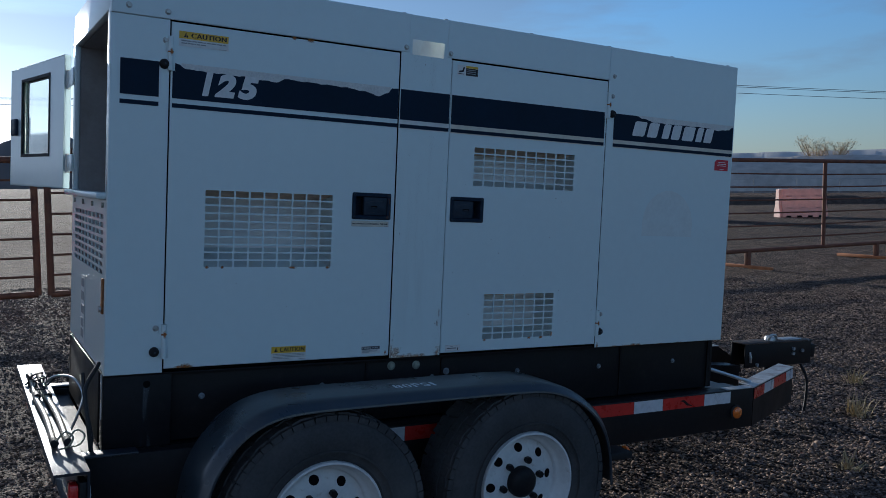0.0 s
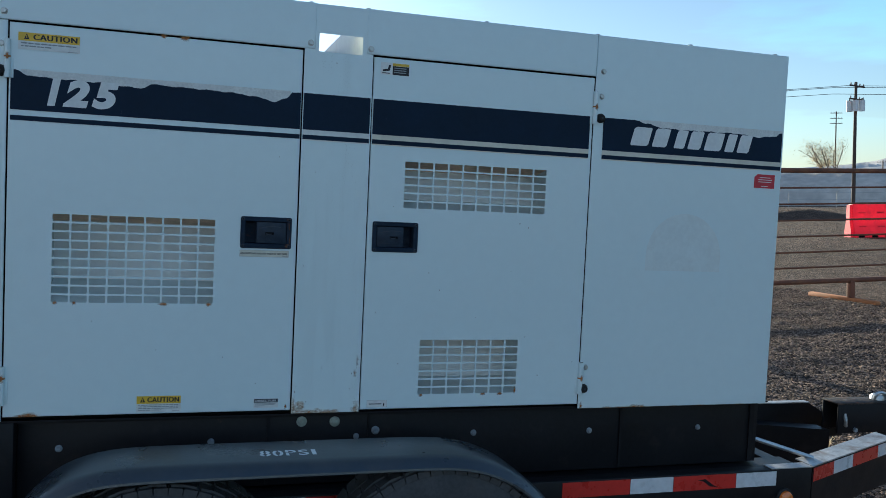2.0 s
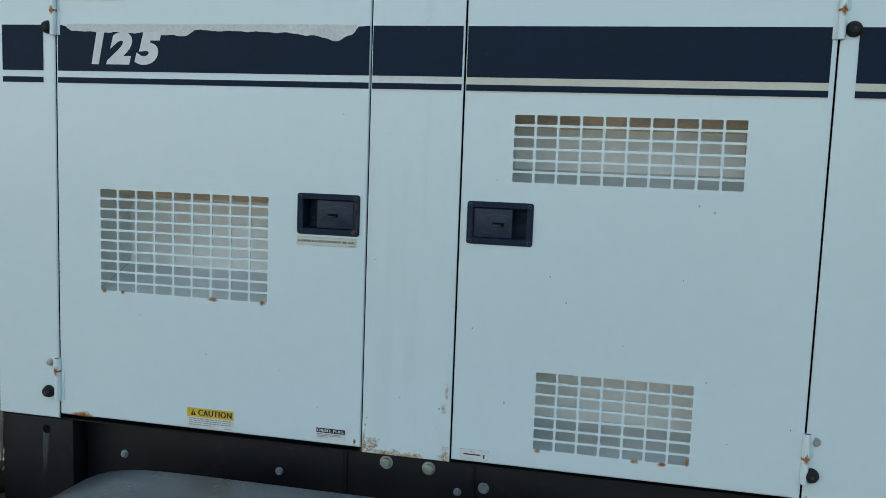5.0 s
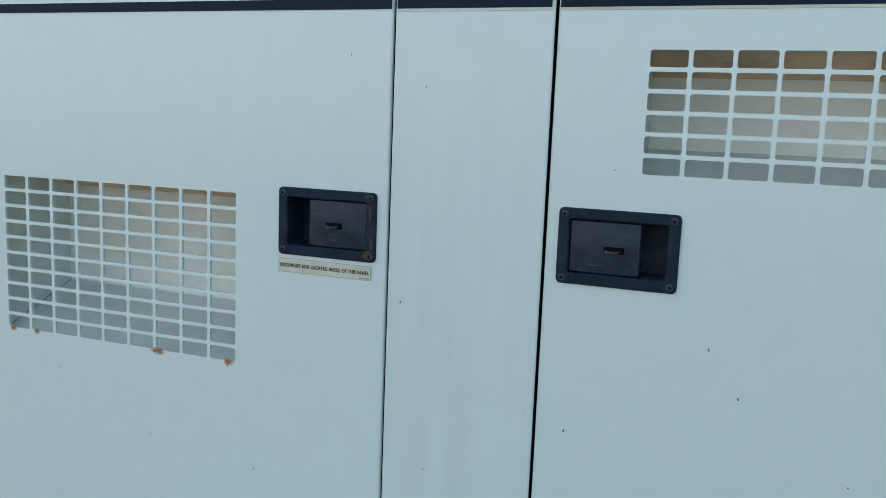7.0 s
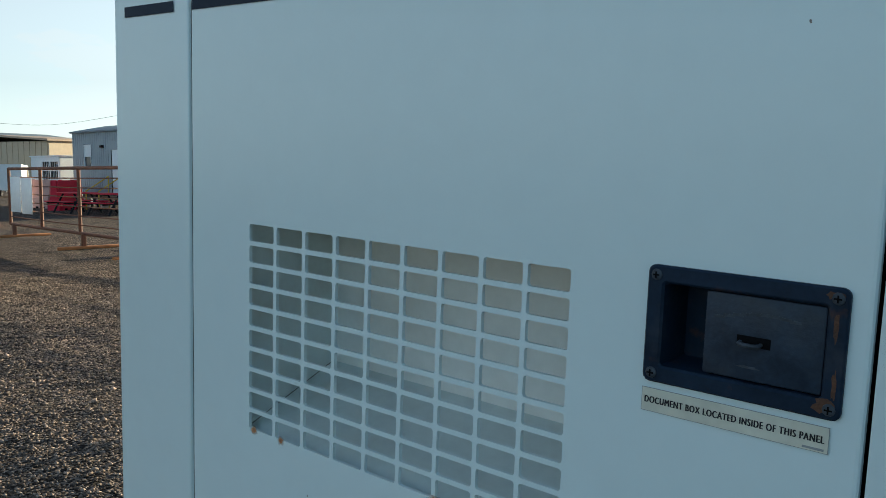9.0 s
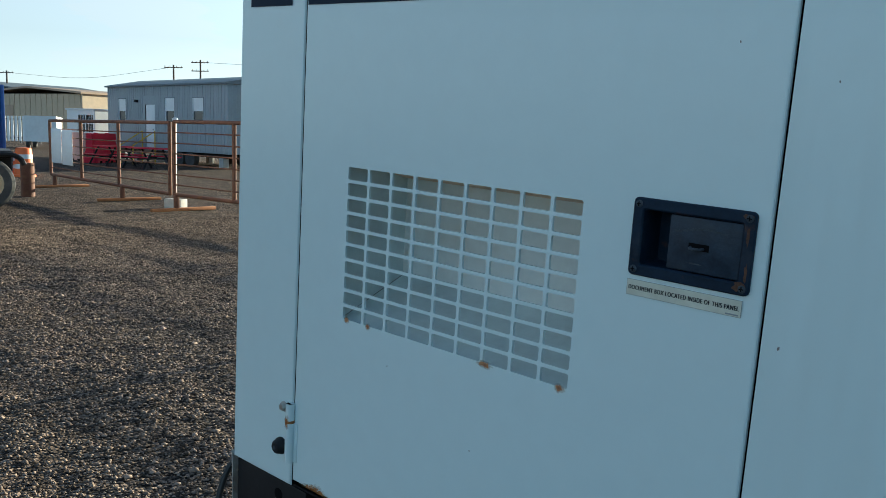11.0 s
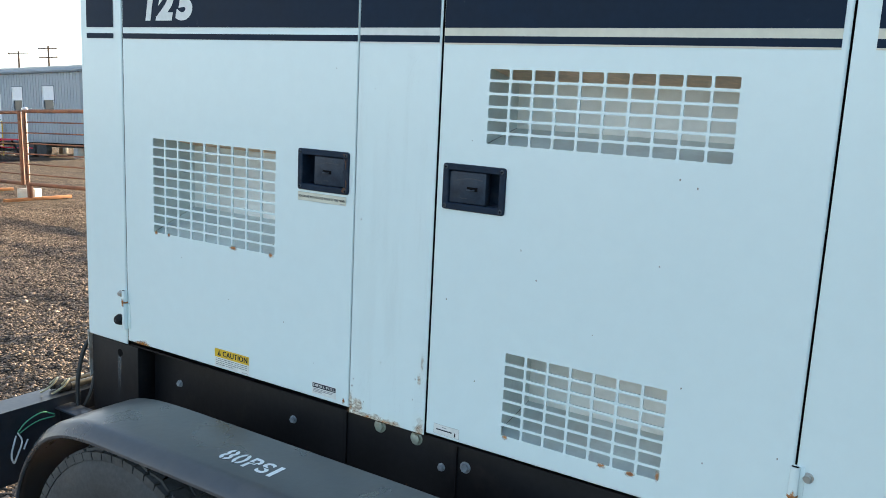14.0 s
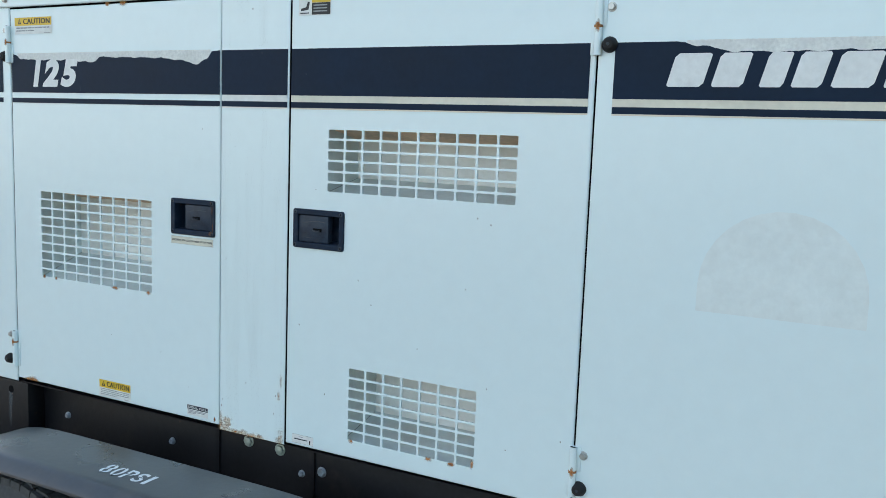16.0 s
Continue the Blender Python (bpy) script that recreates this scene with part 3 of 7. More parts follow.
    def grille(self, x0, x1, z0, z1, cols, rows, bar, mat, y=0.0, thick=0.0045, r=0.0027, m=None):
        """Punched slots with rounded corners, to fill a hole of a plate."""
        px, pz = (x1 - x0) / cols, (z1 - z0) / rows
        for i in range(cols):
            for j in range(rows):
                a0, a1, b0, b1 = x0 + i * px, x0 + (i + 1) * px, z0 + j * pz, z0 + (j + 1) * pz
                h0, h1, g0, g1 = a0 + bar / 2, a1 - bar / 2, b0 + bar / 2, b1 - bar / 2
                inner = []
                for cx, cz, start in ((h0 + r, g0 + r, 180), (h1 - r, g0 + r, 270), (h1 - r, g1 - r, 0), (h0 + r, g1 - r, 90)):
                    inner += [(cx + r * math.cos(radians(start + a)), cz + r * math.sin(radians(start + a))) for a in (0, 45, 90)]
                outer = [(a0, b0), (a1, b0), (a1, b1), (a0, b1)]
                vs = [(p, y, q) for p, q in outer] + [(p, y, q) for p, q in inner] + [(p, y + thick, q) for p, q in inner]
                fs = []
                for c in range(4):
                    s = 4 + 3 * c
                    fs += [(c, s + 1, s), (c, s + 2, s + 1), (c, (c + 1) % 4, 4 + (3 * c + 3) % 12, s + 2)]
                fs += [(4 + q, 4 + (q + 1) % 12, 16 + (q + 1) % 12, 16 + q) for q in range(12)]
                self.add(vs, fs, mat, m)
        return self

    def text(self, body, x0, x1, z0, z1, mat, y=0.0, shear=0.0, weight=0.0, m=None, bold=0.0, spacing=1.0):
        """Letters fitted into a rectangle of a wall that faces -y; bold: how far each stroke is widened to both sides."""
        c = bpy.data.curves.new("letters", "FONT")
        c.body, c.shear, c.offset, c.resolution_u, c.space_character = body, shear, weight, 6, spacing
        ob = bpy.data.objects.new("letters", c)
        me = bpy.data.meshes.new_from_object(ob)
        co = np.array([v.co[:2] for v in me.vertices])
        lo, hi = co.min(0), co.max(0)
        vs = [(x0 + (p[0] - lo[0]) / (hi[0] - lo[0]) * (x1 - x0), y, z0 + (p[1] - lo[1]) / (hi[1] - lo[1]) * (z1 - z0)) for p in co]
        for k in ((0.0,) if not bold else (-bold, 0.0, bold)):
            self.add([(p[0] + k, p[1] - 0.00003 * (k > 0) + 0.00003 * (k < 0), p[2]) for p in vs], [tuple(q.vertices) for q in me.polygons], mat, m)
        bpy.data.objects.remove(ob)
        bpy.data.curves.remove(c)
        bpy.data.meshes.remove(me)
        return self

    def weld(self, near=2e-5):
        """Joins corners that lie in one place."""
        seen, to, vs = {}, [], []
        for p in self.v:
            key = tuple(round(c / near) for c in p)
            if key not in seen:
                seen[key] = len(vs)
                vs.append(p)
            to.append(seen[key])
        self.v = vs
        self.f = [tuple(to[i] for i in f) for f in self.f]
        return self

    def out(self, name, parent=None, label="", category="", group="", kind="", sharp=38, at=None):
        me = bpy.data.meshes.new(name)
        me.from_pydata(self.v, [], self.f)
        for mat in self.mats:
            me.materials.append(mat)
        me.polygons.foreach_set("material_index", self.k)
        if self.fade:
            me.attributes.new("fade", "FLOAT", "POINT").data.foreach_set("value", [self.fade.get(i, 0.0) for i in range(len(self.v))])
        me.polygons.foreach_set("use_smooth", [True] * len(self.f))
        me.set_sharp_from_angle(angle=radians(sharp))
        me.update()
        ob = new(name, me)
        if parent:
            ob.parent = parent
        if at:
            ob.matrix_basis = at
        return tagged(ob, label, category, group, kind)


def thing(name, label, category, at=None, group="", kind=""):
    ob = new(name)
    ob.empty_display_size = 0.1
    if at:
        ob.matrix_basis = at
    return tagged(ob, label, category, group, kind)


def ragged(x0, x1, top, drops, steps, rough, seed):
    """The torn upper edge of a film strip: points from x0 to x1 below top, by the drops (x, depth)."""
    rng, pts = random.Random(seed), []
    for i in range(steps + 1):
        x = x0 + (x1 - x0) * i / steps
        d = 0.0
        for (xa, da), (xb, db) in zip(drops, drops[1:]):
            if xa <= x <= xb:
                u = (x - xa) / (xb - xa)
                d = da + (db - da) * u * u * (3 - 2 * u)
        if d > 0.002:
            d = max(0.0005, d + rng.uniform(-rough, rough) + 0.0012 * math.sin(x * 83) + 0.0006 * math.sin(x * 171))
        pts.append((x, top - d))
    return pts


def blot(shape, x, z, rx, rz, mat, y, seed, n=14):
    """A small flat stain of uneven outline on a wall that faces -y."""
    rng = random.Random(seed)
    pts = []
    for i in range(n):
        k = rng.uniform(0.55, 1.1)
        pts.append((x + rx * k * math.cos(2 * math.pi * i / n), y, z + rz * k * math.sin(2 * math.pi * i / n)))
    return shape.face(pts, mat)


def rust_patch(shape, x, z, rx, rz, y, seed, floor=0.0, strength=1.0):
    """A patch of rust, dense in its middle and fading out; nothing of it hangs below the floor."""
    rng, n = random.Random(seed), 18
    base = len(shape.v)
    vs, fade = [(x, y, max(z, floor))], [strength]
    for k, f in ((0.45, 0.72), (0.75, 0.36), (1.0, 0.0)):
        for i in range(n):
            a, w = 2 * math.pi * i / n, k * rng.uniform(0.75, 1.15)
            vs.append((x + (1.7 * rx + 0.004) * w * math.cos(a), y, max(floor, z + (2.1 * rz + 0.006) * w * math.sin(a))))
            fade.append(f * strength)
    fs = [(0, 1 + i, 1 + (i + 1) % n) for i in range(n)]
    fs += [(1 + n * k + i, 1 + n * k + n + i, 1 + n * k + n + (i + 1) % n, 1 + n * k + (i + 1) % n) for k in (0, 1) for i in range(n)]
    shape.add(vs, fs, RUST_FILM)
    shape.fade.update({base + i: f for i, f in enumerate(fade)})


# ---- ground and distance ----
def ground_height(x, y):
    return 0.022 * noise.noise((x * 0.5, y * 0.5, 3.0)) + 0.014 * noise.noise((x * 1.9, y * 1.9, 7.0)) + 0.011 * noise.noise((x * 4.3, y * 4.3, 1.0)) + 0.008 * noise.noise((x * 9.5, y * 9.5, 2.0))


def spaced(lo, hi, step, far):
    mid = list(np.arange(lo, hi + 1e-6, step))
    a, d = [], step
    p = hi
    while p < far:
        d *= 1.35
        p += d
        a.append(p)
    b, d, p = [], step, lo
    while p > -far:
        d *= 1.35
        p -= d
        b.append(p)
    return b[::-1] + mid + a


def build_ground():
    xs, ys = spaced(-13, 10, 0.048, 4000), spaced(-4.5, 9, 0.048, 4000)
    nx, ny = len(xs), len(ys)
    vs = []
    for y in ys:
        for x in xs:
            fade = max(0.0, 1 - max(0.0, math.hypot(x, y) - 40) / 30)
            vs.append((x, y, ground_height(x, y) * fade if fade else 0.0))
    fs = [(j * nx + i, j * nx + i + 1, (j + 1) * nx + i + 1, (j + 1) * nx + i) for j in range(ny - 1) for i in range(nx - 1)]
    s = Shape()
    s.add(vs, fs, GRAVEL)
    return s.out("ground", label="dark brown crushed gravel yard with tyre ruts", category="ground", kind="structure", sharp=180)


def build_stones():
    """Loose stones: jittered eight-sided lumps, thicker where the camera looks over them."""
    rng = np.random.default_rng(5)
    octa = np.array([(1, 0, 0), (0, 1, 0), (-1, 0, 0), (0, -1, 0), (0, 0, 1), (0, 0, -1)], float)
    tri = np.array([(0, 1, 4), (1, 2, 4), (2, 3, 4), (3, 0, 4), (1, 0, 5), (2, 1, 5), (3, 2, 5), (0, 3, 5)])
    n = 290000
    half = n // 2
    x = np.concatenate([rng.uniform(-11, 0.3, half), rng.uniform(0.0, 10, n - half)])
    y = np.concatenate([-1.0 + 11.0 * rng.random(half) ** 1.2, -0.6 + 11.0 * rng.random(n - half) ** 1.2])
    size = 0.0048 + 0.0080 * rng.random(n) ** 2 + 0.008 * (rng.random(n) > 0.978)
    z = np.array([ground_height(p, q) for p, q in zip(x.tolist(), y.tolist())]) + 0.22 * size
    k = octa[None] * rng.uniform(0.7, 1.35, (n, 6, 1)) + rng.uniform(-0.28, 0.28, (n, 6, 3))
    k *= size[:, None, None] * rng.uniform((0.8, 0.8, 0.5), (1.35, 1.35, 0.9), (n, 3))[:, None, :]
    a = rng.uniform(0, 2 * math.pi, n)
    c, d = np.cos(a)[:, None], np.sin(a)[:, None]
    co = np.stack([k[..., 0] * c - k[..., 1] * d + x[:, None], k[..., 0] * d + k[..., 1] * c + y[:, None], k[..., 2] + z[:, None]], -1).reshape(-1, 3)
    fs = (tri[None] + 6 * np.arange(n)[:, None, None]).reshape(-1)
    me = bpy.data.meshes.new("loose_stones")
    me.vertices.add(len(co))
    me.vertices.foreach_set("co", co.astype(np.float32).ravel())
    me.loops.add(len(fs))
    me.loops.foreach_set("vertex_index", fs.astype(np.int32))
    me.polygons.add(len(fs) // 3)
    me.polygons.foreach_set("loop_start", np.arange(0, len(fs), 3, dtype=np.int32))
    me.materials.append(STONES)
    me.update(calc_edges=True)
    return tagged(new("loose_stones", me), "loose grey and brown gravel stones on the ground", "gravel", kind="stuff")


def build_hills(name, az0, az1, dist, profile, mat, seed, label):
    """A long ridge between two compass angles; profile gives height at a share of its length."""
    n, vs, fs = 160, [], []
    for i in range(n + 1):
        u = i / n
        a = radians(az0 + (az1 - az0) * u)
        h = profile(u) * (1 + 0.05 * noise.noise((u * 30, seed, 0)) + 0.03 * noise.noise((u * 110, seed, 4)))
        for k, (d, hh) in enumerate(((1.0, -8.0), (1.04, 0.55 * h), (1.09, h), (1.25, 0.4 * h), (1.4, -8))):
            w = 1 + 0.01 * noise.noise((u * 60, k, seed))
            vs.append((dist * d * w * math.sin(a), dist * d * w * math.cos(a), hh))
    for i in range(n):
        for k in range(4):
            fs.append((i * 5 + k, (i + 1) * 5 + k, (i + 1) * 5 + k + 1, i * 5 + k + 1))
    s = Shape()
    s.add(vs, fs, mat)
    return s.out(name, label=label, category="hills", kind="structure", sharp=180)


build_ground()
build_stones()
build_hills("backdrop", -30, 12, 900, lambda u: 34 + 23 * math.exp(-((u - 0.60) / (0.16 if u < 0.60 else 0.062)) ** 2) + 24 * math.exp(-((u - 0.83) / 0.07) ** 2), HILL, 2.0, "dark flat-topped hill under a low sun")
# these two ridges get their haze from the paled material alone
build_hills("backdrop_far_ridge", 10, 80, 2600, lambda u: 92 + 26 * math.exp(-((u - 0.503) / (0.035 if u < 0.503 else 0.017)) ** 2) + 12 * math.exp(-((u - 0.72) / 0.05) ** 2), HILL_HAZE, 5.0, "hazy blue distant ridge")
build_hills("backdrop_low_hills", 8, 85, 1300, lambda u: 44 + 3 * math.sin(u * 11 + 1) + 5 * u, HILL_HAZE, 8.0, "low hazy brown hills at the horizon")
build_hills("backdrop_bank", 14, 85, 150, lambda u: 6.0 + 0.2 * math.sin(u * 11 + 1), BERM, 9.0, "long grey-brown bank of dry grass behind the far fence, paled for haze")
build_hills("backdrop_west_hills", -120, -28, 1600, lambda u: 14 + 6 * math.sin(u * 9), HILL, 11.0, "low brown rise at the horizon")


# ---- the generator's housing ----
L, W, ZB, ZT = 2.80, 0.945, 0.905, 2.20   # length, width, bottom and top of the sheet-metal housing
gen = thing("generator", "white sheet-metal mobile diesel generator with peeling black stripe, on a trailer", "generator", TRAILER)


def stripes(shape, x0, x1, drops=(), seed=1, y=-0.0012):
    """The black band and the thin stripe under it; drops give the torn upper edge."""
    top = 1.920
    if drops:
        edge = ragged(x0, x1, top, drops, 150, 0.0005, seed)
        zs = [(p, 1.807, q) for p, q in edge]
        vs = [(p, y, a) for p, a, b in zs] + [(p, y, b) for p, a, b in zs]
        n = len(zs)
        shape.add(vs, [(i, i + 1, n + i + 1, n + i) for i in range(n - 1)], BAND)
        # the film's torn backing above the band
        rng = random.Random(seed + 5)
        strip_pts = [(p, b, top + 0.002 + rng.uniform(0, 0.0008)) for (p, a, b) in zs if top - b > 0.003]
        vs = [(p, y + 0.0004, b) for p, b, c in strip_pts] + [(p, y + 0.0004 - 0.0012 * (i % 3 == 0), c) for i, (p, b, c) in enumerate(strip_pts)]
        n = len(strip_pts)
        gap = (x1 - x0) / 150 * 1.5
        shape.add(vs, [(i, i + 1, n + i + 1, n + i) for i in range(n - 1) if strip_pts[i + 1][0] - strip_pts[i][0] < gap], PEEL)
    else:
        shape.face([(x0, y, 1.807), (x1, y, 1.807), (x1, y, top), (x0, y, top)], BAND)
    shape.face([(x0, y, 1.777), (x1, y, 1.777), (x1, y, 1.791), (x0, y, 1.791)], BAND)
    if x0 > 0.5:
        shape.face([(x0, y + 0.0003, 1.791), (x1, y + 0.0003, 1.791), (x1, y + 0.0003, 1.807), (x0, y + 0.0003, 1.807)], PIN if x0 > 1.2 else PIN_PALE)
        shape.face([(x0, y + 0.0003, 1.7735), (x1, y + 0.0003, 1.7735), (x1, y + 0.0003, 1.777), (x0, y + 0.0003, 1.777)], PIN if x0 > 1.2 else PIN_PALE)
    return shape


def bolt(shape, x, z, r=0.009, y=0.0, mat=None, m=None):
    mat = mat or STEEL
    shape.lathe((x, y + 0.001, z), (0, -1, 0), [(r * 1.4, 0), (r * 1.4, 0.0015), (r * 1.3, 0.0022), (r, 0.0022)], mat, 18, m)
    shape.lathe((x, y + 0.001, z), (0, -1, 0), [(r * 1.06, 0.002), (r * 1.06, 0.0075), (r * 0.9, 0.0088), (0.0, 0.0090)], mat, 6, m)


# fixed panels of the near side
s = Shape()
s.plate(0.0, 0.1815, ZB, 2.058, WHITE, r=0.004, black_sides=(0, 1))
corner_panel = s.out("corner_panel", gen, "white corner panel with a piece of black stripe")
stripes(Shape(), 0.03, 0.149).out("stripe", corner_panel, "black vinyl stripe, faded")
s = Shape()
s.plate(1.0160, 1.2338, ZB + 0.003, ZT - 0.001, WHITE, y=-0.002, r=0.0025, depth=0.05, black_sides=(0, 1, 3), holes=[(1.060, 1.198, 2.052, 2.109)])
centre_post = s.out("centre_post", gen, "white post between the doors, rusty at the foot")
stripes(Shape(), 1.0185, 1.2297, y=-0.0032).out("stripe", centre_post, "black vinyl stripe, faded")
s = Shape()
s.plate(2.0180, L, ZB - 0.007, ZT, WHITE, r=0.004, black_sides=(0, 3))
front_panel = s.out("side_panel", gen, "white side panel with torn black stripe")
stripes(Shape(), 2.054, 2.792, [(2.054, 0), (2.175, 0.0), (2.22, 0.008), (2.28, 0.020), (2.36, 0.022), (2.50, 0.020), (2.60, 0.019), (2.66, 0.024), (2.695, 0.028), (2.735, 0.020), (2.765, 0.018), (2.780, 0.008), (2.792, 0.006)], 21).out("stripe", front_panel, "torn black vinyl stripe")
# roof skirt with the opening of the lifting well
for x0, x1 in ((0.0, 1.0495), (1.2115, 2.0155)):
    Shape().plate(x0, x1, 2.0575, ZT, WHITE, y=-0.0045, r=0.004, depth=0.05, black_sides=(0,)).out("roof_skirt", gen, "white roof edge panel beside the slot of the lifting well")
s = Shape()
s.box(0.01, 1.04, 0.03, W, ZT - 0.012, ZT - 0.001, WHITE, 0.004)
s.box(1.222, L - 0.01, 0.03, W, ZT - 0.012, ZT - 0.001, WHITE, 0.004)
s.box(1.04, 1.222, W - 0.06, W, ZT - 0.012, ZT - 0.002, WHITE)
s.box(1.050, 1.058, 0.004, W - 0.06, 2.046, ZT - 0.002, CREAM_IN)
s.box(1.206, 1.214, 0.004, W - 0.06, 2.046, ZT - 0.002, CREAM_IN)
s.box(1.058, 1.206, 0.004, W - 0.06, 2.044, 2.0515, CREAM_IN)
for k, (x, y) in enumerate(((1.085, 0.02), (1.105, 0.035), (1.12, 0.018), (1.135, 0.03), (1.16, 0.024))):
    s.lathe((x, y, 2.0513), (0, 0, 1), [(0.006 + 0.001 * k, 0), (0.004, 0.003), (0.001, 0.004)], RUST, 7)
s.box(1.058, 1.206, W - 0.08, W - 0.06, 2.066, ZT - 0.002, CREAM_IN)
s.out("roof", gen, "white flat roof with a sunken lifting well")
for x in (0.18, 0.62, 1.036, 1.218, 1.62, 2.03, 2.40, 2.76):
    Shape().lathe((x, 0.03, ZT - 0.002), (0, 0, 1), [(0.012, 0), (0.012, 0.003), (0.008, 0.003), (0.008, 0.009), (0.005, 0.011)], STEEL, 10).out("roof_bolt", gen)
# front end, far side, floor and lining
s = Shape()
s.box(L - 0.03, L - 0.002, 0.03, W, ZB - 0.005, ZT - 0.002, WHITE, 0.006)
s.out("end_panel", gen, "plain white front end panel")
s = Shape()
s.box(0.012, L - 0.03, W - 0.02, W, ZB, ZT - 0.014, WHITE, 0.006)
s.out("far_side_panel", gen, "plain white far side panel")
# black frame behind the door gaps, so that they stay dark
s = Shape()
s.box(0.012, L - 0.03, 0.05, W - 0.02, ZB - 0.02, ZB - 0.004, BLACK)
for x0, x1 in ((0.172, 0.212), (0.985, 1.030), (1.222, 1.262), (1.985, 2.035)):
    s.box(x0, x1, 0.036, 0.062, ZB, 2.056, GAP)
for z0, z1 in ((0.905, 0.935), (2.03, 2.0575)):
    s.box(0.212, 0.985, 0.036, 0.062, z0, z1, GAP)
    s.box(1.262, 1.985, 0.036, 0.062, z0, z1, GAP)
s.out("inner_frame", gen, "black inner door frame with rubber edge, darkening the gaps")


# ---- the doors with their grilles, latches and labels ----
def latch(x0, x1, z0, z1, paddle_right, parent, seed):
    """A recessed paddle latch: screwed rim, tray, paddle with a padlock eye."""
    s, b, y, deep = Shape(), 0.0145, -0.0045, 0.040
    i0, i1, k0, k1 = x0 + b, x1 - b, z0 + b, z1 - b

    def loop(inset, r):
        pts = []
        for cx, cz, start in ((x0 + inset + r, z0 + inset + r, 180), (x1 - inset - r, z0 + inset + r, 270), (x1 - inset - r, z1 - inset - r, 0), (x0 + inset + r, z1 - inset - r, 90)):
            pts += [(cx + r * math.cos(radians(start + a)), cz + r * math.sin(radians(start + a))) for a in (0, 30, 60, 90)]
        return pts

    rows = [(loop(0, 0.006), 0.0), (loop(0, 0.006), y + 0.0015), (loop(0.0015, 0.005), y), (loop(b - 0.002, 0.004), y), (loop(b, 0.003), y + 0.002), (loop(b + 0.002, 0.003), deep)]
    vs = [(p, yy, q) for row, yy in rows for p, q in row]
    fs = [(16 * j + i, 16 * j + (i + 1) % 16, 16 * j + 16 + (i + 1) % 16, 16 * j + 16 + i) for j in range(len(rows) - 1) for i in range(16)]
    fs.append(tuple(range(16 * (len(rows) - 1), 16 * len(rows))))
    s.add(vs, fs, LATCH)
    body = s.out("latch", parent, "black recessed paddle latch with rust at the screws", sharp=25)
    s = Shape()
    p0, p1 = (i0 + 0.27 * (i1 - i0), i1 - 0.001) if paddle_right else (i0 + 0.001, i0 + 0.73 * (i1 - i0))
    s.box(p0, p1, 0.000, 0.020, k0 + 0.0012, k1 - 0.0012, PADDLE, 0.0022, 2)
    lo, hi = (p0 + 0.012, p1 - 0.022) if paddle_right else (p0 + 0.016, p1 - 0.012)
    # scuffs worn into the paddle by the padlock
    for i in range(9):
        u = i / 8
        a0 = lo + (hi - lo) * u
        s.box(a0 - 0.0042, a0 + 0.0042, -0.00012, 0.0006, k1 - 0.0205 + 0.006 * math.sin(u * 2.4) - 0.0012, k1 - 0.0205 + 0.006 * math.sin(u * 2.4) + 0.0012, LATCH_WORN)
    blot(s, (p0 + p1) / 2 - 0.01, k0 + 0.012, 0.012, 0.0016, LATCH_WORN, -0.0001, seed + 3)
    cx, cz = (p0 + p1) / 2 + (-0.006 if paddle_right else 0.012), (k0 + k1) / 2 - 0.002
    s.box(cx - 0.013, cx + 0.013, -0.0006, 0.0005, cz - 0.0042, cz + 0.0042, GAP, 0.0004)
    s.tube([(cx - 0.010, 0.003, cz - 0.001), (cx - 0.009, -0.005, cz - 0.002), (cx + 0.004, -0.006, cz - 0.002), (cx + 0.006, 0.003, cz - 0.001)], 0.0019, LATCH_WORN, 6, 4)
    for sx, sz in ((x0 + 0.008, z0 + 0.008), (x1 - 0.008, z0 + 0.008), (x1 - 0.008, z1 - 0.008), (x0 + 0.008, z1 - 0.008)):
        s.lathe((sx, y + 0.0005, sz), (0, -1, 0), [(0.0050, 0), (0.0046, 0.0015), (0.003, 0.0025)], LATCH_WORN, 10)
        s.box(sx - 0.0028, sx + 0.0028, y - 0.0024, y - 0.0019, sz - 0.0006, sz + 0.0006, GAP)
        s.box(sx - 0.0006, sx + 0.0006, y - 0.0025, y - 0.0020, sz - 0.0028, sz + 0.0028, GAP)
    rng = random.Random(seed)
    if seed == 4:
        blot(s, x1 - 0.0075, (z0 + z1) / 2 + 0.020, 0.0022, 0.016, LATCH_RUST, y - 0.0003, seed)
        blot(s, x1 - 0.012, z0 + 0.010, 0.009, 0.006, LATCH_RUST, y - 0.0003, seed + 1)
        blot(s, x1 - 0.010, z1 - 0.006, 0.007, 0.004, LATCH_RUST, y - 0.0003, seed + 2)
        blot(s, x1 - 0.006, z0 + 0.026, 0.0022, 0.014, LATCH_RUST, y - 0.0003, seed + 5)
    s.out("latch_paddle", parent, "black latch paddle with a padlock eye")
    return body


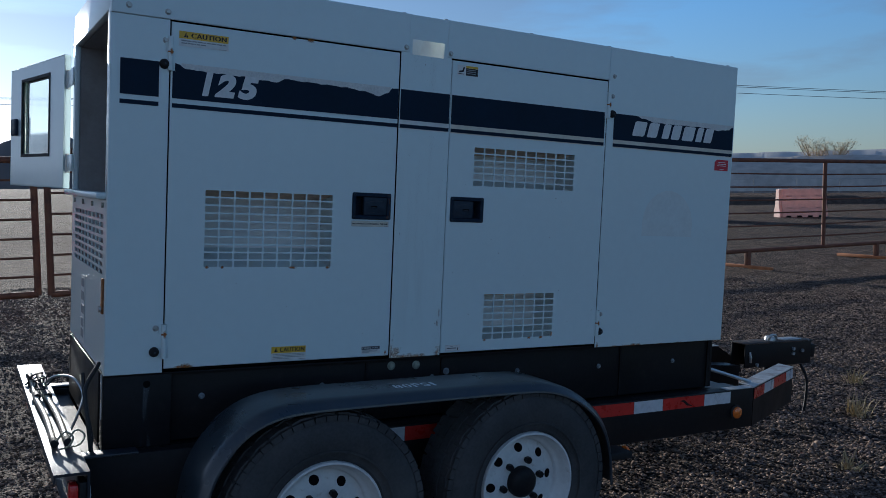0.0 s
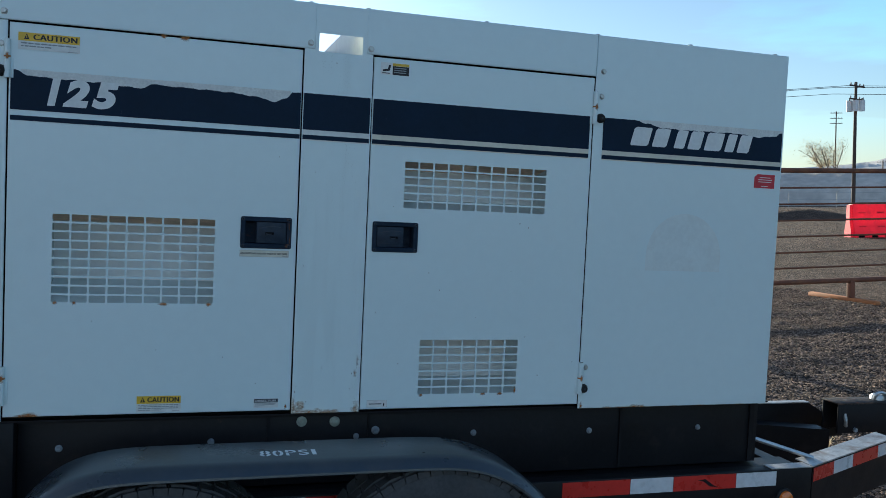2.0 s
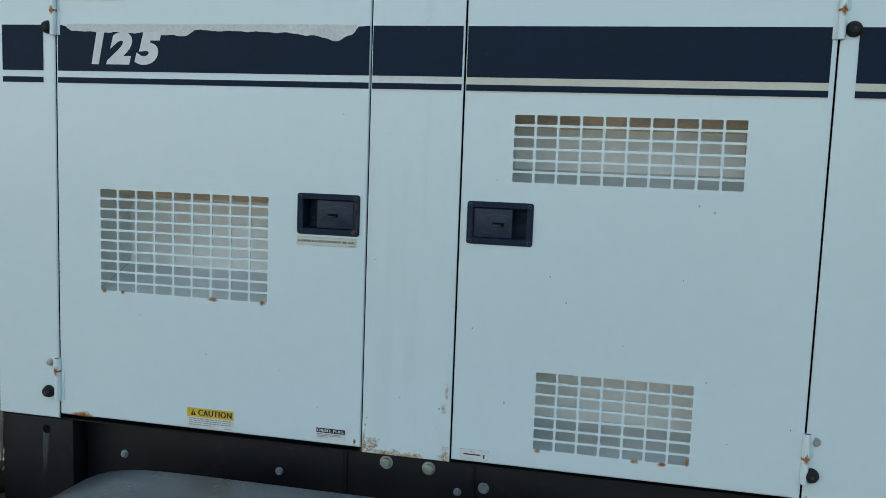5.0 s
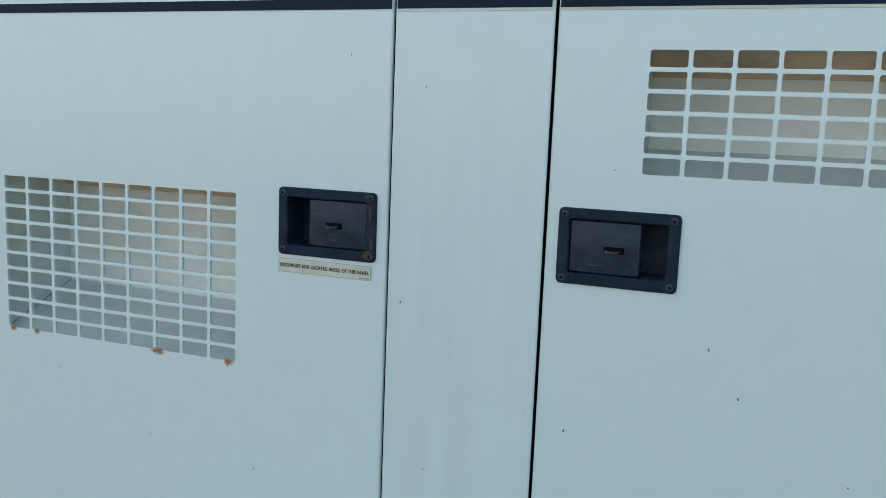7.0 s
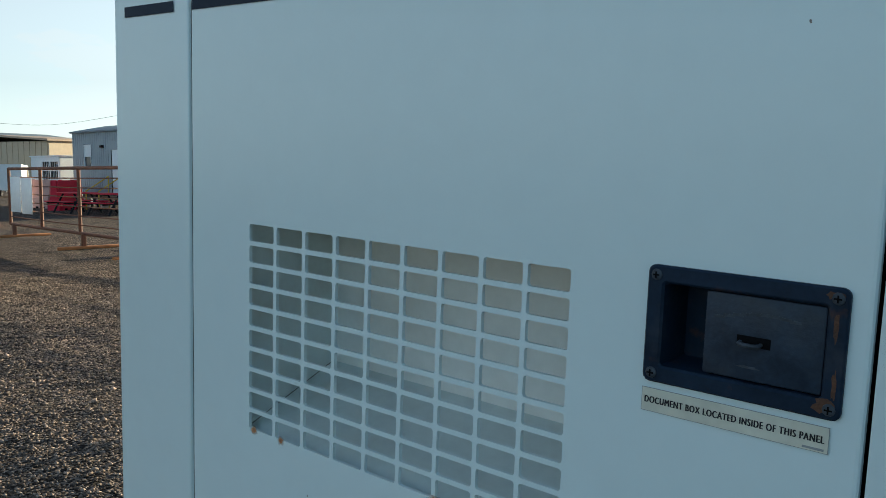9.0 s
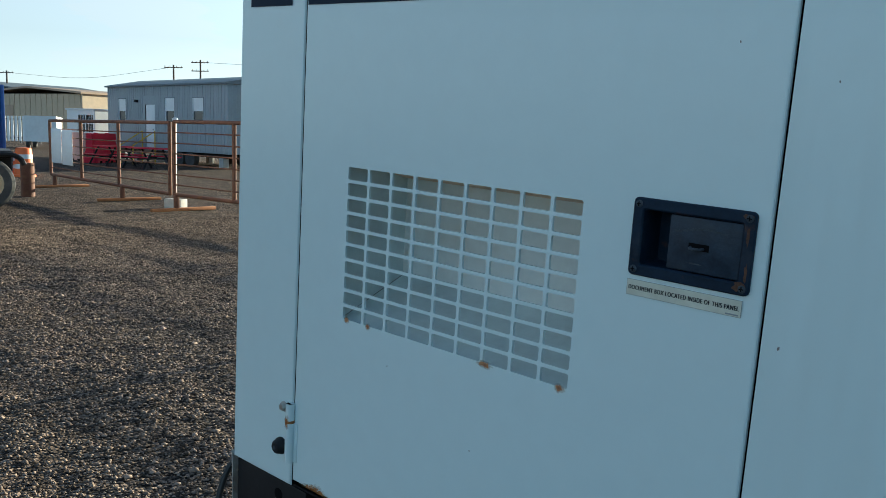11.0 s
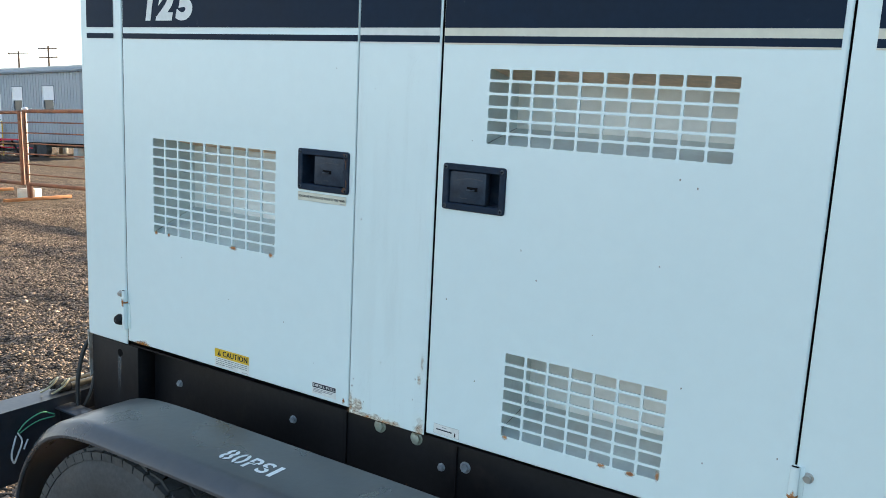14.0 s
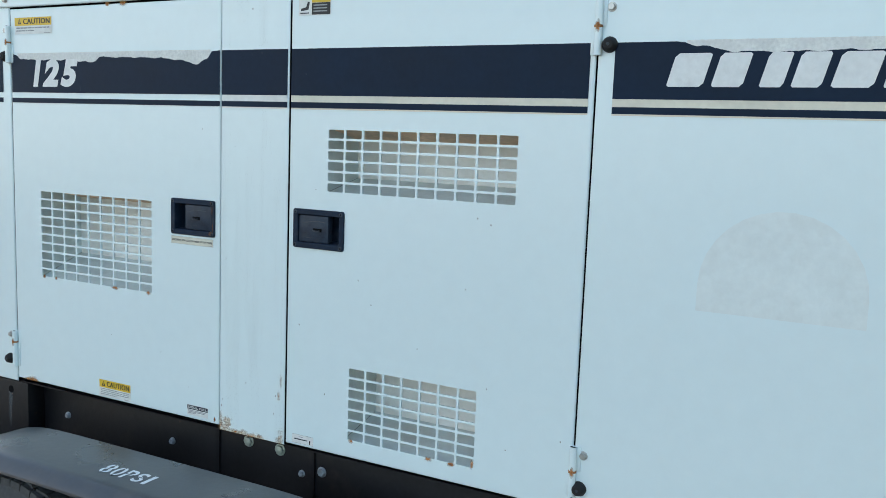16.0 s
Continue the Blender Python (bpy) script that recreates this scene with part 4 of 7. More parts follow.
def caution_label(parent, x0, x1, z0, z1, share, lines, y=-0.0012):
    s = Shape()
    zm = z1 - share * (z1 - z0)
    w, h = x1 - x0, z1 - zm
    s.face([(x0, y, z0), (x1, y, z0), (x1, y, z1), (x0, y, z1)], LABEL)
    s.face([(x0 + 0.001, y - 0.0003, zm), (x1 - 0.001, y - 0.0003, zm), (x1 - 0.001, y - 0.0003, z1 - 0.001), (x0 + 0.001, y - 0.0003, z1 - 0.001)], YELLOW)
    s.text("CAUTION", x0 + 0.25 * w, x1 - 0.05 * w, zm + 0.19 * h, z1 - 0.19 * h, INK, y - 0.0006, 0, 0.0, bold=0.007 * w, spacing=1.12)
    cx = x0 + 0.14 * w
    s.face([(cx - 0.3 * h, y - 0.0005, zm + 0.18 * h), (cx + 0.3 * h, y - 0.0005, zm + 0.18 * h), (cx, y - 0.0005, z1 - 0.14 * h)], INK)
    s.face([(cx - 0.03 * h, y - 0.0007, zm + 0.28 * h), (cx + 0.03 * h, y - 0.0007, zm + 0.28 * h), (cx + 0.04 * h, y - 0.0007, z1 - 0.34 * h), (cx - 0.04 * h, y - 0.0007, z1 - 0.34 * h)], YELLOW)
    rng = random.Random(int(x0 * 100))
    step = (zm - z0) / (lines + 1)
    for i in range(lines):
        zc = zm - (i + 0.8) * step
        p, end = x0 + 0.05 * w, x1 - (0.06 if i < lines - 1 else 0.45) * w
        while p < end:
            q = min(end, p + rng.uniform(0.03, 0.11) * w)
            s.face([(p, y - 0.0004, zc - 0.22 * step), (q, y - 0.0004, zc - 0.22 * step), (q, y - 0.0004, zc + 0.22 * step), (p, y - 0.0004, zc + 0.22 * step)], INK_GREY)
            p = q + 0.014 * w
    s.face([(x1 - 0.2 * w, y - 0.0004, z0 + 0.0015), (x1 - 0.03 * w, y - 0.0004, z0 + 0.0015), (x1 - 0.03 * w, y - 0.0004, z0 + 0.003), (x1 - 0.2 * w, y - 0.0004, z0 + 0.003)], INK_GREY)
    return s.out("caution_label", parent, "yellow and white caution sticker")


def hinge(parent, x, z0, z1, zm):
    s = Shape()
    s.cyl((x, -0.006, z0), (x, -0.006, zm - 0.002), 0.0085, WHITE, 12)
    s.cyl((x, -0.006, zm - 0.0025), (x, -0.006, zm + 0.0025), 0.0091, RUST, 12)
    rust_patch(s, x + 0.001, zm, 0.002, 0.005, -0.0150, int(zm * 1000))
    s.cyl((x, -0.006, zm + 0.002), (x, -0.006, z1), 0.0085, WHITE, 12)
    s.box(x, x + (0.016 if x > 1 else -0.016), -0.002, 0.003, zm, z1, WHITE, 0.001)
    s.box(x, x - (0.016 if x > 1 else -0.016), -0.002, 0.003, z0, zm - 0.003, WHITE, 0.001)
    s.face([(x - 0.007, -0.0062, z1 + 0.0006), (x + 0.007, -0.0062, z1 + 0.0006), (x + 0.005, -0.0125, z1 + 0.0006), (x - 0.005, -0.0125, z1 + 0.0006)], GAP)
    return s.out("hinge", parent, "white painted barrel hinge with a rusty joint")


def scoop(door, x0, x1, z0, z1, deep, rise):
    """The white air box behind a grille, its floor rising and its brown roof falling to the back."""
    shape, y0 = Shape(), 0.006
    a = [(x0, y0, z0), (x1, y0, z0), (x1, y0, z1), (x0, y0, z1)]
    b = [(x0, deep, z0 + rise), (x1, deep, z0 + rise), (x1, deep, z1 - 0.032), (x0, deep, z1 - 0.032)]
    shape.add(a + b, [(4, 5, 6, 7)], CREAM_IN)
    shape.add(a + b, [(3, 7, 6, 2)], BROWN_IN)
    shape.add(a + b, [(0, 4, 7, 3), (1, 2, 6, 5), (0, 1, 5, 4)], WHITE_IN)
    shape.add([(x0 - 0.003, y0, z0 - 0.003), (x1 + 0.003, y0, z0 - 0.003), (x1 + 0.003, y0, z1 + 0.003), (x0 - 0.003, y0, z1 + 0.003), (x0 - 0.003, deep + 0.004, z0 - 0.003), (x1 + 0.003, deep + 0.004, z0 - 0.003), (x1 + 0.003, deep + 0.004, z1 + 0.003), (x0 - 0.003, deep + 0.004, z1 + 0.003)], [(4, 5, 6, 7), (0, 4, 7, 3), (1, 2, 6, 5), (0, 1, 5, 4), (3, 7, 6, 2)], GAP)
    air_box = shape.weld().out("air_box", door, "white air box behind the grille", sharp=20)
    seam = Shape().cyl(a[0], b[0], 0.0008, SEAM, 5)
    seam.out("seam", air_box, "thin dark seam along the box floor")


D1 = (0.1855, 1.0124, 0.918, 2.0530)
D2 = (1.2370, 2.0142, 0.914, 2.0525)
V1, V2, V3 = (0.305, 0.767, 1.253, 1.517), (1.351, 1.854, 1.573, 1.729), (1.427, 1.781, 0.958, 1.146)

s = Shape()
s.plate(*D1, WHITE, y=0.0, r=0.0045, black_sides=(0, 1, 2, 3), holes=[V1, (0.853, 0.982, 1.445, 1.515)])
s.grille(*V1, 9, 10, 0.0053, WHITE)
door_a = s.weld().out("door", gen, "white hinged door with a punched air grille", sharp=16)
scoop(door_a, 0.292, 0.780, 1.249, 1.522, 0.158, 0.062)
stripes(Shape(), 0.191, 1.0098, [(0.191, 0.0), (0.199, 0.0), (0.235, 0.014), (0.30, 0.018), (0.42, 0.019), (0.54, 0.026), (0.57, 0.012), (0.66, 0.014), (0.78, 0.016), (0.86, 0.022), (0.93, 0.034), (0.965, 0.022), (0.985, 0.002), (1.0098, 0)], 3).out("stripe", door_a, "torn black vinyl stripe")
for digit, a, b in (("1", 0.287, 0.322), ("2", 0.328, 0.400), ("5", 0.406, 0.480)):
    s = Shape()
    if digit == "1":
        s.prism([(a, -0.0020, 1.824), (a + 0.020, -0.0020, 1.824), (b + 0.001, -0.0020, 1.903), (b - 0.020, -0.0020, 1.903)], (0, 0.0006, 0), DECAL_WHITE)
    else:
        s.text(digit, a, b, 1.824, 1.903, DECAL_WHITE, -0.0020, 0.22, 0.060)
    s.out("numeral", door_a, "white slanted numeral on the stripe")
latch(0.840, 0.996, 1.431, 1.529, True, door_a, 4)
s = Shape()
s.face([(0.8395, -0.0012, 1.4045), (0.9895, -0.0012, 1.4045), (0.9895, -0.0012, 1.4250), (0.8395, -0.0012, 1.4250)], INK_GREY)
s.face([(0.8400, -0.0015, 1.4050), (0.9890, -0.0015, 1.4050), (0.9890, -0.0015, 1.4245), (0.8400, -0.0015, 1.4245)], CREAM)
s.text("DOCUMENT BOX LOCATED INSIDE OF THIS PANEL", 0.8428, 0.9862, 1.4122, 1.4178, INK, -0.0018, 0, 0.0, bold=0.00034, spacing=1.16)
s.face([(0.971, -0.0018, 1.4062), (0.9865, -0.0018, 1.4062), (0.9865, -0.0018, 1.4080), (0.971, -0.0018, 1.4080)], INK_GREY)
s.out("document_label", door_a, "cream strip label with black lettering")
caution_label(door_a, 0.208, 0.371, 1.978, 2.027, 0.5, 2)
caution_label(door_a, 0.551, 0.680, 0.924, 0.974, 0.48, 4)
s = Shape()
s.face([(0.898, -0.0012, 0.929), (0.974, -0.0012, 0.929), (0.974, -0.0012, 0.958), (0.898, -0.0012, 0.958)], LABEL)
s.face([(0.899, -0.0015, 0.9455), (0.973, -0.0015, 0.9455), (0.973, -0.0015, 0.957), (0.899, -0.0015, 0.957)], NAVY)
s.text("DIESEL FUEL", 0.902, 0.970, 0.9482, 0.9545, LABEL, -0.0018, 0, 0.0, bold=0.0003)
for zc, xe in ((0.942, 0.966), (0.9385, 0.962), (0.935, 0.93)):
    s.face([(0.902, -0.0015, zc - 0.001), (xe, -0.0015, zc - 0.001), (xe, -0.0015, zc + 0.001), (0.902, -0.0015, zc + 0.001)], INK_GREY)
s.out("fuel_label", door_a, "white label with a dark heading")
s = Shape()
for x, z, rx, rz, k in ((0.245, 0.919, 0.022, 0.0025, 1), (0.258, 0.920, 0.014, 0.0045, 2), (0.752, 1.2545, 0.004, 0.0010, 3), (0.62, 1.2535, 0.009, 0.0006, 4), (0.37, 1.2545, 0.002, 0.0006, 5), (0.318, 1.2545, 0.003, 0.0006, 6), (0.997, 0.931, 0.0006, 0.002, 7), (0.66, 2.0525, 0.009, 0.002, 8), (0.60, 2.0525, 0.005, 0.002, 9)):
    rust_patch(s, x, z, rx, rz, -0.0006, k, D1[2])
s.out("rust_stain", door_a, "orange rust along the door edge", kind="stuff")
hinge(door_a, 0.1825, 1.895, 2.003, 1.954)
hinge(door_a, 0.1825, 0.955, 1.068, 1.034)

s = Shape()
s.plate(*D2, WHITE, y=0.0, r=0.0045, black_sides=(0, 1, 2, 3), holes=[V2, V3, (1.268, 1.392, 1.445, 1.515)])
s.grille(*V2, 10, 6, 0.0053, WHITE)
s.grille(*V3, 7, 7, 0.0053, WHITE)
door_b = s.weld().out("door", gen, "white hinged door with two punched air grilles", sharp=16)
scoop(door_b, 1.338, 1.867, 1.568, 1.735, 0.158, 0.0365)
scoop(door_b, 1.413, 1.795, 0.953, 1.152, 0.158, 0.035)
stripes(Shape(), 1.2401, 2.003).out("stripe", door_b, "black vinyl stripe, faded")
latch(1.254, 1.406, 1.431, 1.529, False, door_b, 9)
s = Shape()
s.face([(1.259, -0.0012, 1.999), (1.353, -0.0012, 1.999), (1.353, -0.0012, 2.038), (1.259, -0.0012, 2.038)], LABEL)
s.face([(1.298, -0.0015, 2.000), (1.352, -0.0015, 2.000), (1.352, -0.0015, 2.028), (1.298, -0.0015, 2.028)], INK)
s.face([(1.298, -0.0015, 2.0285), (1.352, -0.0015, 2.0285), (1.352, -0.0015, 2.037), (1.298, -0.0015, 2.037)], YELLOW)
for zc in (2.022, 2.015, 2.008):
    s.face([(1.303, -0.0018, zc - 0.0014), (1.343, -0.0018, zc - 0.0014), (1.343, -0.0018, zc + 0.0014), (1.303, -0.0018, zc + 0.0014)], INK_GREY)
s.face([(1.264, -0.0015, 2.003), (1.290, -0.0015, 2.003), (1.290, -0.0015, 2.0055), (1.264, -0.0015, 2.0055)], INK)
s.face([(1.266, -0.0015, 2.009), (1.288, -0.0015, 2.012), (1.292, -0.0015, 2.030), (1.286, -0.0015, 2.031), (1.281, -0.0015, 2.018), (1.266, -0.0015, 2.015)], INK)
s.out("warning_label", door_b, "small white, yellow and black warning sticker")
s = Shape()
for x, z, rx, rz, k in ((1.72, 0.9585, 0.006, 0.0010, 11), (1.66, 0.9585, 0.005, 0.0008, 12), (1.774, 0.968, 0.001, 0.004, 13), (1.44, 0.9585, 0.003, 0.0006, 15)):
    rust_patch(s, x, z, rx, rz, -0.0006, k, D2[2])
s.out("rust_stain", door_b, "small rust marks", kind="stuff")
s = Shape()
s.face([(1.2595, -0.0008, 0.9215), (1.3265, -0.0008, 0.9215), (1.3265, -0.0008, 0.9445), (1.2595, -0.0008, 0.9445)], INK_GREY)
s.face([(1.260, -0.0011, 0.922), (1.326, -0.0011, 0.922), (1.326, -0.0011, 0.944), (1.260, -0.0011, 0.944)], LABEL)
s.face([(1.267, -0.0014, 0.931), (1.308, -0.0014, 0.931), (1.308, -0.0014, 0.934), (1.267, -0.0014, 0.934)], NAVY)
s.face([(1.282, -0.0014, 0.938), (1.294, -0.0014, 0.938), (1.294, -0.0014, 0.940), (1.282, -0.0014, 0.940)], INK_GREY)
s.face([(1.3145, -0.0014, 0.9245), (1.3180, -0.0014, 0.9245), (1.3180, -0.0014, 0.934), (1.3145, -0.0014, 0.934)], INK)
s.out("plug_label", door_b, "small white label with a dark line of print")
hinge(door_b, 2.0175, 1.895, 2.006, 1.953)
hinge(door_b, 2.0175, 0.952, 1.063, 1.008)

# paint chips and scuffs of the near side
CHIPS = ((door_a, -0.0006, ((0.951, 1.717, 1), (0.603, 1.114, 1), (0.799, 1.091, 1), (0.901, 1.006, 1), (0.42, 1.20, 1))),
         (centre_post, -0.0028, ((1.064, 1.676, 1), (1.081, 1.144, 1), (1.107, 1.053, 2), (1.077, 1.018, 1), (1.024, 0.978, 4), (1.028, 0.995, 2), (1.060, 0.945, 2), (1.118, 2.020, 3), (1.037, 1.38, 3), (1.205, 1.035, 3), (1.20, 0.985, 2))),
         (door_b, -0.0006, ((1.450, 1.366, 2), (1.489, 1.309, 2), (1.740, 1.376, 1), (1.276, 1.233, 3), (1.358, 1.065, 3), (1.803, 1.153, 2), (1.763, 1.540, 3), (1.796, 1.527, 3), (1.320, 1.579, 1), (1.856, 1.02, 2), (1.985, 1.065, 2), (1.62, 1.22, 1))))
for owner, y, spots in CHIPS:
    s = Shape()
    for i, (x, z, big) in enumerate(spots):
        blot(s, x, z, 0.0009 + 0.0003 * big, 0.0010 + 0.0007 * big, CHIP, y, i + 90, 9)
    s.out("paint_chip", owner, "small dark paint chips", kind="stuff")
s = Shape()
s.face([(1.019, -0.0025, 0.915), (1.2295, -0.0025, 0.915), (1.2295, -0.0025, 1.770), (1.019, -0.0025, 1.770)], GRIME)
s.face([(1.019, -0.0025, 1.925), (1.2295, -0.0025, 1.925), (1.2295, -0.0025, 2.05), (1.019, -0.0025, 2.05)], GRIME)
s.out("grime_streak", centre_post, "faint grey and tan grime streaks", kind="stuff")

# small hardware of the near side
for x, z in ((1.034, 2.075), (1.225, 2.074), (2.045, 2.077), (2.042, 1.991), (2.038, 1.045), (0.172, 2.080), (0.168, 1.990), (0.157, 1.054), (0.052, 2.085)):
    s = Shape()
    bolt(s, x, z, 0.0072, -0.0045 if z > 2.06 and x < 2.02 else 0.0)
    s.out("bolt", gen)
for x, z in ((2.042, 1.916), (2.033, 0.970), (0.165, 1.914), (0.153, 0.976)):
    Shape().lathe((x, 0, z), (0, -1, 0), [(0.0165, 0), (0.0165, 0.004), (0.0140, 0.009), (0.0125, 0.014), (0.009, 0.017)], RUBBER, 16).cyl((x, -0.0165, z), (x, -0.0185, z), 0.0036, LATCH_WORN, 6).out("rubber_bumper", gen, "black rubber door bumper")
for i, (a, b) in enumerate(((2.178, 2.248), (2.264, 2.322), (2.352, 2.394), (2.408, 2.460), (2.476, 2.546), (2.562, 2.600), (2.614, 2.664))):
    lean, z0, z1 = 0.017, 1.832, 1.897
    s = Shape()
    def at(u, v):
        return (a + u * (b - a) + lean * (v - 1), -0.0022, z0 + v * (z1 - z0))

    shape_uv = ((0.0, 0.05), (0.07, 0.0), (0.90, 0.0), (1.0, 0.12), (1.0, 0.95), (0.93, 1.0), (0.10, 1.0), (0.0, 0.88))
    s.prism([at(u, v) for u, v in shape_uv], (0, 0.0006, 0), DECAL_WHITE)
    s.out("mark_block", front_panel, "plain white slanted block on the stripe")
s = Shape()
s.prism([(2.683, -0.0012, 1.708), (2.771, -0.0012, 1.708), (2.771, -0.0012, 1.759), (2.697, -0.0012, 1.759), (2.683, -0.0012, 1.748)], (0, 0.001, 0), RED_LABEL)
for zc, a, b in ((1.747, 2.705, 2.752), (1.739, 2.70, 2.758), (1.731, 2.70, 2.756), (1.715, 2.715, 2.742)):
    s.face([(a, -0.0015, zc - 0.0013), (b, -0.0015, zc - 0.0013), (b, -0.0015, zc + 0.0013), (a, -0.0015, zc + 0.0013)], LABEL)
s.out("red_sticker", front_panel, "red sticker with pale lines")
s = Shape()
pts = [(2.250, 1.392), (2.558, 1.392)] + [(2.404 + 0.154 * math.cos(radians(a)), 1.445 + 0.155 * math.sin(radians(a))) for a in range(0, 181, 12)]
s.face([(p, -0.0004, q) for p, q in pts], STAIN)
s.out("ghost_patch", front_panel, "faint grey mark of a removed round sticker")
s = Shape()
for x, z, rx, rz, k in ((2.13, 0.901, 0.018, 0.003, 31), (2.20, 0.901, 0.04, 0.003, 32), (2.24, 0.902, 0.018, 0.005, 33), (2.27, 0.902, 0.012, 0.004, 38), (2.40, 0.900, 0.015, 0.002, 34), (2.52, 0.900, 0.02, 0.002, 35), (2.68, 0.8995, 0.02, 0.002, 36), (2.028, 0.915, 0.002, 0.006, 37)):
    rust_patch(s, x, z - 0.006, rx, rz * 0.9, -0.0006, k, ZB - 0.007, 0.85)
s.out("rust_stain", front_panel, "orange rust along the lower edge", kind="stuff")
s = Shape()
for x, z, rx, rz, k in ((1.021, 0.93, 0.003, 0.016, 41), (1.035, 0.916, 0.016, 0.008, 42), (1.040, 0.935, 0.012, 0.006, 51), (1.10, 0.913, 0.012, 0.004, 52), (1.155, 0.912, 0.010, 0.003, 53), (1.075, 0.9115, 0.022, 0.002, 43), (1.13, 0.9115, 0.02, 0.0025, 44), (1.223, 0.925, 0.006, 0.011, 45), (1.216, 0.914, 0.008, 0.004, 46), (1.216, 1.035, 0.002, 0.006, 47), (1.222, 1.075, 0.001, 0.010, 49)):
    rust_patch(s, x, z, rx, rz, -0.0026, k, ZB + 0.003, 0.62 if k < 45 or k > 50 else 0.5)
s.out("rust_stain", centre_post, "orange rust at the foot of the post", kind="stuff")

# rear end: grille panel, ledge, control recess with its open door
s = Shape()
rear = pose(0, 0, 0, 0, 0, -90)            # x runs along -y of the trailer
s.plate(-W + 0.006, -0.006, ZB, 1.47, WHITE, y=0.003, r=0.004, holes=[(-W + 0.10, -0.09, 1.217, 1.425)], m=rear)
s.grille(-W + 0.10, -0.09, 1.217, 1.425, 8, 8, 0.010, WHITE, y=0.003, m=rear)
s.box(0.03, 0.04, 0.02, W - 0.02, 1.18, 1.45, GREY_PAINT)
s.box(-0.03, 0.02, 0.03, W - 0.01, 1.470, 1.492, WHITE, 0.006)
for yb in (0.10, 0.34, 0.59, 0.84):
    s.cyl((0.003, yb, 1.450), (-0.004, yb, 1.450), 0.009, STEEL, 10)
rear_panel = s.out("rear_panel", gen, "white rear panel with a wide punched grille and ledge")
s = Shape()
s.box(0.0004, 0.0016, 0.50, 0.60, 0.925, 1.175, LABEL)
for zc in (1.15, 1.10, 1.05, 1.0, 0.96):
    s.box(-0.0002, 0.0006, 0.515, 0.585, zc - 0.016, zc + 0.016, INK_GREY)
s.out("rating_label", rear_panel, "pale label with dark unreadable lines")
s = Shape()
s.box(-0.006, 0.002, 0.035, 0.062, 1.10, 1.215, RUST, 0.003)
s.cyl((-0.006, 0.048, 1.115), (-0.014, 0.048, 1.115), 0.010, STEEL, 8)
s.out("rusty_bracket", rear_panel, "small rusty steel bracket")
for y0, y1 in ((0.004, 0.055), (W - 0.05, W)):
    Shape().box(0.0, 0.02, y0, y1, 1.492, 2.07, WHITE, 0.004).out("rear_post", gen, "white post beside the control recess")
Shape().box(0.0, 0.03, 0.0145, W, 2.07, ZT - 0.003, WHITE, 0.006).out("rear_header", gen, "white header over the control recess")
y0, y1 = 0.050, W - 0.055
s = Shape()
c = [(0.02, y0, 1.492), (0.02, y1, 1.492), (0.02, y1, 2.065), (0.02, y0, 2.065), (0.23, y0, 1.492), (0.23, y1, 1.492), (0.23, y1, 2.065), (0.23, y0, 2.065)]
s.add(c, [(4, 5, 6, 7), (0, 4, 7, 3), (1, 2, 6, 5), (3, 7, 6, 2), (0, 1, 5, 4)], GREY_PAINT)
s.out("control_recess", gen, "grey-lined control recess at the rear end", sharp=20)
s = Shape()
s.box(0.205, 0.2195, 0.12, W - 0.12, 1.54, 2.03, GREY_PAINT, 0.004)
for i in range(5):
    s.cyl((0.205, 0.20 + 0.13 * i, 1.92), (0.192, 0.20 + 0.13 * i, 1.92), 0.038, INK, 18)
    s.cyl((0.1925, 0.20 + 0.13 * i, 1.92), (0.191, 0.20 + 0.13 * i, 1.92), 0.032, LABEL, 18)
for z in (1.82, 1.74):
    s.cyl((0.205, 0.3, z), (0.165, 0.3, z), 0.016, STEEL, 12)
    s.cyl((0.205, 0.42, z), (0.165, 0.42, z), 0.016, STEEL, 12)
s.out("control_panel", gen, "grey control panel with gauges and switches")
leaf = pose(-0.006, 1.085, 0, 0, 0, 100.8)
s = Shape()
s.plate(0.0, 0.84, 1.493, 2.056, WHITE, y=-0.014, r=0.006, depth=0.028, holes=[(0.21, 0.635, 1.642, 1.985)], m=leaf)
s.plate(0.0, 0.84, 1.493, 2.056, WHITE, y=-0.015, r=0.006, depth=0.0, holes=[(0.21, 0.635, 1.642, 1.985)], m=leaf @ Matrix.Diagonal((1, -1, 1, 1)))
control_door = s.out("control_door", gen, "open white control door with a window")
for y0, y1 in ((-0.018, -0.013), (0.013, 0.018)):
    Shape().ring(0.198, 0.647, 1.630, 1.997, 0.014, y0, y1, RUBBER, leaf).out("window_gasket", control_door, "black rubber window gasket")
s = Shape()
s.box(0.212, 0.633, -0.002, 0.002, 1.644, 1.983, GLASS, m=leaf)
pane = s.out("window_pane", control_door, "clear window pane")
pane.visible_shadow = False
s = Shape()
s.box(0.665, 0.83, -0.034, -0.015, 1.725, 1.825, LATCH, 0.006, m=leaf)
s.box(0.70, 0.79, 0.015, 0.030, 1.735, 1.815, LATCH, 0.006, m=leaf)
s.cyl((0.83, -0.024, 1.778), (0.915, -0.024, 1.776), 0.006, LATCH, 8, m=leaf)
s.out("control_door_latch", control_door, "dark latch on the control door")
for z in (1.60, 1.95):
    s = Shape()
    s.box(-0.008, -0.002, W - 0.04, 1.10, z - 0.035, z + 0.035, WHITE, 0.002)
    s.cyl((-0.006, 1.072, z - 0.04), (-0.006, 1.072, z + 0.04), 0.008, STEEL, 10)
    s.out("door_hinge", control_door, "white strap hinge of the control door")
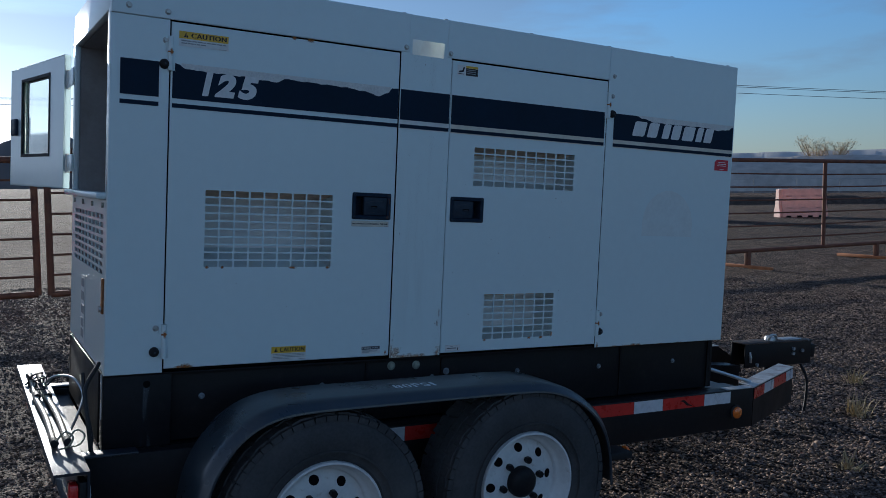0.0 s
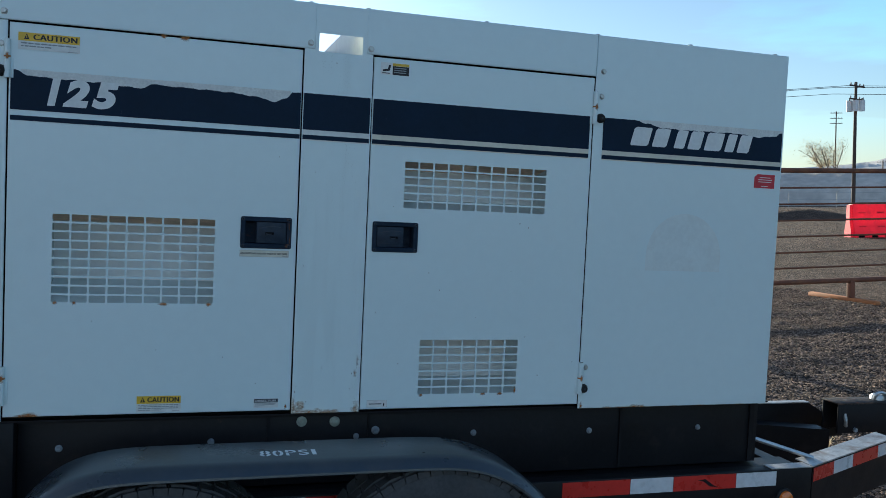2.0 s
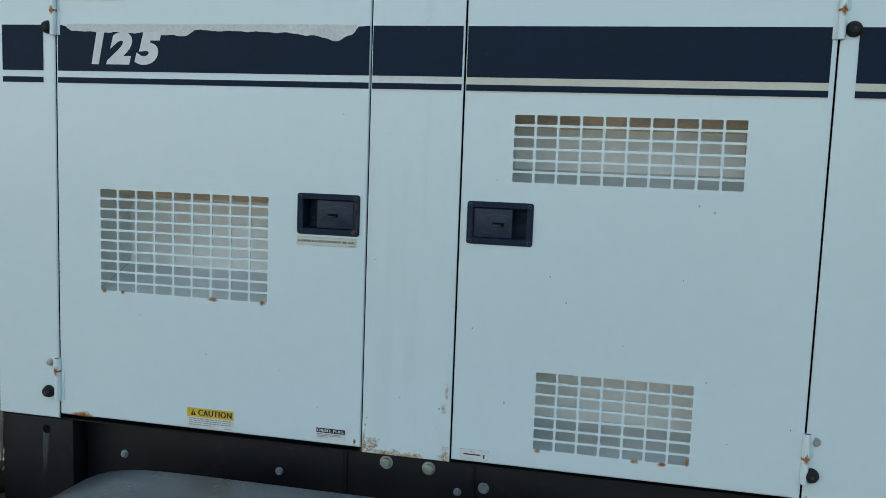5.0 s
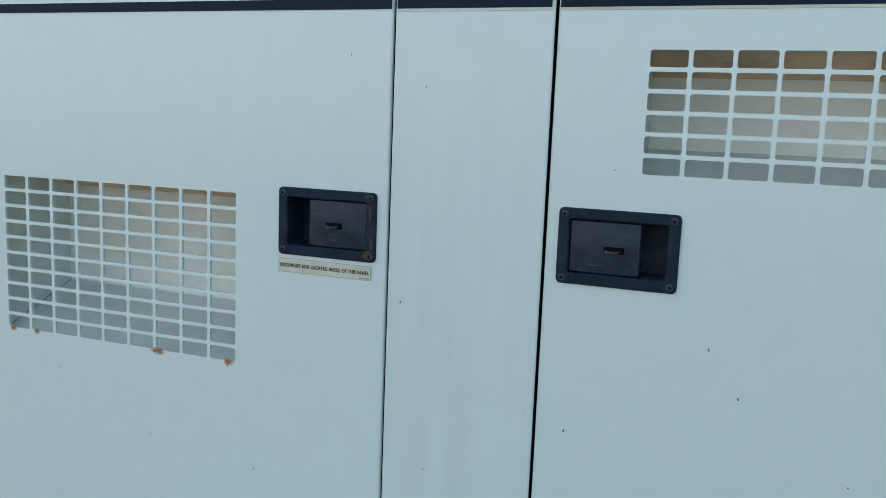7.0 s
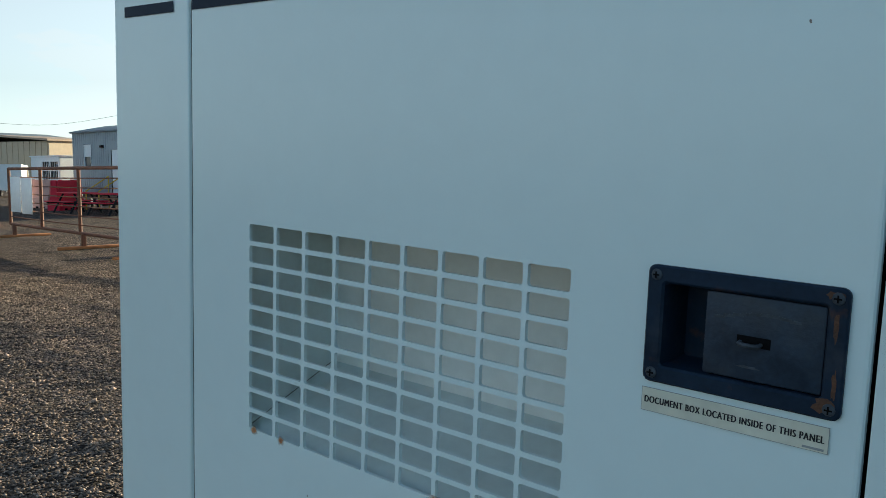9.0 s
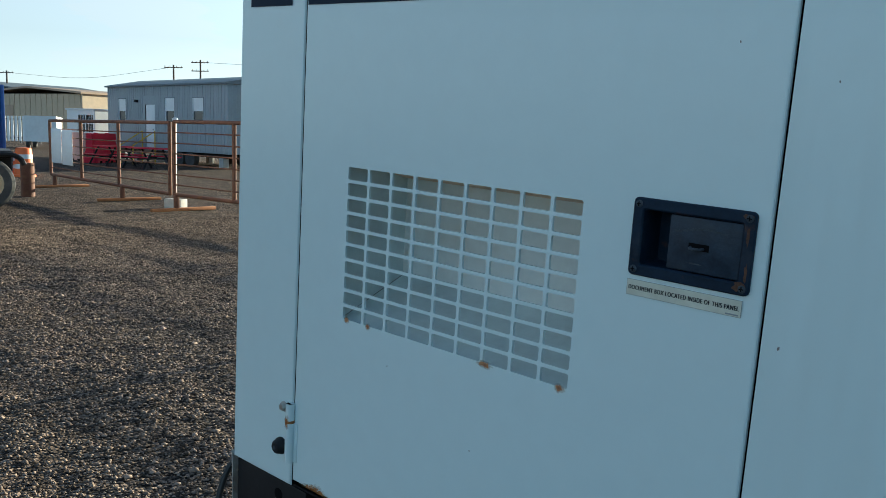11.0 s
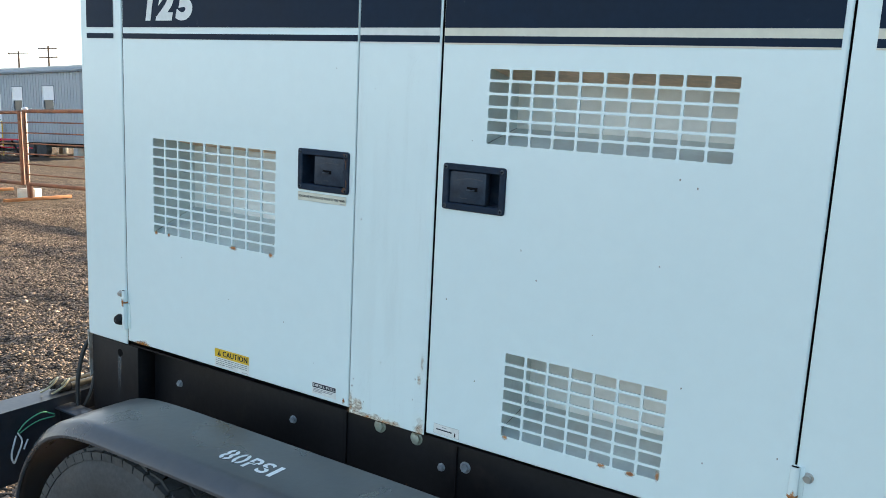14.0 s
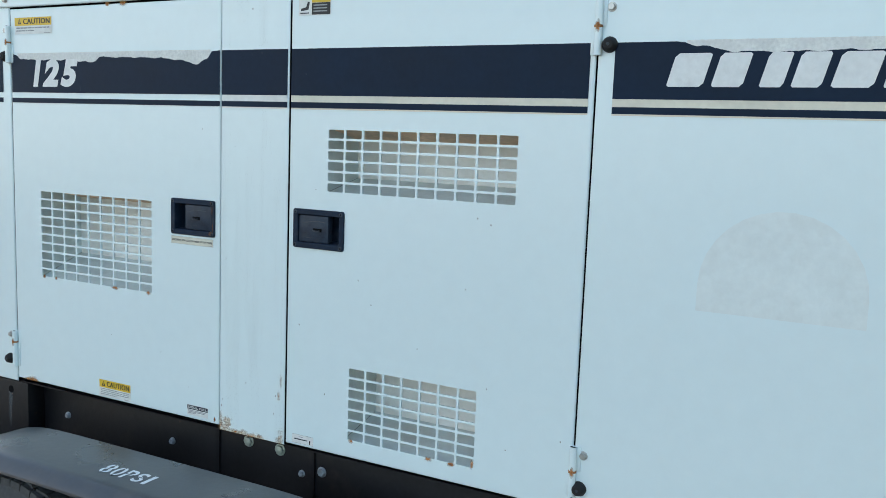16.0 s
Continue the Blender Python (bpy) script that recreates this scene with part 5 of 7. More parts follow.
for z in (1.80, 1.72):
    s = Shape()
    s.box(0.002, 0.05, 0.058, 0.072, z - 0.022, z + 0.022, BRASS, 0.003)
    s.cyl((0.03, 0.072, z), (0.03, 0.16, z), 0.006, STEEL, 8)
    s.box(0.02, 0.045, 0.16, 0.172, z - 0.02, z + 0.02, STEEL, 0.003)
    s.out("catch", gen, "small bright door catch at the control recess")

# black skid base under the housing
s = Shape()
s.box(0.0, 0.215, 0.010, 0.075, 0.655, ZB - 0.006, BLACK, 0.004)
s.box(0.215, L + 0.02, 0.068, 0.12, 0.655, ZB - 0.006, BLACK, 0.003)
s.box(0.0, L + 0.02, 0.012, 0.120, ZB - 0.0055, ZB - 0.001, BLACK)
s.box(0.0, 0.06, 0.12, W - 0.02, 0.655, ZB - 0.006, BLACK, 0.004)
s.box(L - 0.04, L + 0.02, 0.12, W - 0.02, 0.655, ZB - 0.006, BLACK, 0.004)
s.box(0.0, L + 0.02, W - 0.08, W - 0.02, 0.655, ZB - 0.006, BLACK, 0.004)
s.box(0.2, L, 0.12, W - 0.08, 0.66, 0.68, BLACK)
for x0, x1 in ((0.948, 0.958), (2.222, 2.232), (2.78, 2.80), (1.280, 1.286)):
    s.box(x0, x1, 0.062, 0.068, 0.658, ZB - 0.008, BLACK)
skid = s.out("skid_base", gen, "black steel skid base with bolt heads")
for x, z, r in ((1.06, 0.863, 0.0122), (1.169, 0.860, 0.0122), (1.243, 0.808, 0.0072), (1.308, 0.826, 0.0100), (0.330, 0.802, 0.0078), (0.775, 0.806, 0.0078), (1.657, 0.806, 0.0078), (2.102, 0.799, 0.0078), (2.555, 0.797, 0.0075)):
    s = Shape()
    bolt(s, x, z, r, 0.067, BOLT_GREEN if r > 0.012 else BOLT)
    s.out("bolt", skid)


# ---- the engine bay behind the second door ----
def fins(shape, x0, x1, y0, y1, z0, z1, count, mat):
    """Upright ribs on a casting."""
    for i in range(count):
        x = x0 + (x1 - x0) * (i + 0.5) / count
        shape.box(x - 0.006, x + 0.006, y0, y1, z0, z1, mat, 0.003)


engine = thing("diesel_engine", "tan painted diesel engine with hoses and filters in the housing", "engine", TRAILER)
s = Shape()
s.box(0.86, 1.60, 0.44, 0.84, 1.17, 1.60, TAN, 0.02)
s.box(1.22, 1.36, 0.41, 0.45, 1.40, 1.56, TAN, 0.012)
s.box(1.38, 1.56, 0.405, 0.45, 1.38, 1.50, TAN, 0.014)
s.box(1.38, 1.58, 0.395, 0.45, 1.24, 1.33, TAN, 0.016)
s.box(0.90, 1.20, 0.41, 0.45, 1.25, 1.50, TAN, 0.014)
fins(s, 1.22, 1.58, 0.43, 0.445, 1.51, 1.59, 5, TAN)
for x, z in ((1.41, 1.31), (1.47, 1.26), (1.54, 1.31), (1.53, 1.25), (1.43, 1.42), (1.50, 1.48), (1.25, 1.54), (1.33, 1.43), (1.56, 1.40)):
    s.cyl((x, 0.396, z), (x, 0.380, z), 0.011, TAN, 8)
s.out("engine_block", engine, "tan cast engine block with bolted covers")
s = Shape()
s.box(0.88, 1.58, 0.46, 0.82, 1.60, 1.72, TAN, 0.02)
s.box(0.92, 1.54, 0.50, 0.78, 1.72, 1.83, TAN, 0.03, 3)
s.out("cylinder_head", engine, "tan cylinder head and rocker cover")
for i in range(5):
    s = Shape()
    s.tube([(0.98 + 0.12 * i, 0.50, 1.66), (0.98 + 0.12 * i, 0.42, 1.65), (1.0 + 0.12 * i, 0.38, 1.60), (1.0 + 0.12 * i, 0.42, 1.55)], 0.014, TAN, 7, 4)
    s.out("intake_pipe", engine, "tan cast intake pipe")
s = Shape()
s.prism([(0.90, 0.46, 1.17), (1.52, 0.46, 1.17), (1.48, 0.46, 1.05), (1.40, 0.46, 1.02), (1.05, 0.46, 1.02), (0.94, 0.46, 1.08)], (0, 0.34, 0), TAN)
for x in (0.95, 1.10, 1.25, 1.38):
    s.cyl((x, 0.46, 1.155), (x, 0.447, 1.155), 0.010, TAN, 8)
s.cyl((1.28, 0.46, 1.06), (1.28, 0.435, 1.06), 0.018, TAN, 10)
s.out("oil_sump", engine, "tan pressed oil sump")
s = Shape()
s.lathe((1.53, 0.62, 1.22), (1, 0, 0), [(0.25, 0.0), (0.26, 0.03), (0.25, 0.07), (0.18, 0.085)], TAN, 32)
s.out("flywheel_housing", engine, "tan round end housing")


def filter_can(x, y, z0, z1, r, head, label):
    s = Shape()
    s.lathe((x, y, z0), (0, 0, 1), [(r * 0.75, 0.0), (r * 0.97, 0.008), (r, 0.02), (r, z1 - z0 - 0.006), (r * 0.96, z1 - z0)], FILTER_WHITE, 28)
    can = s.out("filter_can", engine, label)
    s = Shape()
    s.lathe((x, y, z1), (0, 0, 1), [(r * 1.04, 0), (r * 1.08, 0.012), (r * 1.02, head * 0.5), (r * 0.85, head * 0.6), (r * 0.8, head)], TAN, 24)
    s.box(x - 0.02, x + 0.02, y, 0.43, z1 + 0.01, z1 + head * 0.7, TAN, 0.005)
    s.out("filter_head", can, "tan cast filter head")
    s = Shape()
    for i, (a, b) in enumerate(((0.30, 0.34), (0.42, 0.80), (0.50, 0.74))):
        z = z0 + (z1 - z0) * a
        w = 0.006 + 0.008 * (i == 1)
        t0 = -math.pi / 2 + 0.25 * (i - 1)
        c = [(x + (r + 0.0006) * math.cos(t0 + w / r * k), y + (r + 0.0006) * math.sin(t0 + w / r * k)) for k in (-1, 0, 1)]
        top = z0 + (z1 - z0) * b
        for k in range(2):
            s.face([(*c[k], z), (*c[k + 1], z), (*c[k + 1], top), (*c[k], top)], FILTER_BLUE)
    s.out("filter_print", can, "blue print on the can")


filter_can(1.275, 0.335, 1.315, 1.430, 0.045, 0.065, "pale blue and white fuel filter")
filter_can(1.352, 0.340, 1.155, 1.285, 0.050, 0.040, "pale blue and white oil filter")
s = Shape()
s.lathe((1.275, 0.335, 1.495), (0, 0, 1), [(0.034, 0), (0.036, 0.012), (0.030, 0.022)], RUBBER, 18)
s.lathe((1.22, 0.35, 1.50), (0, 0, 1), [(0.020, 0), (0.030, 0.02), (0.030, 0.035), (0.016, 0.05), (0.012, 0.08)], STEEL, 16)
s.out("fuel_pump", engine, "small bright fuel pump")
s = Shape()
s.lathe((1.385, 0.345, 1.47), (0, 0, 1), [(0.040, 0), (0.046, 0.01), (0.046, 0.10), (0.050, 0.105), (0.056, 0.135), (0.056, 0.155), (0.046, 0.160)], RUBBER, 28)
s.box(1.32, 1.345, 0.35, 0.43, 1.565, 1.60, RUBBER, 0.006)
s.box(1.425, 1.45, 0.35, 0.43, 1.565, 1.60, RUBBER, 0.006)
for x in (1.333, 1.438):
    s.cyl((x, 0.352, 1.582), (x, 0.340, 1.582), 0.011, BRASS, 8)
bowl = s.out("breather_filter", engine, "black round breather filter")
s = Shape()
c = [(1.385 + 0.0468 * math.cos(a), 0.345 + 0.0468 * math.sin(a)) for a in (-2.2, -1.9, -1.6, -1.3, -1.0)]
for k in range(4):
    s.face([(*c[k], 1.51), (*c[k + 1], 1.51), (*c[k + 1], 1.555), (*c[k], 1.555)], LABEL)
s.out("filter_label", bowl, "white label with a dark square mark")
s = Shape()
s.cyl((1.425, 0.285, 1.695), (1.535, 0.285, 1.695), 0.052, STEEL, 26)
s.cyl((1.415, 0.285, 1.695), (1.428, 0.285, 1.695), 0.045, RUBBER, 22)
for k in range(14):
    m = Matrix.Translation((1.46, 0.285, 1.695)) @ Matrix.Rotation(2 * math.pi * k / 14, 4, "X")
    s.box(-0.014, 0.012, -0.005, 0.005, 0.048, 0.0527, GAP, m=m)
s.box(1.46, 1.50, 0.29, 0.44, 1.66, 1.70, TAN, 0.01)
s.out("alternator", engine, "bright slotted alternator")
for path, r, mat, name, label in (
        ([(1.34, 0.52, 1.82), (1.37, 0.44, 1.865), (1.45, 0.40, 1.88), (1.66, 0.40, 1.92), (1.90, 0.42, 1.93)], 0.036, RUBBER, "air_hose", "thick black air hose with a bright clamp"),
        ([(1.565, 0.225, 1.95), (1.570, 0.222, 1.80), (1.575, 0.222, 1.50), (1.585, 0.225, 1.36), (1.62, 0.26, 1.31)], 0.024, RUBBER, "coolant_hose", "black braided coolant hose"),
        ([(1.62, 0.30, 1.32), (1.635, 0.24, 1.285), (1.66, 0.225, 1.21), (1.74, 0.225, 1.182), (1.89, 0.225, 1.178)], 0.030, RUBBER, "radiator_hose", "thick black lower radiator hose"),
        ([(1.315, 0.36, 1.63), (1.315, 0.34, 1.70), (1.345, 0.34, 1.735), (1.45, 0.36, 1.73)], 0.017, RUBBER, "breather_hose", "short black breather hose"),
        ([(1.425, 0.30, 1.585), (1.42, 0.275, 1.52), (1.37, 0.255, 1.445), (1.27, 0.25, 1.405), (1.10, 0.27, 1.40)], 0.013, RUBBER, "fuel_hose", "black fuel hose"),
        ([(1.20, 0.27, 1.41), (1.235, 0.25, 1.36), (1.29, 0.24, 1.18), (1.37, 0.22, 1.03), (1.47, 0.19, 0.965), (1.62, 0.18, 0.945), (1.72, 0.18, 0.93)], 0.0095, RUBBER, "drain_hose", "long thin black drain hose"),
        ([(1.14, 0.36, 1.55), (1.18, 0.36, 1.74), (1.24, 0.36, 1.79), (1.40, 0.37, 1.785), (1.50, 0.38, 1.80)], 0.012, WIRE, "wiring_harness", "black taped wiring harness"),
        ([(1.30, 0.36, 1.79), (1.36, 0.345, 1.77), (1.46, 0.34, 1.775), (1.475, 0.34, 1.73)], 0.0025, ORANGE, "orange_wire", "thin orange wire")):
    s = Shape()
    s.tube(path, r, mat, 12, 8)
    if r > 0.02:
        a, b = Vector(path[1]), Vector(path[2])
        d = (b - a).normalized()
        s.cyl(tuple(a + d * 0.02), tuple(a + d * 0.034), r * 1.06, STEEL, 18)
    s.out(name, engine, label)
s = Shape()
s.box(1.375, 1.455, 0.30, 0.44, 1.085, 1.18, BLACK, 0.014)
s.box(1.385, 1.445, 0.31, 0.43, 1.035, 1.09, BLACK, 0.004)
s.box(1.34, 1.49, 0.28, 0.46, 1.022, 1.034, BLACK, 0.003)
s.cyl((1.40, 0.30, 1.13), (1.40, 0.285, 1.13), 0.013, STEEL, 8)
s.cyl((1.475, 0.33, 1.13), (1.475, 0.315, 1.13), 0.010, STEEL, 8)
mount = s.out("engine_mount", engine, "black engine mount on a steel pedestal")
Shape().box(1.37, 1.46, 0.31, 0.43, 0.905, 1.022, BLACK, 0.004).box(1.28, 1.52, 0.22, 0.46, 0.9015, 0.9075, BLACK, 0.002).out("pedestal", engine, "black welded pedestal")
s = Shape()
s.box(1.392, 1.460, 0.4025, 0.4045, 1.412, 1.455, INK)
s.box(1.397, 1.456, 0.4015, 0.4035, 1.416, 1.442, CREAM)
s.out("data_plate", engine, "black and cream data plate")

guard = thing("radiator_guard", "white slotted sheet-metal radiator guard beside the engine", "guard", TRAILER)


def slots(x0, x1, groups):
    return [(x0, x1, z0 + (z1 - z0) * i / n, z0 + (z1 - z0) * (i + 0.58) / n) for z0, z1, n in groups for i in range(n)]


s = Shape()
s.plate(1.660, 1.910, 1.215, 1.835, WHITE, y=0.190, depth=0.05, r=0.004, holes=slots(1.670, 1.718, ((1.50, 1.825, 20), (1.225, 1.48, 16))))
s.out("front_panel", guard, "white panel with a column of slots")
s = Shape()
s.plate(1.606, 1.656, 1.42, 1.832, WHITE, y=0.205, depth=0.05, r=0.003, holes=slots(1.612, 1.650, ((1.52, 1.822, 18), (1.435, 1.50, 5))))
s.out("side_grid", guard, "white side grid with slots")
s = Shape()
s.box(1.668, 1.905, 0.262, 0.272, 1.22, 1.83, GAP)
s.box(1.915, 1.985, 0.245, 0.265, 1.19, 1.86, WHITE, 0.004)
s.out("radiator_core", guard, "dark radiator behind the guard")
for x, z in ((1.728, 1.79), (1.728, 1.61), (1.724, 1.45), (1.722, 1.25), (1.902, 1.80), (1.900, 1.62), (1.898, 1.44), (1.896, 1.24)):
    s = Shape()
    bolt(s, x, z, 0.007, 0.1895, BOLT)
    s.out("bolt", guard)
s = Shape()
s.face([(1.772, 0.1885, 1.785), (1.862, 0.1885, 1.785), (1.862, 0.1885, 1.826), (1.772, 0.1885, 1.826)], LABEL)
s.face([(1.802, 0.188, 1.788), (1.858, 0.188, 1.788), (1.858, 0.188, 1.812), (1.802, 0.188, 1.812)], INK_GREY)
s.face([(1.802, 0.188, 1.814), (1.858, 0.188, 1.814), (1.858, 0.188, 1.824), (1.802, 0.188, 1.824)], ORANGE)
s.face([(1.777, 0.188, 1.798), (1.797, 0.188, 1.790), (1.797, 0.188, 1.806), (1.785, 0.188, 1.820), (1.777, 0.188, 1.816)], INK)
s.out("fan_label", guard, "white, orange and black warning label")
s = Shape()
s.tube([(1.72, 0.20, 2.0), (1.745, 0.184, 1.86), (1.748, 0.178, 1.60), (1.744, 0.178, 1.30), (1.735, 0.178, 1.0), (1.737, 0.18, 0.925)], 0.0065, HOSE_CLEAR, 9, 8)
s.out("sight_hose", guard, "yellowed clear plastic hose")
s = Shape()
s.tube([(1.885, 0.20, 1.155), (1.82, 0.185, 1.15), (1.785, 0.18, 1.10), (1.765, 0.178, 0.99), (1.752, 0.18, 0.925)], 0.008, HOSE_CLEAR, 9, 8)
s.cyl((1.885, 0.20, 1.155), (1.925, 0.20, 1.155), 0.012, BRASS, 10)
s.box(1.897, 1.915, 0.188, 0.196, 1.16, 1.18, ORANGE, 0.002)
s.out("drain_valve", guard, "brass drain valve with an orange lever and hose")
for z in (1.79, 1.45):
    Shape().box(1.728, 1.765, 0.168, 0.189, z - 0.007, z + 0.007, RUBBER, 0.003).out("hose_clamp", guard, "black hose clamp")

tank = thing("coolant_tank", "amber translucent plastic coolant tank under the roof", "tank", TRAILER)
s = Shape()
s.box(1.395, 1.75, 0.19, 0.44, 1.950, 2.046, TANK, 0.035, 5)
s.out("tank_body", tank)
s = Shape()
for x in (1.45, 1.69):
    Shape().cyl((x, 0.24, 1.955), (x, 0.24, 1.932), 0.010, TANK, 12).out("tank_foot", tank)
s.cyl((1.565, 0.225, 1.96), (1.565, 0.225, 1.935), 0.026, STEEL, 18)
s.out("tank_outlet", tank, "tank outlet with a bright clamp")


s = Shape()
s.face([(0.118, 0.0095, 0.66), (0.150, 0.0095, 0.66), (0.145, 0.0095, 0.862), (0.124, 0.0095, 0.862)], STREAK_FILM)
s.out("run_stain", skid, "pale vertical streak below a hole", kind="stuff")
Shape().lathe((0.135, 0.0100, 0.868), (0, -1, 0), [(0.012, 0), (0.012, 0.0006), (0.010, 0.001)], GAP, 14).out("drain_hole", skid, "round dark hole")


# ---- the trailer under it ----
trailer = thing("tandem_trailer", "black steel tandem-axle trailer with white wheels and reflective tape", "trailer", TRAILER)
# added sheet: keeps the slot between rail and skid dark, hiding bright ground
Shape().box(0.0, 2.98, 0.002, 0.126, 0.636, 0.648, BLACK).out("deck_plate", trailer, "added black sheet that keeps the gap under the skid dark")
for y0, y1 in ((-0.060, 0.0), (W, W + 0.060)):
    Shape().box(-0.074, 2.985, y0, y1, 0.470, 0.662, BLACK, 0.006).out("side_rail", trailer, "black steel side rail")
for x in (-0.06, 0.5, 1.0, 1.5, 2.0, 2.5, 2.92):
    Shape().box(x, x + 0.06, 0.0, W, 0.52, 0.64, BLACK).out("cross_member", trailer)
for m, worn in ((Matrix.Identity(4), True), (Matrix.Translation((0, W, -0.06)) @ Matrix.Diagonal((1, -1, 1, 1)), False)):
    s = Shape()
    s.prism([(2.985, -0.06, 0.662), (2.985, 0.035, 0.662), (3.655, 0.335, 0.662), (3.655, 0.238, 0.662)], (0, 0, -0.19), BLACK, m)
    if worn:
        s.prism([(2.982, -0.062, 0.663), (2.982, 0.034, 0.663), (3.655, 0.336, 0.663), (3.655, 0.236, 0.663)], (0, 0, 0.005), WORN, m)
        s.prism([(2.80, -0.060, 0.6625), (2.80, -0.012, 0.6625), (2.982, -0.005, 0.6625), (2.982, -0.061, 0.6625)], (0, 0, 0.003), WORN, m)
    s.out("drawbar_arm", trailer, "black drawbar arm with a worn bare-metal top" if worn else "black drawbar arm")
s = Shape()
s.tube([(2.80, 0.10, 0.745), (3.06, 0.03, 0.668)], 0.009, GALV, 8)
s.out("brace_rod", trailer, "thin bare steel brace")
s = Shape()
s.prism([(2.83, 0.845, 0.680), (3.72, 0.845, 0.676), (3.93, 0.845, 0.565), (3.95, 0.845, 0.50), (2.83, 0.845, 0.50)], (0, 0.012, 0), BLACK)
s.prism([(2.83, 0.835, 0.681), (3.72, 0.835, 0.677), (3.72, 0.875, 0.677), (2.83, 0.875, 0.681)], (0, 0, 0.005), WORN)
s.prism([(3.93, 0.80, 0.566), (4.02, 0.80, 0.562), (4.02, 0.87, 0.562), (3.93, 0.87, 0.566)], (0, 0, 0.008), WORN)
s.out("gusset_plate", trailer, "black sloping gusset plate")
s = Shape()
s.box(3.69, 4.29, 0.60, 0.612, 0.605, 0.748, BLACK, 0.004)
s.box(3.69, 4.29, 0.70, 0.712, 0.605, 0.748, BLACK, 0.004)
s.box(3.685, 4.30, 0.596, 0.716, 0.746, 0.754, RUSTY_BLACK, 0.003)
s.box(3.80, 4.29, 0.612, 0.70, 0.62, 0.745, BLACK)
s.tube([(3.73, 0.605, 0.70), (3.73, 0.595, 0.67), (3.735, 0.598, 0.64)], 0.009, WORN, 7, 3)
for x, z in ((3.79, 0.622), (4.115, 0.705), (4.115, 0.675), (4.20, 0.69)):
    s.cyl((x, 0.601, z), (x, 0.588, z), 0.011, BOLT, 8)
s.lathe((3.965, 0.655, 0.752), (0, 0, 1), [(0.034, 0), (0.034, 0.016), (0.026, 0.028), (0.010, 0.032)], GALV, 14)
s.tube([(3.93, 0.640, 0.756), (3.935, 0.632, 0.785), (3.965, 0.630, 0.792), (3.995, 0.634, 0.780), (4.0, 0.640, 0.756)], 0.008, GALV, 7, 4)
s.box(4.05, 4.22, 0.62, 0.70, 0.754, 0.761, WORN, 0.003)
s.box(4.29, 4.36, 0.62, 0.70, 0.635, 0.72, BLACK, 0.01)
s.tube([(4.22, 0.62, 0.60), (4.24, 0.58, 0.50), (4.22, 0.57, 0.32), (4.17, 0.58, 0.16)], 0.009, BLACK, 7, 6)
s.cyl((4.10, 0.76, 0.10), (4.10, 0.76, 0.62), 0.032, BLACK, 14)
s.lathe((4.10, 0.76, 0.20), (0, 0, -1), [(0.05, -0.03), (0.08, 0.0), (0.08, 0.012)], BLACK, 16)
s.box(4.06, 4.14, 0.712, 0.76, 0.60, 0.66, BLACK)
s.out("coupler", trailer, "black coupler block with bolts, ring and jack", at=pose(0.0, 0.0, -0.021))


def tape(x0, x1, z0, z1, mat, y=-0.061, torn=False, m=None):
    s = Shape()
    s.box(x0, x1, y, y + 0.001, z0, z1, mat, m=m)
    if torn:
        s.prism([(x0 + 0.10, y - 0.0006, z0 + 0.036), (x0 + 0.13, y - 0.0006, z0 + 0.040), (x0 + 0.165, y - 0.0006, z0 + 0.016), (x0 + 0.19, y - 0.0006, z0 + 0.006), (x0 + 0.15, y - 0.0006, z0 + 0.012), (x0 + 0.125, y - 0.0006, z0 + 0.030)], (0, 0.0005, 0), BLACK)
    return s.out("reflective_tape", trailer, "red reflective tape" if mat is TAPE_RED else "white reflective tape")


for x0, x1, mat, torn in ((1.946, 2.209, TAPE_RED, False), (2.209, 2.383, TAPE_WHITE, False), (2.383, 2.646, TAPE_RED, True), (2.646, 2.823, TAPE_WHITE, False), (0.90, 1.064, TAPE_WHITE, False), (1.064, 1.33, TAPE_RED, False)):
    tape(x0 + 0.001, x1 - 0.001, 0.601, 0.655, mat, torn=torn)
drawbar = Matrix.Translation((2.985, -0.06, 0)) @ pose(0, 0, 0, 0, 0, 24.0)
for a, b, mat in ((0.005, 0.175, TAPE_RED), (0.175, 0.345, TAPE_WHITE), (0.345, 0.585, TAPE_RED), (0.585, 0.728, TAPE_WHITE)):
    tape(a + 0.001, b - 0.001, 0.606, 0.658, mat, y=-0.0025, m=drawbar)
Shape().lathe((2.861, -0.060, 0.553), (0, -1, 0), [(0.037, 0), (0.037, 0.008), (0.030, 0.012)], RUBBER, 20).lathe((2.861, -0.071, 0.553), (0, -1, 0), [(0.029, 0), (0.027, 0.008), (0.018, 0.013), (0.0, 0.015)], AMBER, 20).out("marker_lamp", trailer, "round amber marker lamp in a rubber ring")


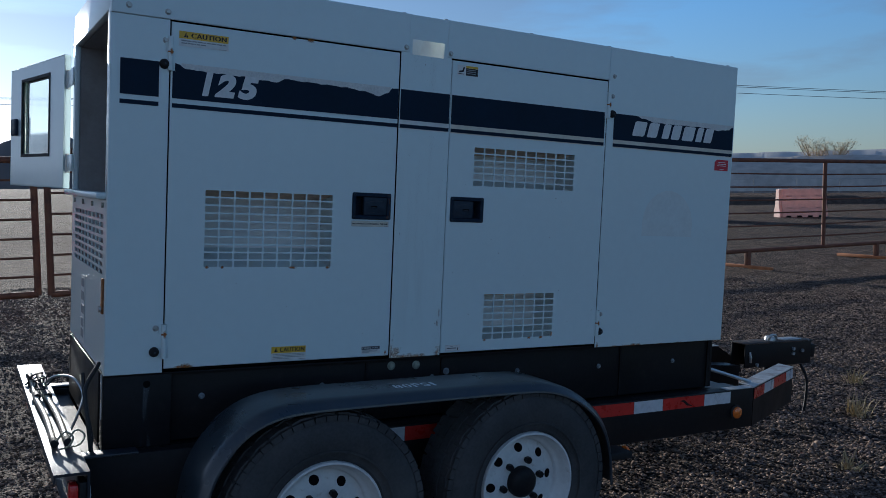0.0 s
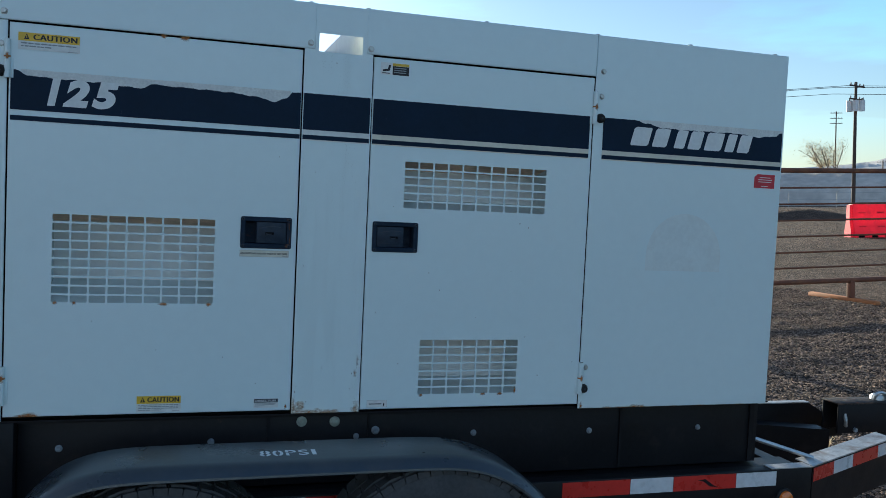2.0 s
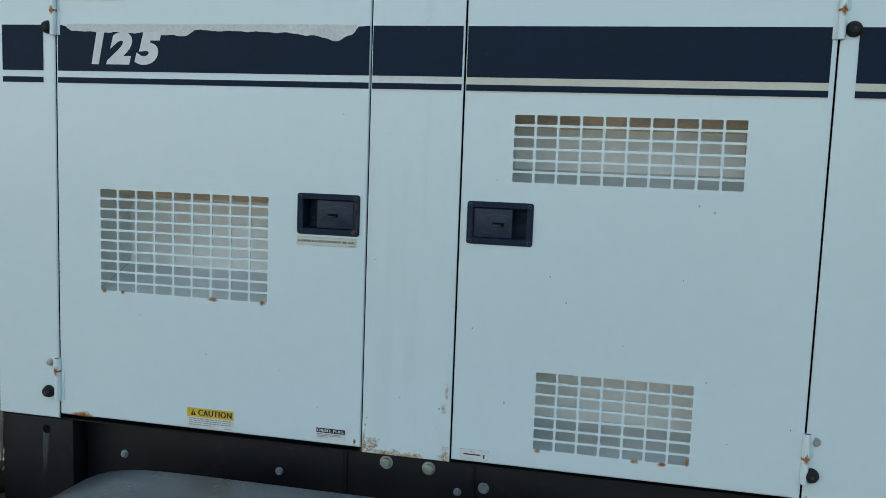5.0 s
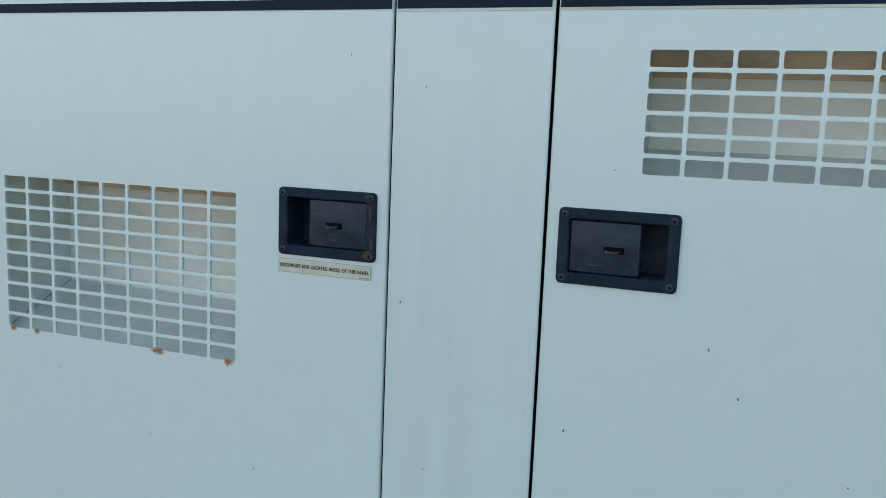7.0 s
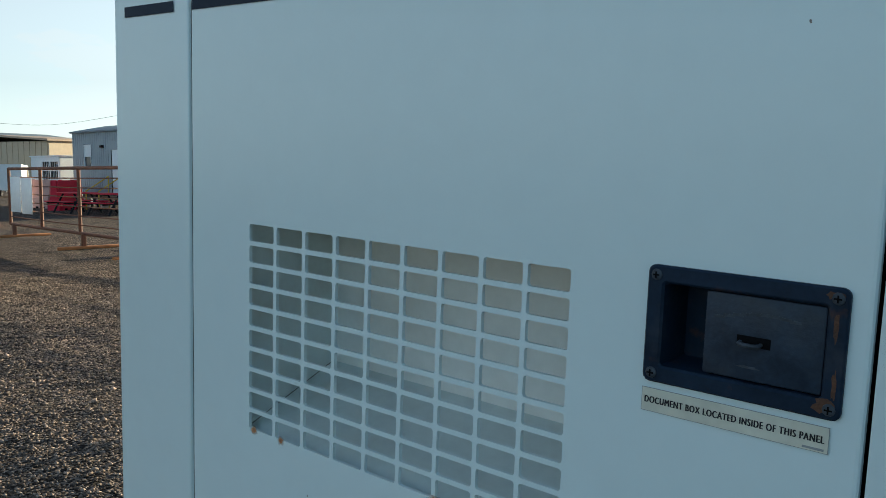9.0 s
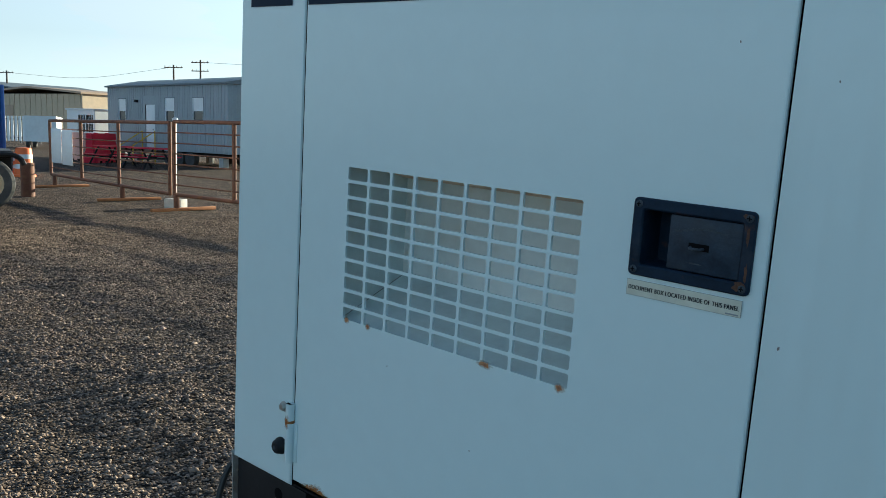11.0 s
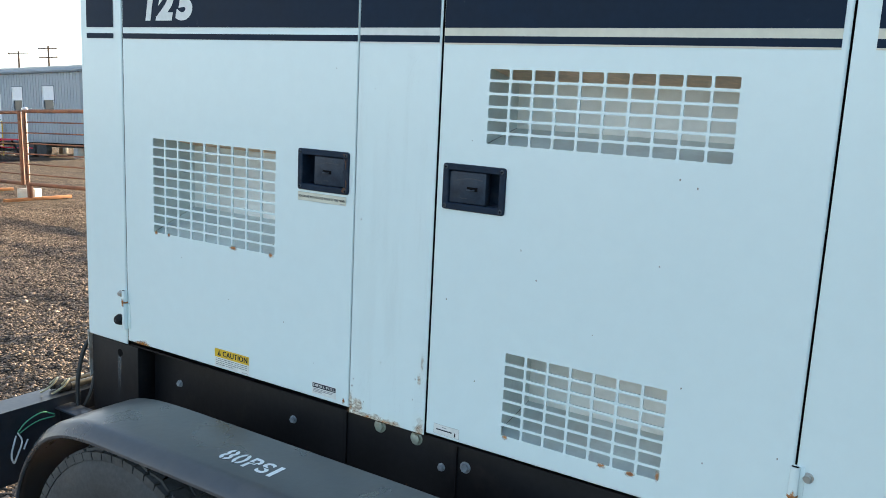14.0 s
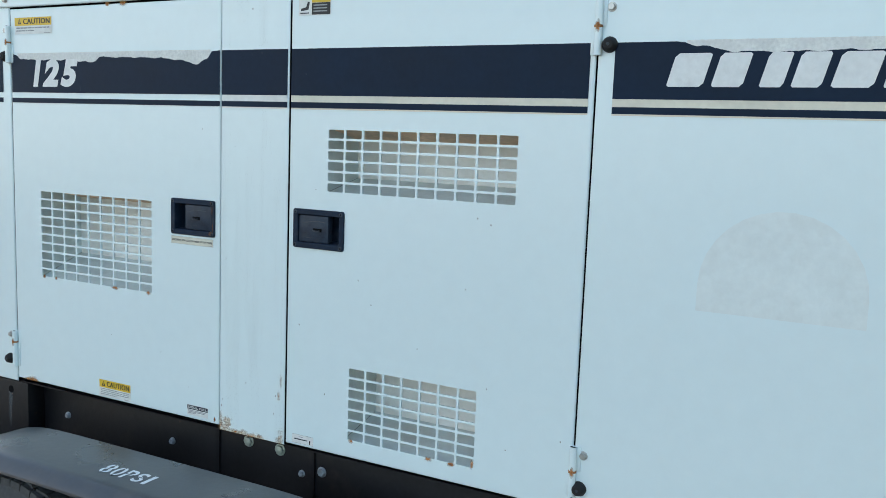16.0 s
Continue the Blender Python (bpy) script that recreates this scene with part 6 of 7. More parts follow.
# fenders
def fender():
    s = Shape()
    line = [(0.195, 0.50), (0.212, 0.62), (0.248, 0.70), (0.318, 0.792), (0.40, 0.840), (0.49, 0.861), (0.60, 0.865), (1.40, 0.865), (1.50, 0.858), (1.59, 0.832), (1.68, 0.785), (1.765, 0.712), (1.812, 0.62), (1.832, 0.53), (1.840, 0.44)]
    fine = []
    for a, b in zip(line, line[1:]):
        k = 12 if b[0] - a[0] > 0.5 else 3
        fine += [(a[0] + (b[0] - a[0]) * i / k, a[1] + (b[1] - a[1]) * i / k) for i in range(k)]
    fine.append(line[-1])
    for _ in range(4):
        fine = [fine[0]] + [((p[0] + 2 * q[0] + r[0]) / 4, (p[1] + 2 * q[1] + r[1]) / 4) for p, q, r in zip(fine, fine[1:], fine[2:])] + [fine[-1]]
    n = len(fine)
    # across: inner edge, crown, rolled outer lip, underside
    cross = [(-0.158, 0.0), (-0.25, 0.002), (-0.340, 0.001), (-0.352, -0.001), (-0.362, -0.0045), (-0.370, -0.010), (-0.377, -0.016), (-0.384, -0.021), (-0.389, -0.027), (-0.390, -0.033), (-0.386, -0.036), (-0.381, -0.032), (-0.374, -0.022), (-0.364, -0.012), (-0.348, -0.006), (-0.158, -0.004)]
    vs, fs, k = [], [], len(cross)
    for i, (x, z) in enumerate(fine):
        tx, tz = fine[min(i + 1, n - 1)][0] - fine[max(i - 1, 0)][0], fine[min(i + 1, n - 1)][1] - fine[max(i - 1, 0)][1]
        d = math.hypot(tx, tz)
        nx, nz = -tz / d, tx / d
        vs += [(x + nx * h, y, z + nz * h) for y, h in cross]
    for i in range(n - 1):
        fs += [(i * k + j, i * k + (j + 1) % k, (i + 1) * k + (j + 1) % k, (i + 1) * k + j) for j in range(k)]
    fs += [tuple(range(k)), tuple(range((n - 1) * k, n * k))[::-1]]
    s.add(vs, fs, FENDER)
    for x in (0.75, 1.2):
        s.box(x, x + 0.04, -0.16, -0.06, 0.62, 0.66, BLACK, 0.004)
        s.box(x, x + 0.04, -0.17, -0.155, 0.62, 0.86, BLACK)
    return s


near_fender = fender().out("fender", trailer, "dusty dark steel twin-axle fender", sharp=30)
far_fender = near_fender.copy()
scene.collection.objects.link(far_fender)
far_fender.parent = trailer
far_fender.matrix_basis = Matrix.Translation((0, W, 0)) @ Matrix.Diagonal((1, -1, 1, 1))
s = Shape()
ON_FENDER = Matrix(((1, 0, 0, 0), (0, 0, 1, 0), (0, 1, 0, 0.8674), (0, 0, 0, 1)))
for letter, x0, x1 in (("8", 0.896, 0.926), ("0", 0.932, 0.962), ("P", 0.969, 0.999), ("S", 1.005, 1.034), ("I", 1.043, 1.055)):
    s.text(letter, x0, x1, -0.309, -0.258, STENCIL, 0.0, 0.0, 0.02, m=ON_FENDER)
    mid = (x0 + x1) / 2
    if letter in "80":
        s.face([(mid - 0.0022, 0.0004, -0.3095), (mid + 0.0022, 0.0004, -0.3095), (mid + 0.0022, 0.0004, -0.2575), (mid - 0.0022, 0.0004, -0.2575)], FENDER, ON_FENDER)
    elif letter in "PS":
        s.face([(x0 - 0.001, 0.0004, -0.2855), (x1 + 0.001, 0.0004, -0.2850), (x1 + 0.001, 0.0004, -0.2815), (x0 - 0.001, 0.0004, -0.2820)], FENDER, ON_FENDER)
s.out("stencil", near_fender, "pale stencilled tyre pressure lettering")
s = Shape()
s.box(1.832, 1.945, -0.35, -0.25, 0.515, 0.545, RUBBER, 0.006)
s.lathe((1.945, -0.30, 0.53), (1, 0, 0), [(0.022, 0), (0.022, 0.012), (0.012, 0.018)], AMBER, 14)
s.out("fender_lamp", trailer, "small amber lamp at the fender's end")


# wheels
def wheel():
    root = thing("wheel", "", "")
    s = Shape()
    R_, w2 = 0.357, 0.112
    prof = [(0.195, -0.085), (0.207, -0.098), (0.26, -0.112), (0.31, -0.110), (0.335, -0.098), (0.350, -0.080), (0.356, -0.04), (R_, 0.0), (0.356, 0.04), (0.350, 0.080), (0.335, 0.098), (0.31, 0.110), (0.26, 0.112), (0.207, 0.098), (0.195, 0.085)]
    s.lathe((0, 0, 0), (0, -1, 0), prof, TYRE, 64, caps=False)
    s.lathe((0, -0.1115, 0), (0, -1, 0), [(0.232, 0), (0.231, 0.0025), (0.237, 0.0025), (0.238, 0)], TYRE, 48, caps=False)
    tyre = s.weld().out("tyre", root, "dusty black trailer tyre", sharp=30)
    s = Shape()
    for k in range(56):
        a = 2 * math.pi * k / 56
        turn = Matrix.Rotation(a, 4, "Y")
        for j, y in enumerate((-0.070, -0.025, 0.025, 0.070)):
            tilt = 0.16 if (j + k) % 2 else -0.16
            s.box(-0.0168, 0.0168, -0.0205, 0.0205, 0.350, 0.3605 - (0.004 if abs(y) > 0.05 else 0), TYRE, m=turn @ Matrix.Translation((0, y, 0)) @ Matrix.Rotation(tilt, 4, "Z"))
        s.box(-0.0172, 0.0172, -0.1035, -0.088, 0.330, 0.3495, TYRE, m=turn)
    s.out("tread", tyre, "worn tread blocks", kind="stuff", sharp=30)
    s = Shape()
    s.lathe((0, 0, 0), (0, -1, 0), [(0.145, -0.10), (0.196, -0.095), (0.199, 0.096), (0.197, 0.104), (0.190, 0.105), (0.185, 0.096), (0.178, 0.066), (0.170, 0.056), (0.164, 0.054), (0.160, 0.048), (0.158, 0.038), (0.152, 0.035), (0.138, 0.036), (0.116, 0.046), (0.098, 0.049), (0.060, 0.046), (0.052, 0.044)], RIM, 48)
    for k in range(8):
        a = 2 * math.pi * (k + 0.3) / 8
        c, d = math.cos(a), math.sin(a)
        s.lathe((0.128 * c, -0.0412, 0.128 * d), (0.37 * c, -0.93, 0.37 * d), [(0.0175, 0), (0.0175, 0.0008), (0.016, 0.0012)], GAP, 16)
    s.out("rim", root, "white steel wheel rim with round holes")
    s = Shape()
    for k in range(6):
        a = 2 * math.pi * (k + 0.1) / 6
        Shape().cyl((0.083 * math.cos(a), -0.044, 0.083 * math.sin(a)), (0.083 * math.cos(a), -0.068, 0.083 * math.sin(a)), 0.013, BLACK, 6).out("lug_nut", root, "dark lug nut")
    s.lathe((0, -0.040, 0), (0, -1, 0), [(0.058, 0), (0.058, 0.022), (0.054, 0.034), (0.042, 0.042), (0.012, 0.045)], BLACK, 20)
    s.out("hub", root, "dark greasy hub")
    return root


first_wheel = wheel()
first_wheel.parent = trailer
first_wheel.matrix_basis = pose(0.635, -0.268, 0.462)
for x, z, far in ((1.425, 0.480, False), (0.635, 0.462, True), (1.425, 0.480, True)):
    w = copy_thing(first_wheel, pose(x, W + 0.268 if far else -0.268, z, 0, 37 * x, 180 if far else 0))
    w.parent = trailer
for x, z in ((1.425, 0.480), (0.635, 0.462)):
    s = Shape()
    s.cyl((x, -0.22, z), (x, W + 0.22, z), 0.038, BLACK, 14)
    s.box(x - 0.22, x + 0.02, -0.06, 0.0, z - 0.04, z + 0.10, BLACK, 0.01)
    s.out("axle", trailer, "black torsion axle")

# tail bar with rods lying in it, lamps and wiring
s = Shape()
profile = ((-0.172, 0.698), (-0.172, 0.672), (-0.167, 0.672), (-0.167, 0.690), (-0.082, 0.690), (-0.082, 0.477), (-0.105, 0.477), (-0.105, 0.470), (-0.075, 0.470), (-0.075, 0.698))
s.prism([(x, -0.305, z) for x, z in profile], (0, W + 0.675, 0), NAVY_STEEL)
tail = s.out("tail_bar", trailer, "dark painted steel tail channel across the rear")
for y in (-0.075, W + 0.015):
    Shape().box(-0.074, 0.10, y, y + 0.06, 0.664, 0.671, NAVY_STEEL, 0.002).out("tail_bracket", trailer, "dark steel flange of the side rail")
for k, (x, r) in enumerate(((-0.144, 0.0100), (-0.106, 0.0105))):
    s = Shape()
    s.tube([(x, -0.02, 0.711), (x + 0.003, 0.30, 0.712), (x - 0.005, 0.62, 0.710), (x + 0.002, 0.86, 0.716), (x, W + 0.08, 0.711)], r, ROD, 10, 6)
    s.cyl((x, -0.035, 0.712), (x, 0.0, 0.712), r * 1.25, RUBBER, 12)
    s.lathe((x, -0.036, 0.712), (0, -1, 0), [(r * 1.2, 0), (r * 1.2, 0.004), (r * 0.6, 0.005)], RUBBER, 12)
    s.cyl((x, 0.60, 0.713), (x, 0.66, 0.713), r * 1.3, RUBBER, 12)
    s.cyl((x, 0.90, 0.714), (x, 0.99, 0.714), r * 1.3, RUBBER, 12)
    s.out("rod", tail, "shiny metal rod tied on the tail bar")
s = Shape()
s.tube([(-0.10, 0.80, 0.72), (-0.07, 0.74, 0.76), (-0.02, 0.62, 0.775), (0.0, 0.48, 0.74), (-0.03, 0.36, 0.70), (-0.06, 0.30, 0.66)], 0.005, GALV, 7, 6)
s.tube([(-0.05, 0.10, 0.90), (-0.045, 0.06, 0.80), (-0.03, 0.02, 0.70), (-0.05, -0.02, 0.62)], 0.006, WIRE, 7, 6)
s.tube([(0.0, 0.10, 0.93), (-0.05, 0.03, 0.86), (-0.045, -0.01, 0.76), (-0.035, -0.02, 0.66)], 0.007, WIRE, 7, 6)
s.tube([(-0.06, -0.085, 0.655), (-0.068, -0.12, 0.668), (-0.066, -0.17, 0.655), (-0.064, -0.20, 0.63)], 0.0022, GREEN_WIRE, 5, 6)
s.tube([(-0.06, -0.085, 0.648), (-0.066, -0.14, 0.645), (-0.064, -0.20, 0.625)], 0.0022, GREEN_WIRE, 5, 6)
s.tube([(-0.064, -0.20, 0.63), (-0.060, -0.19, 0.60), (-0.062, -0.205, 0.56), (-0.064, -0.215, 0.54), (-0.062, -0.222, 0.57), (-0.064, -0.205, 0.622)], 0.0028, TAPE_WHITE, 5, 6)
s.tube([(-0.064, -0.17, 0.60), (-0.058, -0.18, 0.59), (-0.060, -0.185, 0.575)], 0.003, TAPE_WHITE, 5, 4)
for x, y in ((-0.14, -0.045), (-0.105, -0.03)):
    s.tube([(x, y, 0.722), (x + 0.025, y + 0.01, 0.745), (x + 0.045, y - 0.02, 0.735), (x + 0.03, y - 0.045, 0.715), (x + 0.005, y - 0.035, 0.705)], 0.0032, HOSE_CLEAR, 6, 6)
rng = random.Random(12)
for k in range(7):
    x, y = rng.uniform(-0.15, -0.09), rng.uniform(0.66, 0.92)
    s.tube([(x, y, 0.722), (x + rng.uniform(-0.02, 0.03), y + rng.uniform(-0.04, 0.04), 0.742), (x + rng.uniform(-0.02, 0.05), y + rng.uniform(-0.08, 0.08), 0.728), (x + rng.uniform(-0.03, 0.06), y + rng.uniform(-0.1, 0.1), 0.702)], 0.0035, WIRE, 5, 5)
s.out("tail_wiring", trailer, "loose cables and green wire at the tail", kind="stuff")
for y in (-0.272, W + 0.335):
    s = Shape()
    s.box(-0.130, -0.104, y - 0.030, y + 0.030, 0.515, 0.660, RED_LENS, 0.006)
    s.box(-0.104, -0.083, y - 0.034, y + 0.034, 0.505, 0.668, BLACK, 0.004)
    s.out("tail_lamp", trailer, "red tail lamp")
s = Shape()
s.prism([(-0.004, 0.000, 0.915), (-0.004, 0.016, 0.905), (-0.004, 0.016, 0.872), (-0.004, 0.003, 0.862)], (-0.004, 0, 0), WORN)
s.prism([(-0.004, 0.002, 0.868), (-0.004, 0.014, 0.868), (-0.004, 0.015, 0.772), (-0.004, 0.004, 0.765)], (-0.003, 0, 0), WORN)
s.out("torn_strap", skid, "pale torn strap hanging at the skid's corner")


# ---- fence of tube gates ----
def gate(posts, feet, top=1.82):
    """A rusty tube gate with six thin rails, standing on T feet; its run lies along x from 0."""
    x0, x1 = posts[0], posts[-1]
    root = thing("tube_gate", "rusty brown tubular steel gate panel standing on T feet", "gate", group="gates of the yard fence")
    z0, z1 = 0.30, top
    for z in (z0, z1):
        Shape().tube([(x0, 0, z), (x1, 0, z)], 0.034, GATE, 10).out("frame_rail", root)
    for i in range(1, 7):
        z = z0 + (z1 - z0) * (i / 7.0) ** 1.03
        Shape().tube([(x0, 0, z), ((x0 + x1) / 2, 0, z - 0.012), (x1, 0, z)], 0.0125, GATE, 8, 4).out("rail", root)
    for x in posts:
        Shape().tube([(x, 0, z0 - 0.01), (x, 0, z1 + 0.01)], 0.036, GATE, 10).out("post", root)
    for x in feet:
        s = Shape()
        s.box(x - 0.04, x + 0.04, -0.04, 0.04, 0.05, z0 - 0.01, GATE, 0.008)
        s.box(x - 0.045, x + 0.045, -0.50, 0.80, 0.0, 0.06, FOOT, 0.015)
        s.out("foot", root, "rusty T foot, coloured orange as if sunlit")
    return root


run = 5.10
g = gate([0.05, run / 2, run - 0.05], [0.60, run - 1.0])
g.matrix_basis = pose(0.45, 7.0, 0)
for x in (5.523, 10.596, 15.669):
    copy_thing(g, pose(x, 7.0, 0.0))
gate([0.06, 3.4, 6.82], [6.0, 1.0], 1.72).matrix_basis = pose(-6.44, 7.25, 0, 0, 0, -1.5)
gate([0.04, 1.9, 3.9, 5.92], [0.1, 4.4], 1.60).matrix_basis = pose(-12.44, 7.32, 0, 0, 0, -0.4)
gate([0.0, 2.15, 4.35, 6.80], [0.25, 4.5], 1.58).matrix_basis = pose(-19.30, 8.15, 0, 0, 0, -7.0)


# ---- water-filled barriers ----
def barrier(mat, label, at):
    s = Shape()
    w = 0.98
    side = [(-0.28, 0.0), (-0.28, 0.22), (-0.17, 0.48), (-0.13, 1.06), (0.13, 1.06), (0.17, 0.48), (0.28, 0.22), (0.28, 0.0)]
    vs, fs, n = [], [], len(side)
    xs = [-w, -w + 0.08, -w + 0.09, w - 0.09, w - 0.08, w]
    for x, k in zip(xs, (0.72, 0.72, 1, 1, 0.72, 0.72)):
        vs += [(x, y * k, z * (1 if k == 1 else 0.985)) for y, z in side]
    for i in range(len(xs) - 1):
        fs += [(i * n + j, i * n + (j + 1) % n, (i + 1) * n + (j + 1) % n, (i + 1) * n + j) for j in range(n)]
    fs += [tuple(range(n)), tuple(range((len(xs) - 1) * n, len(xs) * n))[::-1]]
    s.add(vs, fs, mat)
    for zc in (0.80, 0.36):
        for x in (-0.6, 0.0, 0.6):
            y = -0.153 if zc > 0.5 else -0.225
            s.box(x - 0.11, x + 0.11, y - 0.012, y + 0.05, zc - 0.025, zc + 0.025, mat, 0.01)
    for x in (-0.66, -0.22, 0.22, 0.66):
        s.box(x - 0.10, x + 0.10, -0.286, 0.286, 0.0, 0.07, GAP, 0.01)
    for x in (-0.45, 0.45):
        s.cyl((x, 0, 1.05), (x, 0, 1.085), 0.07, mat, 14)
    return s.out("water_barrier", None, label, "barrier", "plastic road barriers", at=at @ Matrix.Diagonal((1.12, 1.12, 1.12, 1)))


barrier(RED_PLASTIC, "red plastic water-filled road barrier on the gravel", pose(-1.0, 19.2, 0, 0, 0, -8))
barrier(RED_PLASTIC, "red plastic water-filled road barrier on the gravel", pose(24.7, 22.3, 0, 0, 0, -14))
barrier(PALE_PLASTIC, "pale faded plastic road barrier on the gravel", pose(30.6, 20.9, 0, 0, 0, -20))
barrier(RED_PLASTIC, "red plastic water-filled road barrier on the gravel", pose(36.2, 18.8, 0, 0, 0, -24))
barrier(RED_PLASTIC, "red plastic water-filled road barrier beside the shed", pose(-32.8, 16.2, 0, 0, 0, -52))
barrier(PALE_PLASTIC, "pale faded plastic road barrier beside the shed", pose(-35.3, 16.3, 0, 0, 0, 4))


# ---- office trailer ----
def office(at):
    root = thing("office_trailer", "long grey corrugated office trailer on wheels, with a white door", "office trailer", at)
    n, d, z0, z1, e = 10.7, 3.6, 0.72, 4.06, 0.38
    s = Shape()
    holes = [(1.50, 2.20, 2.15, 3.42), (4.00, 4.86, 0.80, 3.52), (5.78, 6.58, 2.15, 3.42), (8.05, 8.90, 2.15, 3.42)]
    s.plate(e, n, z0, z1, SIDING, y=0.0, r=0.02, depth=0.1, holes=holes)
    s.box(e, n, d - 0.05, d, z0, z1, SIDING)
    s.box(e, e + 0.05, 0.1, d, z0, z1, SIDING)
    s.box(n - 0.05, n - 0.001, 0.1, d, z0, z1, SIDING)
    s.box(e + 0.05, n - 0.05, 0.1, d, z0, z0 + 0.05, SIDING)
    wall = s.out("wall", root)
    x = e + 0.12
    while x < n - 0.1:
        for a, b in ((z0 + 0.02, z1 - 0.02),):
            clear = [(h[2] - 0.04, h[3] + 0.04) for h in holes if h[0] - 0.06 < x < h[1] + 0.06]
            cuts = [z0 + 0.02] + [q for c in clear for q in c] + [z1 - 0.02]
            for p, q in zip(cuts[::2], cuts[1::2]):
                if q - p > 0.05:
                    Shape().box(x - 0.025, x + 0.025, -0.016, 0.001, p, q, SIDING).out("rib", wall)
        x += 0.203
    y = 0.25
    while y < d:
        Shape().box(n - 0.002, n + 0.014, y - 0.025, y + 0.025, z0 + 0.02, z1 - 0.02, SIDING).out("rib", wall)
        y += 0.203
    s = Shape()
    s.prism([(e - 0.06, -0.12, z1), (e - 0.06, d + 0.12, z1), (e - 0.06, d + 0.12, z1 + 0.08), (e - 0.06, d / 2, z1 + 0.50), (e - 0.06, -0.12, z1 + 0.08)], (n - e + 0.12, 0, 0), ROOFING)
    s.out("roof", root, "dark low-pitched metal roof")
    for x0, x1, a, b in holes:
        if a < 1.0:
            s = Shape()
            s.box(x0 + 0.04, x1 - 0.04, 0.02, 0.06, a, 3.10, SIDING_WHITE, 0.01)
            s.box(x0, x1, 0.0, 0.08, 3.10, b, SIDING)
            s.cyl((x1 - 0.12, 0.02, 1.8), (x1 - 0.12, -0.04, 1.8), 0.03, STEEL, 8)
            s.out("door", root, "plain white door")
            continue
        s = Shape()
        for q in ((x0, x0 + 0.04, a, b), (x1 - 0.04, x1, a, b), (x0 + 0.04, x1 - 0.04, a, a + 0.04), (x0 + 0.04, x1 - 0.04, b - 0.04, b), (x0 + 0.04, x1 - 0.04, (a + b) / 2 - 0.02, (a + b) / 2 + 0.02)):
            s.box(q[0], q[1], -0.01, 0.05, q[2], q[3], SIDING_WHITE)
        for q in ((x0 - 0.035, x0, a, b), (x1, x1 + 0.035, a, b), (x0 - 0.035, x1 + 0.035, b, b + 0.035), (x0 - 0.035, x1 + 0.035, a - 0.035, a)):
            s.box(q[0], q[1], -0.014, 0.0, q[2], q[3], ROOFING)
        win = s.out("window", root, "white-framed sash window")
        s = Shape()
        s.box(x0 + 0.04, x1 - 0.04, 0.045, 0.06, a + 0.04, (a + b) / 2 - 0.02, DARK_GLASS)
        s.box(x0 + 0.04, x1 - 0.04, 0.02, 0.035, (a + b) / 2 + 0.02, b - 0.04, SIDING_WHITE)
        s.out("pane", win, "dark pane under a white blind")
    s = Shape()
    s.box(3.2, 3.4, -0.14, 0.0, 3.22, 3.36, BLACK, 0.02)
    s.out("wall_lamp", root, "small dark wall lamp")
    s = Shape()
    s.box(e + 0.1, n - 0.1, 0.4, 0.55, 0.5, 0.72, BLACK)
    s.box(e + 0.1, n - 0.1, d - 0.55, d - 0.4, 0.5, 0.72, BLACK)
    for x in (5.9, 6.8, 7.7):
        s.cyl((x, 0.05, 0.38), (x, 0.3, 0.38), 0.38, TYRE, 18)
        s.cyl((x, d - 0.3, 0.38), (x, d - 0.05, 0.38), 0.38, TYRE, 18)
    for x in (0.6, 2.4, 4.4, 9.6):
        s.box(x, x + 0.3, 0.3, 0.6, 0.0, 0.5, CONCRETE, 0.01)
        s.box(x, x + 0.3, d - 0.6, d - 0.3, 0.0, 0.5, CONCRETE, 0.01)
    s.out("undercarriage", root, "dark frame with wheels and blocks")
    s = Shape()
    for i in range(4):
        s.box(3.90, 5.0, -0.45 - 0.28 * i, -0.17 - 0.28 * i, 0.62 - 0.18 * i, 0.66 - 0.18 * i, WOOD)
    s.box(3.85, 5.05, -0.17, -0.02, 0.66, 0.70, WOOD)
    for x in (3.87, 5.01):
        for y, h in ((-0.1, 1.72), (-1.2, 0.95)):
            s.cyl((x, y, 0.0), (x, y, h), 0.028, YELLOW, 8)
        s.tube([(x, -0.1, 1.70), (x, -1.2, 0.95)], 0.028, YELLOW, 8)
    s.out("steps", root, "wooden steps with yellow handrails")
    return root


office(pose(-35.5, 17.7, 0) @ Matrix.Diagonal((0.888, 0.888, 0.785, 1)))


def small_shed(at):
    root = thing("white_shed", "small white shed with barred windows", "shed", at)
    s = Shape()
    s.plate(0, 2.6, 0.0, 2.75, SIDING_WHITE, r=0.02, depth=0.1, holes=[(1.10, 1.74, 1.50, 2.48), (1.84, 2.48, 1.50, 2.48)])
    s.box(0, 2.6, 2.0, 2.06, 0, 2.75, SIDING_WHITE)
    s.box(0.0, 0.06, 0.1, 2.0, 0, 2.75, SIDING_WHITE)
    s.box(2.54, 2.599, 0.1, 2.0, 0, 2.75, SIDING_WHITE)
    s.out("wall", root)
    Shape().box(-0.06, 2.66, -0.06, 2.12, 2.75, 2.83, SIDING_WHITE, 0.02).out("roof", root)
    for x in (1.10, 1.84):
        s = Shape()
        s.box(x, x + 0.64, 0.08, 0.09, 1.50, 2.48, INK)
        window = s.out("window", root, "dark barred window")
        for i in range(3):
            Shape().box(x + 0.16 * (i + 1) - 0.010, x + 0.16 * (i + 1) + 0.010, 0.02, 0.04, 1.50, 2.48, SIDING_WHITE).out("bar", window)
        Shape().box(x, x + 0.64, 0.019, 0.041, 1.97, 2.01, SIDING_WHITE).out("bar", window)
    return root


